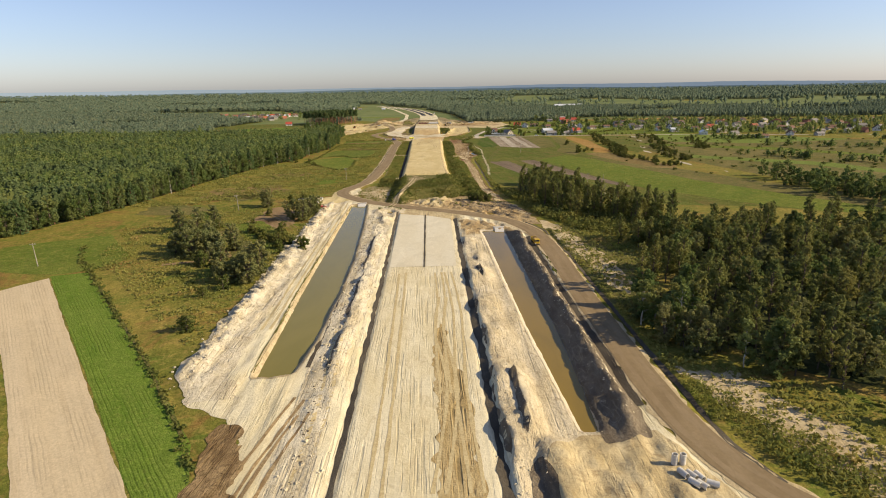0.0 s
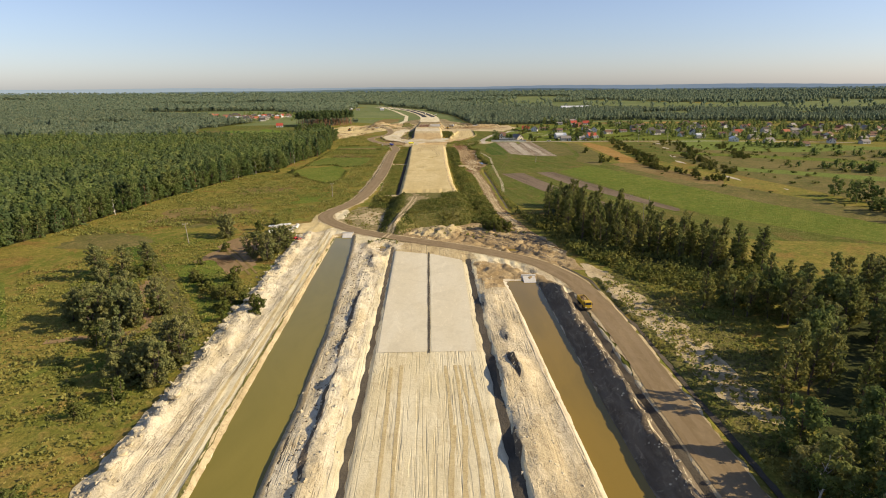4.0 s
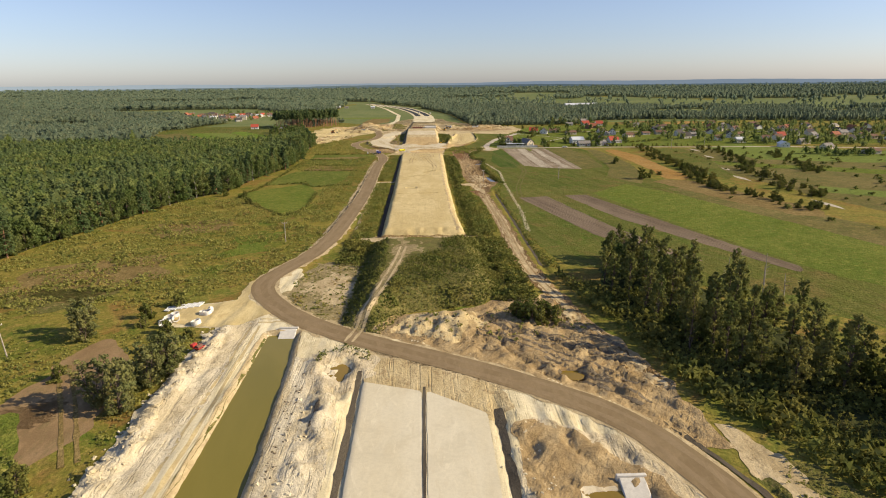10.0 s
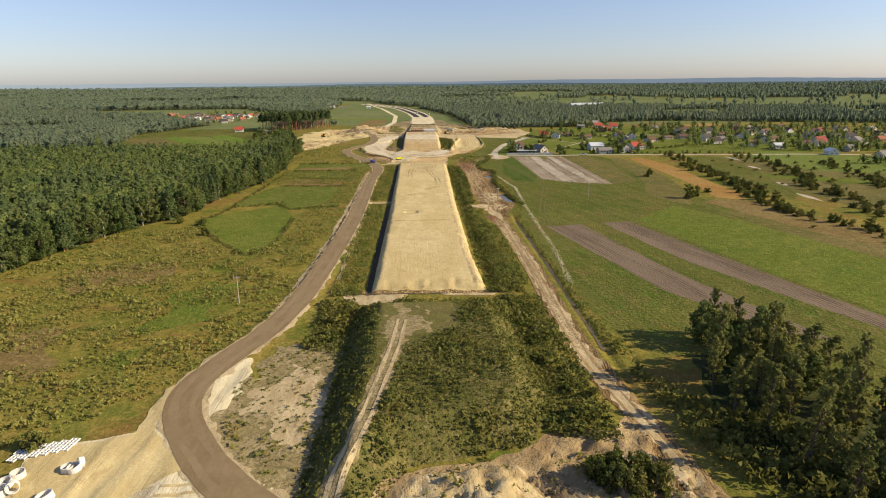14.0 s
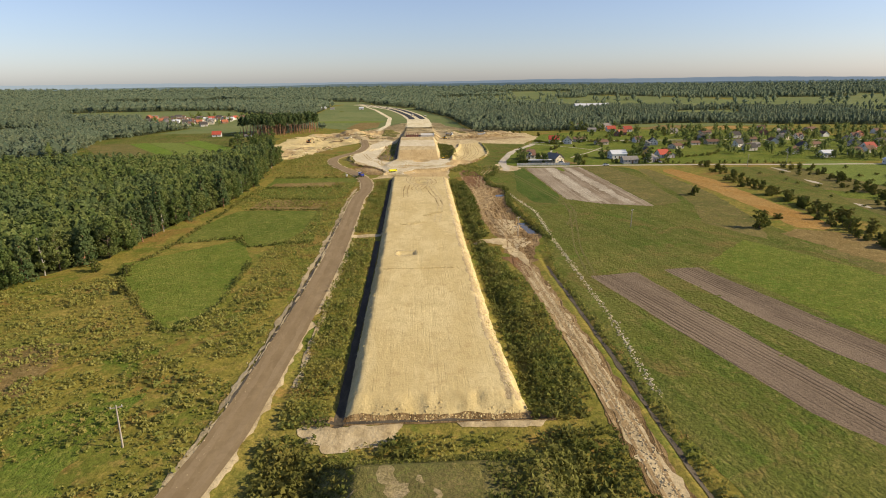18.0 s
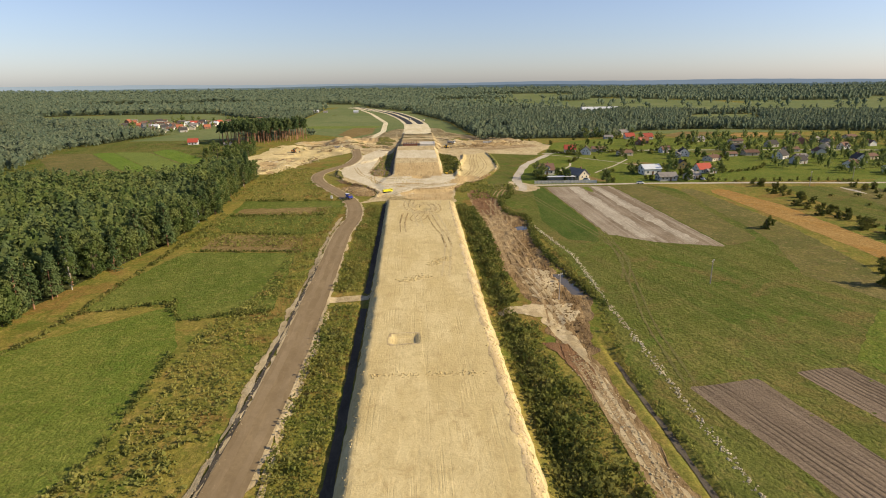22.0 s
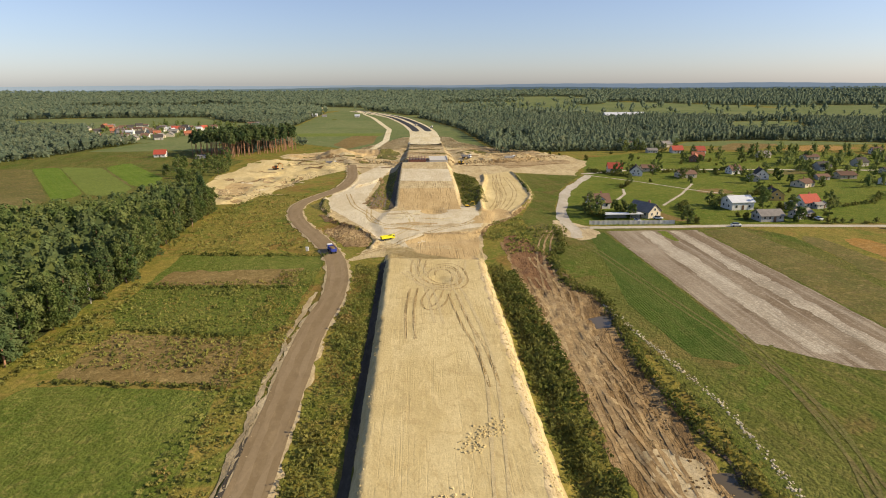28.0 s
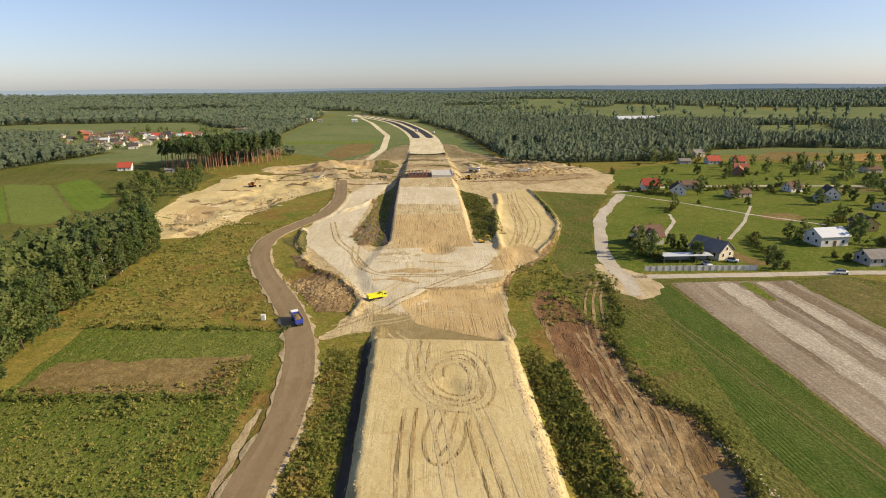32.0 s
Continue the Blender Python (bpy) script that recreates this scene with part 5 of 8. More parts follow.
for k in range(46):
    x0, y0, run = streak.uniform(-112, 84), streak.uniform(858, 962), streak.uniform(14, 46)
    if abs(x0 + run / 2) < 22 and y0 < 870:
        continue
    m, what = ((M_mud, "dark churned earth"), (M_earth, "brown spoil"), (M_orange, "orange earth"), (M_weed, "weedy earth"), (M_verge, "pale sand"))[k % 5]
    strip("earth_streak", curve_line([(x0, y0), (x0 + run * 0.5, y0 + streak.uniform(-4, 4)), (x0 + run, y0 + streak.uniform(-6, 6))]), streak.uniform(0.7, 2.4), m, "streak of " + what + " across the works", "earth", 0.16 + 0.004 * k, 1.5, 1.3, 300 + k)
for k in range(14):
    x0, y0, run = streak.uniform(-126, -84), streak.uniform(735, 866), streak.uniform(8, 22)
    m, what = ((M_mud, "dark churned earth"), (M_orange, "orange earth"), (M_sand, "pale sand"), (M_weed, "weedy earth"))[k % 4]
    strip("earth_streak", curve_line([(x0, y0), (x0 + run * 0.5, y0 + streak.uniform(-4, 4)), (x0 + run, y0 + streak.uniform(-6, 6))]), streak.uniform(0.6, 1.8), m, "streak of " + what + " in the sand pit", "earth", 0.12 + 0.004 * k, 1.5, 1.3, 360 + k)
for k in range(12):
    x0, y0, run = streak.uniform(-22, -4), streak.uniform(654, 692), streak.uniform(8, 18)
    m, what = ((M_orange, "orange earth"), (M_verge, "loose sand"), (M_sand, "pale sand"))[k % 3]
    strip("earth_streak", curve_line([(x0, y0), (x0 + run * 0.5, y0 + streak.uniform(-2, 2)), (x0 + run, y0 + streak.uniform(-4, 4))]), streak.uniform(0.4, 1.2), m, "streak of " + what + " on the sand pad", "earth", 0.11 + 0.004 * k, 1.0, 1.3, 390 + k)
for k in range(5):
    strip("mud_furrow", [(-30.5 + 1.7 * k, 704 + k), (-29.5 + 1.5 * k, 722), (-29.5 + 1.4 * k, 744)], 0.4, M_spoilshade, "dark furrow in the hollow beside the ramp", "earth", 0.14, 1.0, 1.0, 410 + k)
# haul road
ribbon("road_verge", HAUL, 3.9, M_verge, "loose sandy verge of the haul road", "road", 0.10, 1.5, 3)
ribbon("haul_road", HAUL, 3.2, M_haul, "compacted grey-brown gravel haul road", "road", 0.15, 0.25, 5)
field("junction_sand", [(-52, 318), (-47, 326), (-50.5, 318), (-49.5, 306), (-40, 294), (-48, 286), (-62, 288), (-65, 298), (-52, 304)], M_fill, "trampled sandy yard beside the bend", "sand", 0.12, 1.0, 4)


for off, half in ((-1.6, 0.6), (1.5, 0.65)):
    line = np.array(HAUL)
    g = np.gradient(line, axis=0)
    g /= np.hypot(g[:, 0], g[:, 1])[:, None]
    strip("wheel_lane", line + np.stack([-g[:, 1], g[:, 0]], 1) * off, half, M_lane, "smoother paler wheel lane of the haul road", "road", 0.162, 1.5, 0.6, int(40 + 10 * off))
strip("pond_lip", [(-38.2, 280), (-38.4, 215), (-38.2, 170), (-37.0, 108)], 0.3, M_weed, "weedy rim of the pond", "verge", 0.14, 1.2, 0.9, 3)
strip("pit_rim", [(-11.4, 456.6), (-5.2, 456.6), (-5.2, 462.2), (-11.4, 462.2), (-11.4, 456.6)], 0.35, M_verge, "loose sand round the dug pit", "sand", 0.09, 0.5, 0.9, 37)
strip("verge_bank", [(-42.2, 340), (-40.0, 365), (-38.8, 395), (-37.8, 430), (-37.2, 470), (-37.5, 520), (-37.8, 560), (-36.5, 590)], 0.5, M_verge, "eroded sandy bank beside the haul road", "verge", 0.10, 1.0, 1.6, 38)
strip("verge_bank", [(-28.6, 380), (-28.0, 430), (-27.6, 460), (-27.8, 482)], 0.6, M_verge, "eroded sandy bank beside the haul road", "verge", 0.10, 1.0, 1.4, 39)
strip("pond_lip", [(19.9, 225), (20.6, 170), (21.9, 130), (24.0, 86)], 0.35, M_pale, "pale dried rim of the pond", "sand", 0.14, 1.2, 0.5, 5)
# Dark line painted for the shade under the pond's eastern bank.
strip("dark_edge", [(-26.0, 110), (-25.4, 155), (-25.6, 190), (-27.5, 235), (-29.2, 265), (-30.8, 281)], 0.5, M_ditch, "wet edge of the pond with the bank's shade in its dark colour", "ditch", 0.10, 1.2, 0.6, 6)
strip("trench", [(36.8, 92), (36.6, 150), (36.8, 214)], 0.7, M_ditch, "dark trench below the haul road", "ditch", 0.14, 1.0, 0.6, 8)
strip("trench", [(34.6, 330), (34.9, 365), (35.2, 400), (35.0, 450)], 0.5, M_ditch, "dark trench beside the sand track", "ditch", 0.12, 1.0, 0.6, 11)
strip("trench", [(41.6, 488), (40.0, 505), (38.0, 525), (37.5, 545), (41.0, 575), (41.2, 583), (36, 588), (34.5, 600), (35.5, 615)], 0.4, M_ditch, "dark eroded edge of the mud", "ditch", 0.12, 1.0, 0.6, 12)
strip("trench", [(-41, 340), (-38.8, 365), (-37.6, 395), (-36.6, 430), (-36.0, 470), (-36.3, 520)], 0.45, M_ditch, "dark gutter beside the haul road", "ditch", 0.12, 1.0, 0.7, 13)
strip("cross_ditch", [(-25, 368.2), (-10, 367.7), (4, 367.5), (17, 367.0)], 0.28, M_ditch, "dark rut before the embankment", "ditch", 0.12, 1.0, 0.8, 14)
field("foot_track", [(-25, 369.6), (14, 369.0), (18, 368), (18, 366), (-25, 366.6)], M_mud, "brown rutted track along the embankment's foot", "track", 0.075, 0.5, 3)
field("foot_sand", [(-26, 366.4), (-8, 366.2), (-8, 361), (-20, 359)], M_verge, "pale sandy spoil beside the track", "sand", 0.085, 2.2, 3)
field("foot_sand", [(1, 366.2), (16, 365.8), (15, 364.2), (2, 364.4)], M_verge, "pale sandy spoil beside the track", "sand", 0.085, 0.9, 3)

for k, (line, m) in enumerate((([(-12, 600), (-7, 590), (-3, 585), (3, 588), (4, 596), (0, 602), (-6, 600), (-8, 592), (-4, 586), (2, 584)], M_rut), ([(-8, 614), (-9, 602), (-7.5, 592), (-3, 585), (2.5, 585), (5, 590), (4.8, 600), (2, 606), (-2, 605)], M_brownrut), ([(-6, 612), (-7, 600), (-5, 592), (-1, 588), (2, 589), (3, 596), (1, 602), (-3, 601), (-4, 596)], M_brownrut), ([(-14, 622), (-9, 612), (-7, 600), (-5, 585), (-3, 560)], M_rut), ([(-4, 584), (-6, 576), (-5, 570), (-2, 574), (0, 584)], M_brownrut), ([(1, 580), (3, 560), (5, 548), (6, 530)], M_brownrut), ([(-9, 585), (-10, 570), (-9.6, 552)], M_brownrut), ([(6, 610), (5, 600), (2, 590), (4, 575), (6, 540), (3, 500)], M_rut),
                              
                              ([(-29, 622), (-22, 626), (-12, 630), (-2, 634), (8, 630)], M_rut), ([(-24, 640), (-16, 650), (-10, 670), (-16, 700)], M_rut), ([(-28, 626), (-14, 640), (4, 660), (20, 672), (34, 700), (44, 740), (46, 790)], M_brownrut),
                              ([(-30, 700), (-28, 680), (-20, 665), (-6, 662), (10, 664), (24, 690), (34, 730), (40, 790)], M_brownrut), ([(-44, 740), (-38, 710), (-30, 690), (-24, 670)], M_brownrut), ([(30, 700), (37, 730), (40, 770), (44, 805)], M_brownrut), ([(27, 690), (33, 720), (36, 760), (41, 800)], M_brownrut),
                              ([(26, 600), (27, 580), (30, 550), (27, 520), (29, 490), (27, 470)], M_mudrut), ([(30, 620), (31, 590), (27, 560), (25, 530), (27, 500), (30, 470)], M_mudrut), ([(33, 600), (35, 585), (31, 560), (32, 530), (30, 500)], M_mudrut), ([(44, 655), (38, 640), (33, 620), (29, 590), (27, 560), (28, 530), (30, 505)], M_mudrut), ([(46, 655), (40, 640), (35, 618), (32, 596), (30, 570)], M_mudrut), ([(24, 600), (24, 570), (25, 540), (24, 510)], M_mudrut),
                              ([(29, 450), (29.5, 420), (30, 390), (29.6, 362), (29.6, 330), (33, 302), (36, 280)], M_mudrut), ([(27.6, 450), (28, 420), (28.6, 390), (28.4, 362)], M_mudrut),
                              ([(2.2, 98), (1.6, 124), (2.4, 150), (2.0, 172)], M_rut), ([(6, 70), (5.2, 100), (6.2, 140), (5, 172)], M_rut), ([(0.5, 70), (3.5, 100), (1.5, 128), (3, 150)], M_rut), ([(-9, 60), (-8.6, 110), (-9, 172)], M_rut), ([(-21, 62), (-20, 90), (-22, 130)], M_rut),
                              ([(-34, 290), (-44, 289), (-53, 292), (-60, 292)], M_rut), ([(-44, 300), (-50, 296), (-56, 291)], M_rut), ([(20, 262), (30, 262), (36, 268), (34, 282)], M_mudrut), ([(8, 274), (18, 270), (30, 272)], M_mudrut),
                              ([(-40, 130), (-40.5, 180), (-41, 240), (-42, 286)], M_rut), ([(66, 556), (63, 530), (58, 505), (50, 470), (46, 440)], M_wheelgrass), ([(-31, 56), (-29, 76), (-25, 98)], M_mudrut), ([(-28, 56), (-26, 76), (-23, 92)], M_mudrut), ([(52, 640), (58, 590), (63, 545), (62, 520), (55, 500)], M_wheelgrass))):
    tyre_tracks("wheel_marks", line, m, "paired wheel marks pressed into the ground", 2.0, 0.30, 0.12 if m is M_mudrut else 0.085, 100 + k)


# ---- water ----
def water(name, poly, z, material, label):
    co = [(x, y, z) for x, y in poly]
    me = raw_mesh(name, co, list(range(len(co))), [len(co)], material, False)
    return tagged(new(name, me), label, "water", kind="structure")


def grown(poly, m):
    cx, cy = sum(p[0] for p in poly) / len(poly), sum(p[1] for p in poly) / len(poly)
    return [(x + m * (1 if x > cx else -1), y + m * (1 if y > cy else -1)) for x, y in reversed(poly)]


water("pond", grown(POND_L, 1.0)[::-1], -1.38, M_pondL, "long pond of still olive-green water")
water("puddle", [(-19.2 + 3.0 * math.cos(0.5 * k) * (1 + 0.15 * math.sin(1.7 * k)), 263.0 + 3.9 * math.sin(0.5 * k)) for k in range(12)], -1.32, M_pondR, "small brown pool in the dug hole")
water("puddle", [(27.3 + 2.4 * math.cos(0.5 * k), 260.9 + 2.6 * math.sin(0.5 * k)) for k in range(12)], -1.75, M_pondR, "small brown pool among the spoil")
water("pond", grown(POND_R, 1.0)[::-1], -1.38, M_pondR, "narrow pond of muddy amber water")
for p in PUDDLES:
    water("puddle", grown(p, 2.5)[::-1], -1.55, M_puddle, "shallow murky puddle in the mud")


# ---- building helpers ----
def mesh_of(name, bm, material, is_smooth=False):
    me = bpy.data.meshes.new(name)
    bm.to_mesh(me)
    bm.free()
    if is_smooth:
        me.polygons.foreach_set("use_smooth", np.full(len(me.polygons), True))
    me.materials.append(material)
    return me


def part(name, bm, material, parent, label="", is_smooth=False):
    me = bm if isinstance(bm, bpy.types.Mesh) else mesh_of(name, bm, material, is_smooth)
    ob = new(name, me)
    ob.parent = parent
    return tagged(ob, label)


def thing(name, label, category, group="", at=(0, 0, 0), turn=0.0):
    ob = tagged(new(name), label, category, group)
    ob.matrix_world = pose(*at, 0, 0, turn)
    return ob


def on_ground(x, y, dz=0.0):
    return (x, y, float(ground_at(x, y)) + dz)


def box(bm, x0, y0, z0, x1, y1, z1, bevel=0.0):
    vs = bmesh.ops.create_cube(bm, size=1.0, matrix=Matrix.LocRotScale(((x0 + x1) / 2, (y0 + y1) / 2, (z0 + z1) / 2), None, (x1 - x0, y1 - y0, z1 - z0)))["verts"]
    if bevel:
        es = list({e for v in vs for e in v.link_edges})
        bmesh.ops.bevel(bm, geom=es, offset=bevel, segments=1, affect="EDGES")
    return bm


def boxes(*args, bevel=0.0):
    bm = bmesh.new()
    for a in args:
        box(bm, *a, bevel=bevel)
    return bm


def tube(bm, a, b, ra, rb, n=8, caps=True):
    a, b = Vector(a), Vector(b)
    q = (b - a).to_track_quat("Z", "Y").to_matrix().to_4x4()
    bmesh.ops.create_cone(bm, cap_ends=caps, segments=n, radius1=ra, radius2=rb, depth=(b - a).length, matrix=Matrix.Translation((a + b) / 2) @ q)
    return bm


# ---- plants ----
rng = np.random.default_rng(5)


def leaves(centres, size, rand, out=None, loose=0.8):
    """One triangle a centre, facing outwards from its clump, more or less. Returns coordinates, three a leaf."""
    n = len(centres)
    w = rand.normal(size=(n, 3))
    w /= np.linalg.norm(w, axis=1, keepdims=True)
    if out is not None:
        w = out / (np.linalg.norm(out, axis=1, keepdims=True) + 1e-6) + w * loose
    u = np.cross(w, rand.normal(size=(n, 3)))
    u /= np.linalg.norm(u, axis=1, keepdims=True)
    v = np.cross(w, u)
    v /= np.linalg.norm(v, axis=1, keepdims=True)
    s = np.asarray(size).reshape(-1, 1)
    return np.stack([centres + u * s, centres + (-0.5 * u + 0.87 * v) * s, centres + (-0.5 * u - 0.87 * v) * s], 1).reshape(-1, 3)


def leaf_mesh(name, co, material):
    n = len(co) // 3
    return raw_mesh(name, co, np.arange(3 * n), np.full(n, 3), material, False)


def on_ball(n, rand):
    v = rand.normal(size=(n, 3))
    return v / np.linalg.norm(v, axis=1, keepdims=True)


def broadleaf(seed, h, r, leaf, material, bark, bare=0.22, lobes=16, per=75, size=0.42, stems=1, clump=1.0):
    """A tapered, forked trunk with limbs and a crown of leaf clumps with gaps."""
    rand = np.random.default_rng(seed)
    wood = bmesh.new()
    tips = []
    for s in range(stems):
        lean = rand.normal(size=2) * (0.035 if stems == 1 else 0.12)
        base = Vector((rand.normal() * 0.35 * (stems > 1), rand.normal() * 0.35 * (stems > 1), -0.3))
        last = base
        k = 5
        for i in range(k):
            t = (i + 1) / k
            nxt = Vector((base.x + lean[0] * h * t + rand.normal() * 0.12, base.y + lean[1] * h * t + rand.normal() * 0.12, h * 0.86 * t))
            r0 = 0.012 * h * (1 - i / k) + 0.03
            tube(wood, last, nxt, r0, 0.012 * h * (1 - t) + 0.03, 6, False)
            last = nxt
        for j in range(max(3, lobes // stems)):
            t = bare + (1 - bare) * (j + rand.random()) / max(3, lobes // stems)
            a = rand.random() * 6.283
            wide = r * (0.35 + 0.75 * math.sin(math.pi * min(1, 0.18 + 0.80 * (t - bare) / (1 - bare)))) * (0.55 + 0.4 * rand.random())
            root = Vector((base.x + lean[0] * h * t, base.y + lean[1] * h * t, h * max(0.1, t - 0.12)))
            tip = Vector((root.x + math.cos(a) * wide, root.y + math.sin(a) * wide, h * min(0.97, t)))
            tube(wood, root, tip, 0.006 * h, 0.015, 3, False)
            tips.append((root, tip, r * clump * (0.26 + 0.14 * rand.random())))
    co = []
    mid = np.array((0.0, 0.0, h * 0.55))
    for root, tip, rad in tips:
        for f in (0.55, 0.8, 1.0):
            k = per // 3
            c0 = np.array(root.lerp(tip, f)) + rand.normal(size=3) * rad * 0.35
            ball = rad * rand.uniform(0.55, 0.95)
            c = c0 + on_ball(k, rand) * (ball * np.cbrt(rand.uniform(0.2, 1.0, (k, 1)))) * np.array([1, 1, 0.8])
            co.append(leaves(c, rand.uniform(0.55, 1.3, k) * size, rand, (c - c0) / ball + 0.6 * (c - mid) / r))
    return mesh_of("trunk", wood, bark), leaf_mesh("crown", np.concatenate(co), material)


def conifer(seed, h, r, bare, material, bark, whorls=12, per=70, size=0.5, taper=0.8):
    """A straight trunk with whorls of drooping needle sprays."""
    rand = np.random.default_rng(seed)
    wood = tube(bmesh.new(), (0, 0, -0.3), (rand.normal() * 0.15, rand.normal() * 0.15, h * 0.97), 0.014 * h + 0.04, 0.03, 7, False)
    co = []
    for j in range(whorls):
        t = bare + (1 - bare) * (j + 0.3) / whorls
        rad = r * ((1 - (t - bare) / (1 - bare)) ** taper * 0.95 + 0.10) * (0.8 + 0.4 * rand.random())
        arms = rand.uniform(0, 6.283, per // 12 + 1)
        a = arms[rand.integers(0, len(arms), per)] + rand.normal(size=per) * 0.22
        d = rad * np.sqrt(rand.uniform(0.05, 1.0, per))
        c = np.stack([np.cos(a) * d, np.sin(a) * d, h * t - d * 0.22 + rand.normal(size=per) * h * 0.018], 1)
        co.append(leaves(c, rand.uniform(0.6, 1.2, per) * size, rand, np.stack([np.cos(a), np.sin(a), np.full(per, 0.9)], 1)))
        for a in arms[:5]:
            tube(wood, (0, 0, h * t), (math.cos(a) * rad * 0.8, math.sin(a) * rad * 0.8, h * t - rad * 0.15), 0.035, 0.012, 3, False)
    return mesh_of("trunk", wood, bark), leaf_mesh("crown", np.concatenate(co), material)


def tree_kind(name, meshes, label, category="tree", group=""):
    ob = tagged(new(name), label, category, group)
    part("trunk", meshes[0], None, ob)
    part("crown", meshes[1], None, ob)
    return ob


def plant(protos, x, y, lo=0.85, hi=1.15, dz=-0.05):
    """Stand a copy of one of the kinds at a place, or the kind itself the first time."""
    src = protos[rng.integers(0, len(protos))]
    s = rng.uniform(lo, hi)
    m = pose(*on_ground(x, y, dz), rng.normal() * 1.5, rng.normal() * 1.5, rng.uniform(0, 360))
    if "placed" not in src:
        src["placed"] = 1
        src.matrix_basis = m
        ob = src
    else:
        ob = copy_thing(src, m)
    ob.scale = (s * rng.uniform(0.9, 1.1), s * rng.uniform(0.9, 1.1), s)
    return ob


def fill_poly(poly, step, jitter=0.45, keep=1.0):
    """Jittered places inside a polygon."""
    x0, y0, x1, y1 = bounds(poly, 0)
    gx, gy = np.meshgrid(np.arange(x0, x1, step), np.arange(y0, y1, step))
    gx = gx.ravel() + rng.uniform(-jitter, jitter, gx.size) * step
    gy = gy.ravel() + rng.uniform(-jitter, jitter, gy.size) * step
    ok = (inside(gx, gy, poly) > 0) & (rng.random(gx.size) < keep)
    return np.stack([gx[ok], gy[ok]], 1)


ALDERS = [tree_kind("alder_tree", broadleaf(20 + i, h, r, 0, M_alder, M_bark, 0.22, 44, 42, 0.26, 1, 0.74), "dark green alder with a slender trunk in the grove", "tree", "trees of the grove")
          for i, (h, r) in enumerate([(13.5, 2.1), (11.5, 2.4), (14.5, 1.9), (10.0, 2.3)])]
WILLOWS = [tree_kind("willow_tree", broadleaf(40 + i, h, r, 0, M_willow, M_bark, 0.02, 60, 81, 0.22, 3, 0.66), "grey-green willow with several stems in the meadow", "tree", "willows of the meadow")
           for i, (h, r) in enumerate([(9.0, 2.6), (7.6, 2.9), (10.2, 2.4)])]
BIRCHES = [tree_kind("birch_tree", broadleaf(60 + i, h, r, 0, M_wood, M_birch, 0.14, 22, 84, 0.32), "birch with pale bark at the edge of the wood", "tree", "trees of the wood edge")
           for i, (h, r) in enumerate([(15.0, 2.6), (13.0, 2.8)])]
PINES = [tree_kind("pine_tree", conifer(80 + i, h, r, b, M_pine, M_pinebark, 15, 84, 0.46, 0.48), "dark pine with a reddish trunk at the edge of the wood", "tree", "trees of the wood edge")
         for i, (h, r, b) in enumerate([(15.5, 2.8, 0.10), (14.0, 3.0, 0.06), (16.5, 2.6, 0.16)])]
TALLPINES = [tree_kind("pine_tree", conifer(90 + i, h, r, b, M_pine, M_pinebark, 8, 60, 0.75, 0.35), "tall pine with a bare reddish trunk", "tree", "tall pine stand")
             for i, (h, r, b) in enumerate([(21.0, 2.8, 0.60), (20.0, 2.5, 0.64)])]
OAKS = [tree_kind("oak_tree", broadleaf(70 + i, h, r, 0, M_wood, M_bark, 0.10, 26, 84, 0.38), "round dense leafy tree with a short trunk", "tree", "leafy trees")
        for i, (h, r) in enumerate([(11.5, 3.9), (8.0, 3.3), (14.5, 4.0)])]
FAROAKS = [tree_kind("garden_tree", broadleaf(75 + i, h, r, 0, M_wood, M_bark, 0.10, 13, 34, 0.62), "leafy round tree among the village gardens", "tree", "village trees")
           for i, (h, r) in enumerate([(10.0, 3.6), (7.5, 3.0), (12.5, 3.8)])]
BUSHES = [tree_kind("bush", broadleaf(50 + i, h, r, 0, M_bush, M_bark, 0.03, 20, 84, 0.20, 4), "rounded green leafy bush in rough grass", "bush", "bushes")
          for i, (h, r) in enumerate([(3.2, 1.7), (2.4, 1.5), (4.2, 2.0)])]

# the grove beside the haul road
for x, y in ((49.8, 128), (52, 125), (50.6, 133), (57, 127), (59.5, 118), (55, 111), (64, 119), (63, 106),
             (51.5, 118), (54.5, 116), (57.5, 112.5), (53, 122), (61, 113), (60, 124), (56, 121), (62, 128), (66, 112), (67, 124), (70, 117), (53.5, 130), (59, 131)):
    plant(WILLOWS + BIRCHES + ALDERS[:1], x, y, 0.65, 0.95)
for poly, step, kinds, keep in (([(46, 300), (50, 322), (62, 326), (72, 306), (76, 282), (88, 260), (98, 246), (104, 228), (86, 226), (74, 236), (60, 250), (50, 276)], 4.8, ALDERS, 0.78),
                                ([(64, 204), (76, 212), (96, 212), (104, 200), (90, 190), (72, 188)], 5.0, ALDERS + OAKS[:2], 0.9),
                                ([(50, 139), (56, 150), (84, 190), (110, 215), (150, 230), (165, 190), (120, 140), (104, 104), (92, 88), (78, 92), (64, 100), (60, 112), (58, 130)], 5.8, ALDERS + OAKS[:1] + WILLOWS[:1], 0.72)):
    for x, y in fill_poly(poly, step, 0.45, keep):
        plant(kinds, x, y, 0.72, 1.12)
for x, y in ((57, 333), (61, 337), (64, 332), (60, 329), (66, 327), (58, 318), (62, 322), (66, 318), (55, 312), (60, 312), (65, 310), (70, 312), (57, 322), (62, 328), (68, 324)):
    plant(ALDERS + OAKS[:2], x, y, 0.75, 1.0)
for x, y in fill_poly([(76, 72), (98, 70), (94, 82), (76, 85)], 4.6, 0.5, 0.8):
    plant(BUSHES, x, y, 0.6, 1.1)
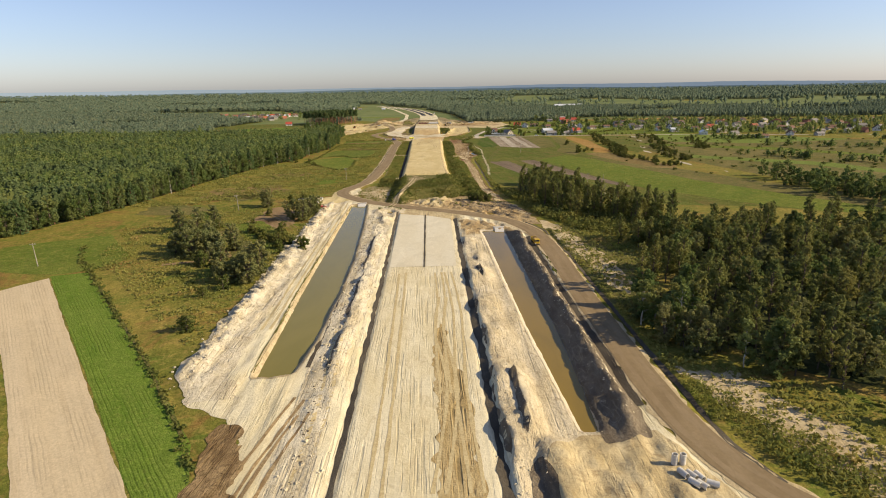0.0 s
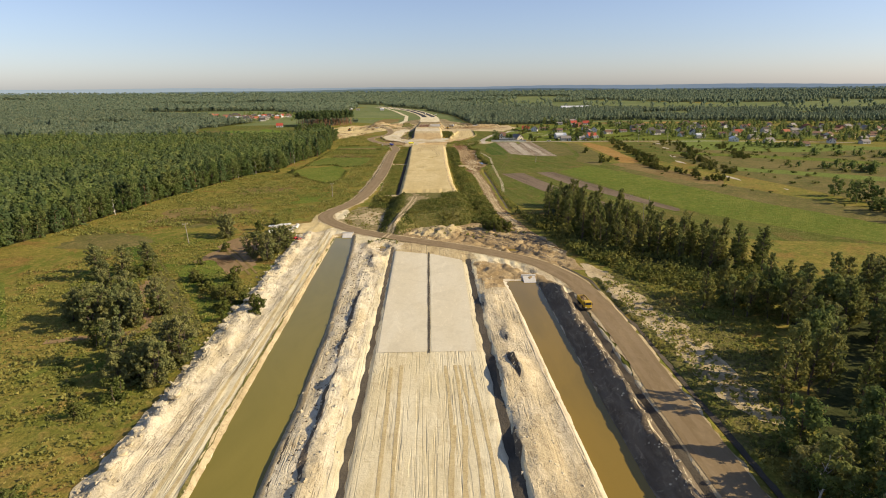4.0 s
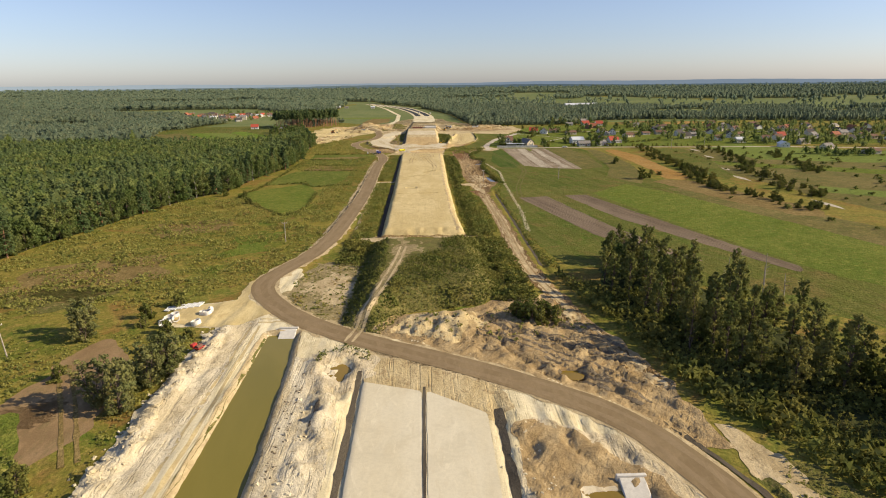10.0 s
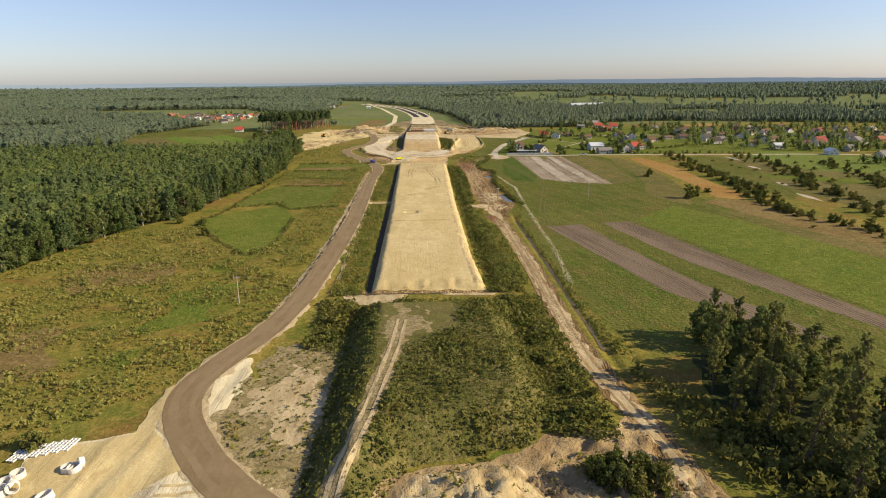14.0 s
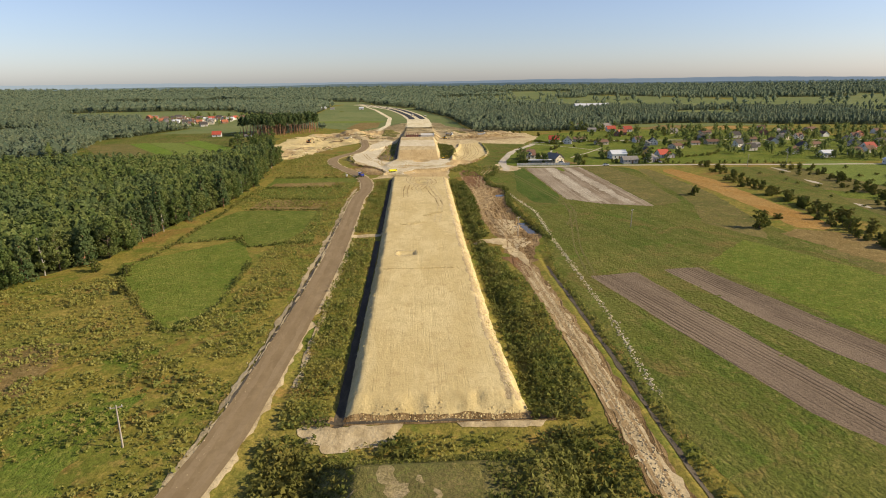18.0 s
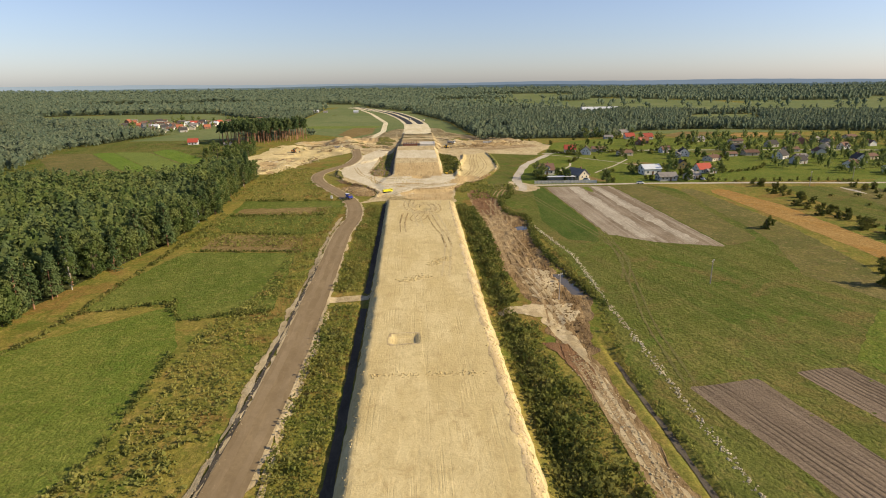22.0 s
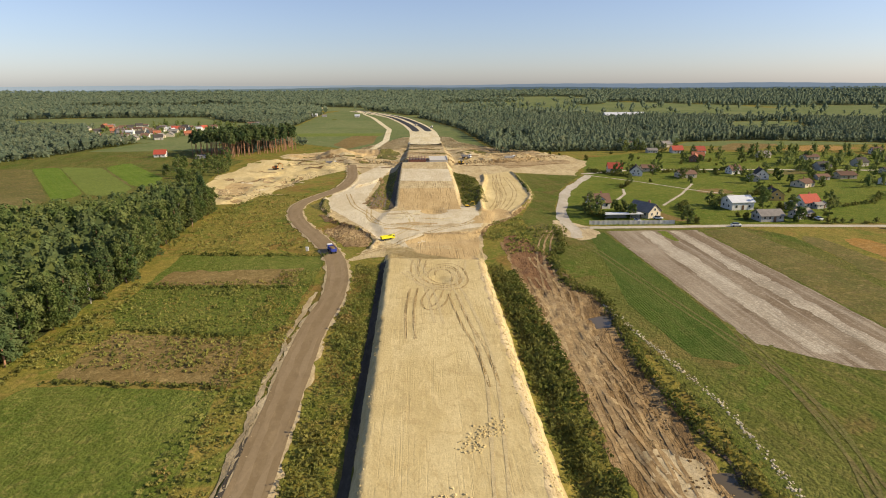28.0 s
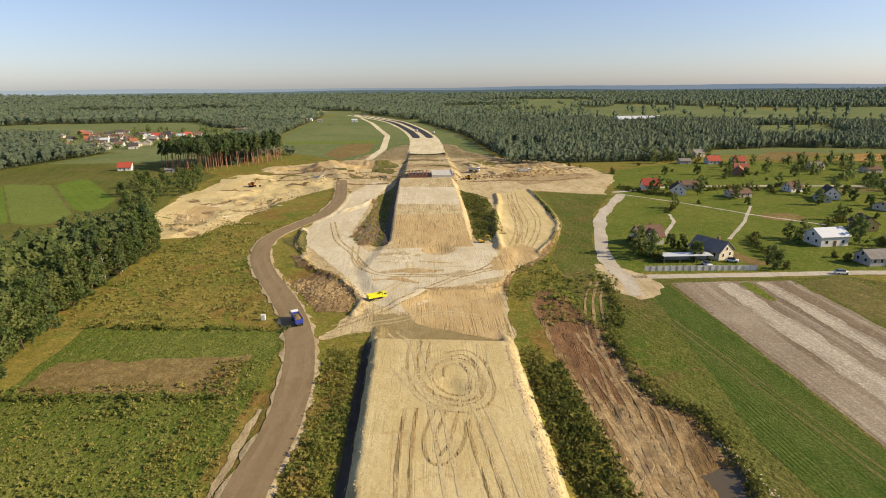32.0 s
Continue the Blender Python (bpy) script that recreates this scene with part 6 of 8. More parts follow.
# willows and bushes in the meadow
for x, y in ((-81, 285), (-79, 281), (-58, 257), (-55, 259), (-56, 250), (-61, 253), (-53, 264), (-55, 267), (-84, 198), (-80, 203), (-88, 205), (-82, 194), (-77, 195), (-74.5, 197), (-55.5, 166), (-58.5, 167.5), (-90, 200), (-86, 210), (-79, 207), (-73, 196), (-70, 203),
             (-56, 168), (-59, 172), (-54, 175), (-62, 167), (-66, 174), (-58, 179), (-101, 232), (-96, 236), (-90, 242), (-105, 240)):
    plant(WILLOWS, x, y, 0.85, 1.2)
for x, y in ((-73, 231), (-70.5, 227.5), (-68, 224), (-65.5, 220.5), (-62.6, 217), (-60, 214.5), (-57, 212), (-54.5, 210), (-71.5, 229), (-66.5, 222.5), (-54.5, 174), (-77, 186.3), (-69.5, 180), (-75, 184), (-94, 234), (-90, 234), (-59, 131.5), (-57, 219), (-55, 214), (-52, 210), (-48, 206), (-46, 202), (-58, 224), (-60, 229), (-56, 205), (-53, 198), (-66, 186), (-72, 184), (-60, 161), (-64, 155), (-86, 435), (-92, 245), (-88, 238), (-76, 246),
             (-103, 455), (-74, 262), (-66, 300), (-70, 294), (-69, 288), (-62, 283), (-56, 281), (-92, 450)):
    plant(BUSHES, x, y, 0.7, 1.25)
plant(BUSHES, 129.5, 554.5, 1.3, 1.3)
plant(BUSHES, 124.8, 489, 1.5, 1.5)
for x, y in ((-27, 341), (-25, 347), (-23, 352), (-27, 354), (-24, 358), (-28, 337), (-22, 344), (18, 318), (20, 324), (22, 313), (19, 333), (21, 340), (19, 349), (22, 305), (24, 320), (26, 310), (23, 333)):
    plant(BUSHES, x, y, 0.4, 0.65)
for x, y in ((22, 287), (24.5, 290), (27.5, 288), (26, 285), (22, 290.5), (24, 286), (29, 286), (20.5, 289), (25, 287.5)):
    plant(BUSHES[:1] + BUSHES[2:], x, y, 0.85, 1.15)
# bush belts beyond the pasture
for line, half in (([(186, 650), (173, 590), (167, 544), (162, 506), (155, 475), (156, 445), (170, 400)], 4.5), ([(231, 634), (223, 573), (205, 520), (192, 470), (190, 430)], 5.0), ([(262, 590), (250, 540), (236, 500)], 4.0)):
    for x, y in curve_line(line, 9):
        for k in range(2):
            plant(BUSHES, x + rng.uniform(-half, half) * 1.3, y + rng.uniform(-5, 5), 0.5, 1.15)
for x, y in ((133, 500), (137, 506), (141, 503), (131, 494)):
    plant(BUSHES, x, y, 0.6, 0.9)
for x, y in fill_poly([(195, 352), (208, 350), (235, 300), (240, 230), (205, 230), (196, 300)], 6.5, 0.45, 0.8):
    plant(FAROAKS, x, y, 0.7, 1.0)
# edge of the western wood
WOOD_EDGE = [(-215, 130), (-170, 226), (-152, 278), (-136, 371), (-118, 447), (-104, 467), (-100, 517), (-92, 548), (-92, 600), (-98, 640), (-99, 700), (-122, 740)]


def wood_edge_x(y):
    return np.interp(y, [p[1] for p in WOOD_EDGE], [p[0] for p in WOOD_EDGE])


for row, gap in ((2.5, 4.4), (7.0, 8.0)):
    for y in np.arange(205, 742, gap):
        yy = y + rng.uniform(-1.6, 1.6)
        plant(PINES + OAKS[:1] + OAKS[2:] * 3 + BIRCHES[:1] + OAKS[:1] * 2, float(wood_edge_x(yy)) - row - rng.uniform(-1.5, 1.5), yy, 0.72, 1.05)
for x, y in fill_poly([(-193, 921), (-151, 902), (-114, 961), (-124, 1000), (-190, 960)], 6.0, 0.4, 0.9):
    plant(TALLPINES, x, y, 0.85, 1.08)
for x, y in fill_poly([(-186, 842), (-158, 800), (-137, 772), (-134, 812), (-137, 868), (-160, 892)], 9.5, 0.5, 0.7):
    plant(FAROAKS, x, y, 0.7, 1.0)
# village trees
for x, y in ((71, 690), (68, 684), (70, 678), (69, 694), (108, 752), (112, 757), (104, 747), (118, 800), (114, 792), (83, 683), (107, 664), (103, 664), (130, 700), (150, 690), (160, 705), (176, 735), (185, 742), (170, 728), (200, 775), (206, 768), (212, 782),
             (150, 860), (160, 872), (170, 858), (186, 850), (205, 852), (216, 860), (225, 845), (232, 852), (100, 905), (104, 890), (119, 868), (150, 905), (165, 915), (178, 925), (240, 850), (238, 800), (228, 770), (262, 800), (270, 812)):
    plant(FAROAKS[:2] + BUSHES, x, y, 0.6, 1.0)
for x, y in fill_poly([(64, 668), (128, 664), (190, 668), (240, 700), (240, 900), (190, 910), (120, 860), (104, 800), (80, 745), (64, 700)], 15, 0.5, 0.10):
    plant(BUSHES + FAROAKS[1:2], x, y, 0.5, 0.95)


# ---- woods, too many to count ----
def many(name, places, heights, widths, count, size, material, label, seed, core=True, low=0.15, lobes=0, cone=False):
    """Leafy crowns of leaf clumps, one mesh: for each place count clumps in a tapering crown, round a dark core."""
    rand = np.random.default_rng(seed)
    n = len(places)
    base = np.stack([places[:, 0], places[:, 1], ground_at(places[:, 0], places[:, 1])], 1)
    if lobes:
        u = (np.arange(lobes) + rand.random((n, lobes))) / lobes
        a = np.arange(lobes) * 2.4 + rand.random((n, lobes)) + rand.random((n, 1)) * 6.283
        prof = (1 - u) ** 0.5 * 0.70 if cone else np.sqrt(np.clip(1 - ((u - 0.3) / 0.74) ** 2, 0, 1)) * 0.66
        ball = widths[:, None] * (0.30 + 0.14 * (1 - u) if cone else 0.46) * rand.uniform(0.8, 1.25, (n, lobes))
        wide = widths[:, None] * prof
        mid = np.stack([base[:, 0, None] + np.cos(a) * wide, base[:, 1, None] + np.sin(a) * wide, base[:, 2, None] + np.maximum(heights[:, None] * (low + 0.10 + (0.86 - low) * u) - ball * 0.5, 0.5)], -1)
        k = count // lobes
        d = on_ball(n * lobes * k, rand).reshape(n, lobes, k, 3)
        d[..., 2] = np.where(rand.random(d.shape[:-1]) < 0.7, np.abs(d[..., 2]), d[..., 2])
        c = (mid[:, :, None, :] + d * ball[:, :, None, None] * np.array([1, 1, 0.85])).reshape(-1, 3)
        s = np.repeat((rand.uniform(0.7, 1.2, (n, lobes)) * size * widths[:, None]).ravel(), k)
        t = a = None
        co = leaves(c, s, rand, d.reshape(-1, 3) + np.array([0.1, 0, 0.35]), 0.35)
    else:
        t = low + (1 - low) * rand.random((n, count)) ** 0.9
        a = rand.random((n, count)) * 6.283
        prof = np.sin(np.pi * np.clip(0.16 + 0.86 * (t - low) / (1 - low), 0, 1)) ** 0.8
        rad = widths[:, None] * prof * np.sqrt(rand.uniform(0.35, 1.0, (n, count)))
        c = np.stack([base[:, 0, None] + np.cos(a) * rad, base[:, 1, None] + np.sin(a) * rad, base[:, 2, None] + heights[:, None] * t], -1).reshape(-1, 3)
        s = (rand.uniform(0.6, 1.25, (n, count)) * size * widths[:, None]).ravel()
        up = (t - 0.35) * 1.6
        co = leaves(c, s, rand, np.stack([np.cos(a), np.sin(a), up], -1).reshape(-1, 3), 0.75 if core else 1.0)
    loops, sizes = np.arange(len(co)), np.full(len(co) // 3, 3)
    if core:
        ring = np.array([(0, 0, 0.96), (0.62, 0, 0.55), (-0.31, 0.54, 0.55), (-0.31, -0.54, 0.55), (0, 0, low)])
        p = base[:, None, :] + np.stack([ring[None, :, 0] * widths[:, None], ring[None, :, 1] * widths[:, None], ring[None, :, 2] * heights[:, None]], -1)
        tri = np.array([(0, 1, 2), (0, 2, 3), (0, 3, 1), (4, 2, 1), (4, 3, 2), (4, 1, 3)])
        idx = (len(co) + np.arange(n)[:, None, None] * 5 + tri[None]).reshape(-1)
        loops, sizes = np.concatenate([loops, idx]), np.concatenate([sizes, np.full(n * 6, 3)])
        co = np.concatenate([co, p.reshape(-1, 3)])
    me = raw_mesh(name, co, loops, sizes, material, False)
    return tagged(new(name, me), label, "woods" if core else "weeds", kind="stuff")


def scatter(x0, y0, x1, y1, step):
    gx, gy = np.meshgrid(np.arange(x0, x1, step), np.arange(y0, y1, step))
    return gx.ravel() + rng.uniform(-0.48, 0.48, gx.size) * step, gy.ravel() + rng.uniform(-0.48, 0.48, gy.size) * step


def seen(x, y):
    return np.abs(x + 5) < 0.86 * y + 30


def wooded(x, y):
    west = (x < wood_edge_x(np.clip(y, 130, 740)) - 8) & (y < np.interp(x, [-150, -112], [668, 742]))
    north = (y > 742) & (((x < -140) & (y < 1000)) | ((x > 60) & (y > 925)) | (y > 1000))
    lone = (rng.random(np.shape(x)) < 0.035) & (x > 120) & (y > 1010)
    return (west | (north & ((glades(x, y) < 0) | lone))) & seen(x, y)


x, y = scatter(-560, 130, -90, 745, 5.0)
ok = wooded(x, y)
p = np.stack([x[ok], y[ok]], 1)
leafy_ones = (vnoise(p[:, 0] / 22, p[:, 1] / 22, 77) + 0.5 * rng.random(len(p))) > 0.66
q = p[~leafy_ones]
many("pine_wood", q, rng.uniform(11.5, 15.0, len(q)), rng.uniform(2.8, 3.8, len(q)), 84, 0.21, M_pine, "dense dark pine wood west of the works", 101, lobes=7, cone=True)
q = p[leafy_ones]
many("broadleaf_wood", q, rng.uniform(10.5, 14.5, len(q)), rng.uniform(3.2, 4.5, len(q)), 88, 0.19, M_wood, "leafy stands within the western wood", 104, lobes=8)
x, y = scatter(-1050, 742, 1050, 1450, 7.2)
ok = wooded(x, y)
p = np.stack([x[ok], y[ok]], 1)
many("mixed_wood", p, rng.uniform(6.5, 12, len(p)) * (0.70 + 0.6 * vnoise(p[:, 0] / 40, p[:, 1] / 40, 79)), rng.uniform(3.0, 4.8, len(p)), 40, 0.24, M_hazewood, "mixed woods beyond the interchange", 102, low=0.04, lobes=4)
parts_far = []
for y0, y1, step in ((1450, 2200, 17), (2200, 3200, 28), (3200, 3600, 44)):
    x, y = scatter(-0.86 * y1, y0, 0.86 * y1, y1, step)
    ok = wooded(x, y)
    parts_far.append(np.stack([x[ok], y[ok], np.full(ok.sum(), step)], 1))
p = np.concatenate(parts_far)
many("far_wood", p, rng.uniform(9, 17, len(p)) + p[:, 2] * 0.06, p[:, 2] * rng.uniform(0.40, 0.62, len(p)), 10, 0.22, M_hazewood, "far woods up to the horizon", 103, low=0.02)


p = np.concatenate([fill_poly([(225, 690), (300, 660), (430, 600), (560, 640), (760, 700), (720, 860), (520, 840), (420, 900), (250, 900)], 12, 0.5, 0.7), fill_poly([(-400, 1090), (-230, 1060), (-230, 1320), (-440, 1330)], 22, 0.5, 0.55),
                    fill_poly([(262, 676), (300, 670), (420, 632), (424, 640), (300, 682)], 7, 0.4, 0.6), fill_poly([(250, 900), (420, 890), (640, 850), (640, 866), (420, 905), (250, 915)], 8, 0.5, 0.7)])
many("village_trees", p, rng.uniform(3.5, 9, len(p)), rng.uniform(2.0, 4.0, len(p)), 60, 0.24, M_wood, "leafy trees between the far houses", 105, low=0.05, lobes=6)
p = np.concatenate([fill_poly([(188, 640), (290, 622), (420, 560), (380, 330), (240, 250), (206, 345), (190, 430), (184, 520)], 9, 0.5, 0.30), fill_poly([(128, 480), (150, 430), (190, 330), (240, 250), (230, 250), (182, 330), (140, 430)], 8, 0.5, 0.25)])
many("meadow_bushes", p, rng.uniform(0.8, 2.6, len(p)), rng.uniform(0.8, 2.4, len(p)), 40, 0.26, M_bush, "low bushes scattered over the wet meadow", 107, low=0.05, lobes=4)
p = np.concatenate([fill_poly(q, 7, 0.5, 0.75) for q in ([(300, 520), (420, 470), (424, 478), (304, 530)], [(330, 420), (420, 390), (424, 398), (332, 430)], [(240, 470), (262, 460), (330, 380), (322, 374), (256, 448)], [(430, 560), (620, 480), (626, 490), (436, 572)],
                                                         [(280, 600), (330, 590), (360, 570), (352, 560), (300, 580)], [(420, 430), (560, 380), (640, 420), (630, 432), (560, 396), (424, 444)])])
many("hedgerow", p, rng.uniform(2.5, 8, len(p)), rng.uniform(1.8, 4.0, len(p)), 60, 0.24, M_wood, "tree rows between the wet meadows", 106, low=0.05, lobes=6)


# ---- weeds and low scrub ----
def weeds(name, poly, step, h, w, material, label, seed, count=9, keep=1.0, tuft=0.5, clear=(), patchy=0.0):
    p = fill_poly(poly, step, 0.5, keep)
    p = p[vnoise(p[:, 0] / 6.5, p[:, 1] / 6.5, seed + 1) + 0.25 * rng.random(len(p)) > patchy]
    for q in clear:
        p = p[inside(p[:, 0], p[:, 1], q) < 0]
    d = along(p[:, 0], p[:, 1], HAUL)
    p = p[d > 4.0]
    k = 0.55 + 0.9 * vnoise(p[:, 0] / 5, p[:, 1] / 5, seed)
    return many(name, p, rng.uniform(*h, len(p)) * k, rng.uniform(*w, len(p)) * k, count, tuft, material, label, seed, False, 0.05)


weeds("roadside_scrub", [(-28.5, 366), (-19.9, 366), (-20.1, 614), (-27, 614), (-28.2, 520)], 0.8, (0.4, 1.4), (0.3, 0.65), M_weeds, "weedy scrub between haul road and ditch", 201, clear=[rect(-31, 485, -16, 496)])
weeds("bank_scrub", [(14, 366), (24, 366), (21.5, 420), (18.6, 474), (18.4, 560), (19, 612), (15, 612), (13.6, 480)], 0.85, (0.6, 1.8), (0.4, 0.8), M_bush, "dark green scrub at the foot of the embankment", 202)
weeds("bank_weeds", [(18, 372), (26.6, 372), (26.4, 430), (22, 456), (23.5, 470), (15, 473), (14.5, 430)], 0.9, (0.3, 1.2), (0.4, 0.8), M_weeds, "tall green weeds between embankment and track", 240, 9, 0.9)
weeds("dry_scrub", [(17.5, 484), (21, 484), (23.5, 560), (22, 606), (17, 600), (17, 520)], 1.0, (0.5, 1.3), (0.5, 0.9), M_bush, "dark green and brown scrub beside the mud", 203)
weeds("mound_weeds", MOUND, 0.85, (0.3, 1.0), (0.35, 0.7), M_bush, "dense weeds on the old mound", 204, 8, 0.9, clear=[[(-19.5, 279), (-15.5, 279), (-11, 305), (-7, 325), (4, 335), (4, 352), (-14, 352), (-13, 320), (-16, 297)]])
weeds("mound_scrub", [(-30, 335), (-21, 330), (-21, 364), (-30, 364)], 1.0, (0.5, 1.4), (0.5, 0.9), M_bush, "green scrub beside the mound", 205)
weeds("mound_scrub", [(16, 300), (28, 296), (27, 364), (17, 364)], 1.0, (0.5, 1.4), (0.5, 0.9), M_bush, "green scrub beside the mound", 206)
weeds("meadow_weeds", [(-150, 285), (-66, 302), (-50, 322), (-40, 352), (-39, 440), (-56, 424), (-64, 408), (-74, 420), (-96, 452), (-118, 440), (-136, 371)], 1.15, (0.3, 0.95), (0.35, 0.8), M_weeds, "rough weeds of the open meadow", 207, 9, 0.8, patchy=0.42)
weeds("meadow_weeds", [(-53, 422), (-38, 440), (-38, 610), (-50, 610), (-48, 500), (-56, 470)], 1.05, (0.2, 0.9), (0.3, 0.65), M_weeds, "weedy verge of the haul road", 208, 8, 0.85)
weeds("meadow_weeds", [(-95, 548), (-44, 542), (-44, 600), (-90, 600)], 1.2, (0.3, 0.8), (0.35, 0.7), M_weeds, "tall weeds of the damp field", 209, 8, 0.7)
weeds("meadow_weeds", [(-98, 628), (-38, 634), (-58, 672), (-70, 706), (-64, 735), (-90, 745), (-98, 700)], 1.4, (0.3, 0.9), (0.4, 0.8), M_weeds, "weedy slope below the sand pit", 210, 8, 0.6)
weeds("meadow_weeds", [(-115, 195), (-54, 120), (-53, 190), (-53, 280), (-70, 284), (-100, 282), (-128, 240)], 1.2, (0.2, 0.8), (0.3, 0.7), M_weeds, "rough weeds between the bushes", 211, 8, 0.8, patchy=0.3, clear=[[(-127, 163), (-120.6, 177), (-44.4, 72), (-61, 72)], [(-120, 177), (-110.5, 181.5), (-81, 141), (-40, 84), (-44, 72)], [(-75, 285), (-62, 270), (-55, 240), (-56, 228), (-66, 238), (-80, 250), (-78, 266)]])
weeds("scrub", [(47.5, 225), (60, 240), (90, 236), (105, 222), (80, 190), (62, 150), (51, 140), (52, 112), (86, 88), (70, 56), (52, 72), (47.5, 90)], 1.35, (0.3, 1.2), (0.4, 0.9), M_weeds, "sparse scrub and grass beside the grove", 212, 8, 0.8)
weeds("grove_scrub", [(48, 304), (37, 322), (39, 302), (43, 278), (47, 254), (52, 240), (60, 222), (70, 214), (104, 218), (100, 248), (88, 262), (70, 268), (56, 303)], 1.3, (1.0, 2.9), (0.7, 1.2), M_bush, "dense undergrowth of the grove", 213, 10, 0.95)
weeds("reed_strip", [(47.4, 101), (52, 98), (56, 88), (62, 78), (66, 70), (76, 58), (72, 50), (60, 64), (52, 76), (48.6, 88)], 0.7, (0.8, 1.5), (0.3, 0.55), M_reed, "strip of tall green reeds beside the haul road", 214, 8, 0.97)
weeds("bend_weeds", [(-40, 316), (-34, 336), (-24, 338), (-20, 320), (-21, 290), (-26, 289), (-38, 303)], 1.1, (0.15, 0.6), (0.3, 0.7), M_weeds, "sparse weeds inside the road bend", 219, 8, 0.35)
weeds("spoil_weeds", [(-12, 284), (-8, 293), (12, 296), (30, 296), (38, 284), (30, 272), (14, 276)], 1.5, (0.2, 0.7), (0.3, 0.8), M_weeds, "weeds sprouting on the spoil", 220, 8, 0.25)
weeds("hub_weeds", [(20, 640), (36, 660), (36, 680), (24, 672), (16, 645)], 1.2, (0.3, 0.9), (0.4, 0.8), M_weeds, "weeds along the edge of the works", 221, 8, 0.7)
weeds("ditch_weeds", [(-32, 707), (-21, 702), (-19, 836), (-28, 800)], 1.5, (0.2, 0.7), (0.4, 0.8), M_weeds, "weeds in the hollow beside the ramp", 215, 8, 0.4)
weeds("ramp_weeds", [(14, 700), (25, 714), (27, 788), (15, 812)], 1.4, (0.3, 1.1), (0.5, 1.0), M_bush, "bushy bank beside the ramp", 216, 8, 0.8)
weeds("pasture_edge", [(36, 330), (40, 326), (37.5, 365), (37.5, 450), (43, 480), (44, 520), (41, 575), (34, 640), (32, 640), (40, 575), (42, 520), (41, 484), (35.8, 452), (35.6, 365)], 0.9, (0.3, 1.0), (0.3, 0.7), M_weeds, "weedy edge of the pasture", 217, 8, 0.8)
weeds("lane_scrub", [(22, 625), (30, 660), (52, 668), (50, 652), (36, 640), (33, 625)], 1.6, (0.3, 1.0), (0.5, 1.0), M_weeds, "weeds by the end of the lane", 218, 8, 0.6)

weeds("foot_scrub", [(-29, 346), (-20, 346), (-19, 357), (-27, 361)], 1.0, (0.7, 1.7), (0.6, 1.0), M_bush, "tall scrub behind the mound", 230, 10, 0.8)
weeds("foot_scrub", [(-12, 356), (-4, 356), (-4, 361.5), (-11, 361.5)], 1.0, (0.8, 1.9), (0.6, 1.0), M_bush, "low scrub behind the mound", 231, 10, 0.8)
weeds("foot_scrub", [(13, 344), (20, 344), (20, 363), (14, 363)], 1.0, (0.8, 1.8), (0.6, 1.0), M_bush, "tall scrub behind the mound", 232, 10, 0.9)
weeds("foot_weeds", [(-20, 352), (12, 352), (12, 363.5), (-8, 363.5), (-20, 358)], 0.9, (0.3, 0.8), (0.3, 0.6), M_weeds, "rough weeds behind the mound", 233, 8, 0.7)


def weed_line(name, line, half, h, w, material, label, seed, gap=0.5, count=9):
    """Tall weeds along a field's edge."""
    rand = np.random.default_rng(seed)
    pts = np.array(line, float)
    seg = np.concatenate([[0], np.cumsum(np.hypot(*np.diff(pts, axis=0).T))])
    n = int(seg[-1] / gap)
    t = rand.uniform(0, seg[-1], n)
    c = np.stack([np.interp(t, seg, pts[:, 0]), np.interp(t, seg, pts[:, 1])], 1) + rand.normal(size=(n, 2)) * half
    return many(name, c, rand.uniform(*h, n), rand.uniform(*w, n), count, 0.5, material, label, seed, False, 0.05)


for k, (line, h) in enumerate((([(-91, 485), (-70, 491), (-64, 479), (-57, 480), (-48, 482), (-41, 484)], 1.3), ([(-91, 485), (-92, 472), (-96, 455)], 1.0), ([(-58, 460), (-56, 424), (-58, 409), (-64, 408), (-74, 421), (-95, 452)], 1.0), ([(-79, 566), (-47, 560)], 1.4), ([(-81, 541), (-44, 537)], 0.9),
                               ([(-88, 630), (-38, 625)], 1.3), ([(-86, 596), (-46, 594)], 1.1), ([(-88, 577), (-90, 520), (-91, 488)], 1.0), ([(-112, 184), (-84, 146), (-58, 110), (-42, 86), (-36, 74)], 0.8), ([(-129, 212), (-119, 192), (-106, 182)], 0.9), ([(-82, 180), (-62, 153)], 0.7))):
    weed_line("edge_weeds", line, 0.5, (0.5 * h, h), (0.4, 0.8), M_bush, "dark line of tall weeds along a field's edge", 250 + k)
for k, line in enumerate(([(43, 480), (42, 489), (40.4, 506), (38.4, 525), (38, 545), (41.4, 575), (41.6, 584), (36.4, 589), (35, 600), (36, 615), (40, 630)], [(47, 655), (44, 636), (40, 622)])):
    weed_line("ditch_weeds", line, 0.8, (0.5, 1.5), (0.4, 0.8), M_bush, "dark weeds along the edge of the mud", 270 + k, 0.22)

weeds("hole_weeds", [(-25, 264), (-24, 272), (-19, 275), (-14, 271), (-13, 265), (-16, 268), (-21, 270)], 0.8, (0.3, 0.9), (0.3, 0.6), M_bush, "weeds on the bank of the dug hole", 241, 8, 0.7)

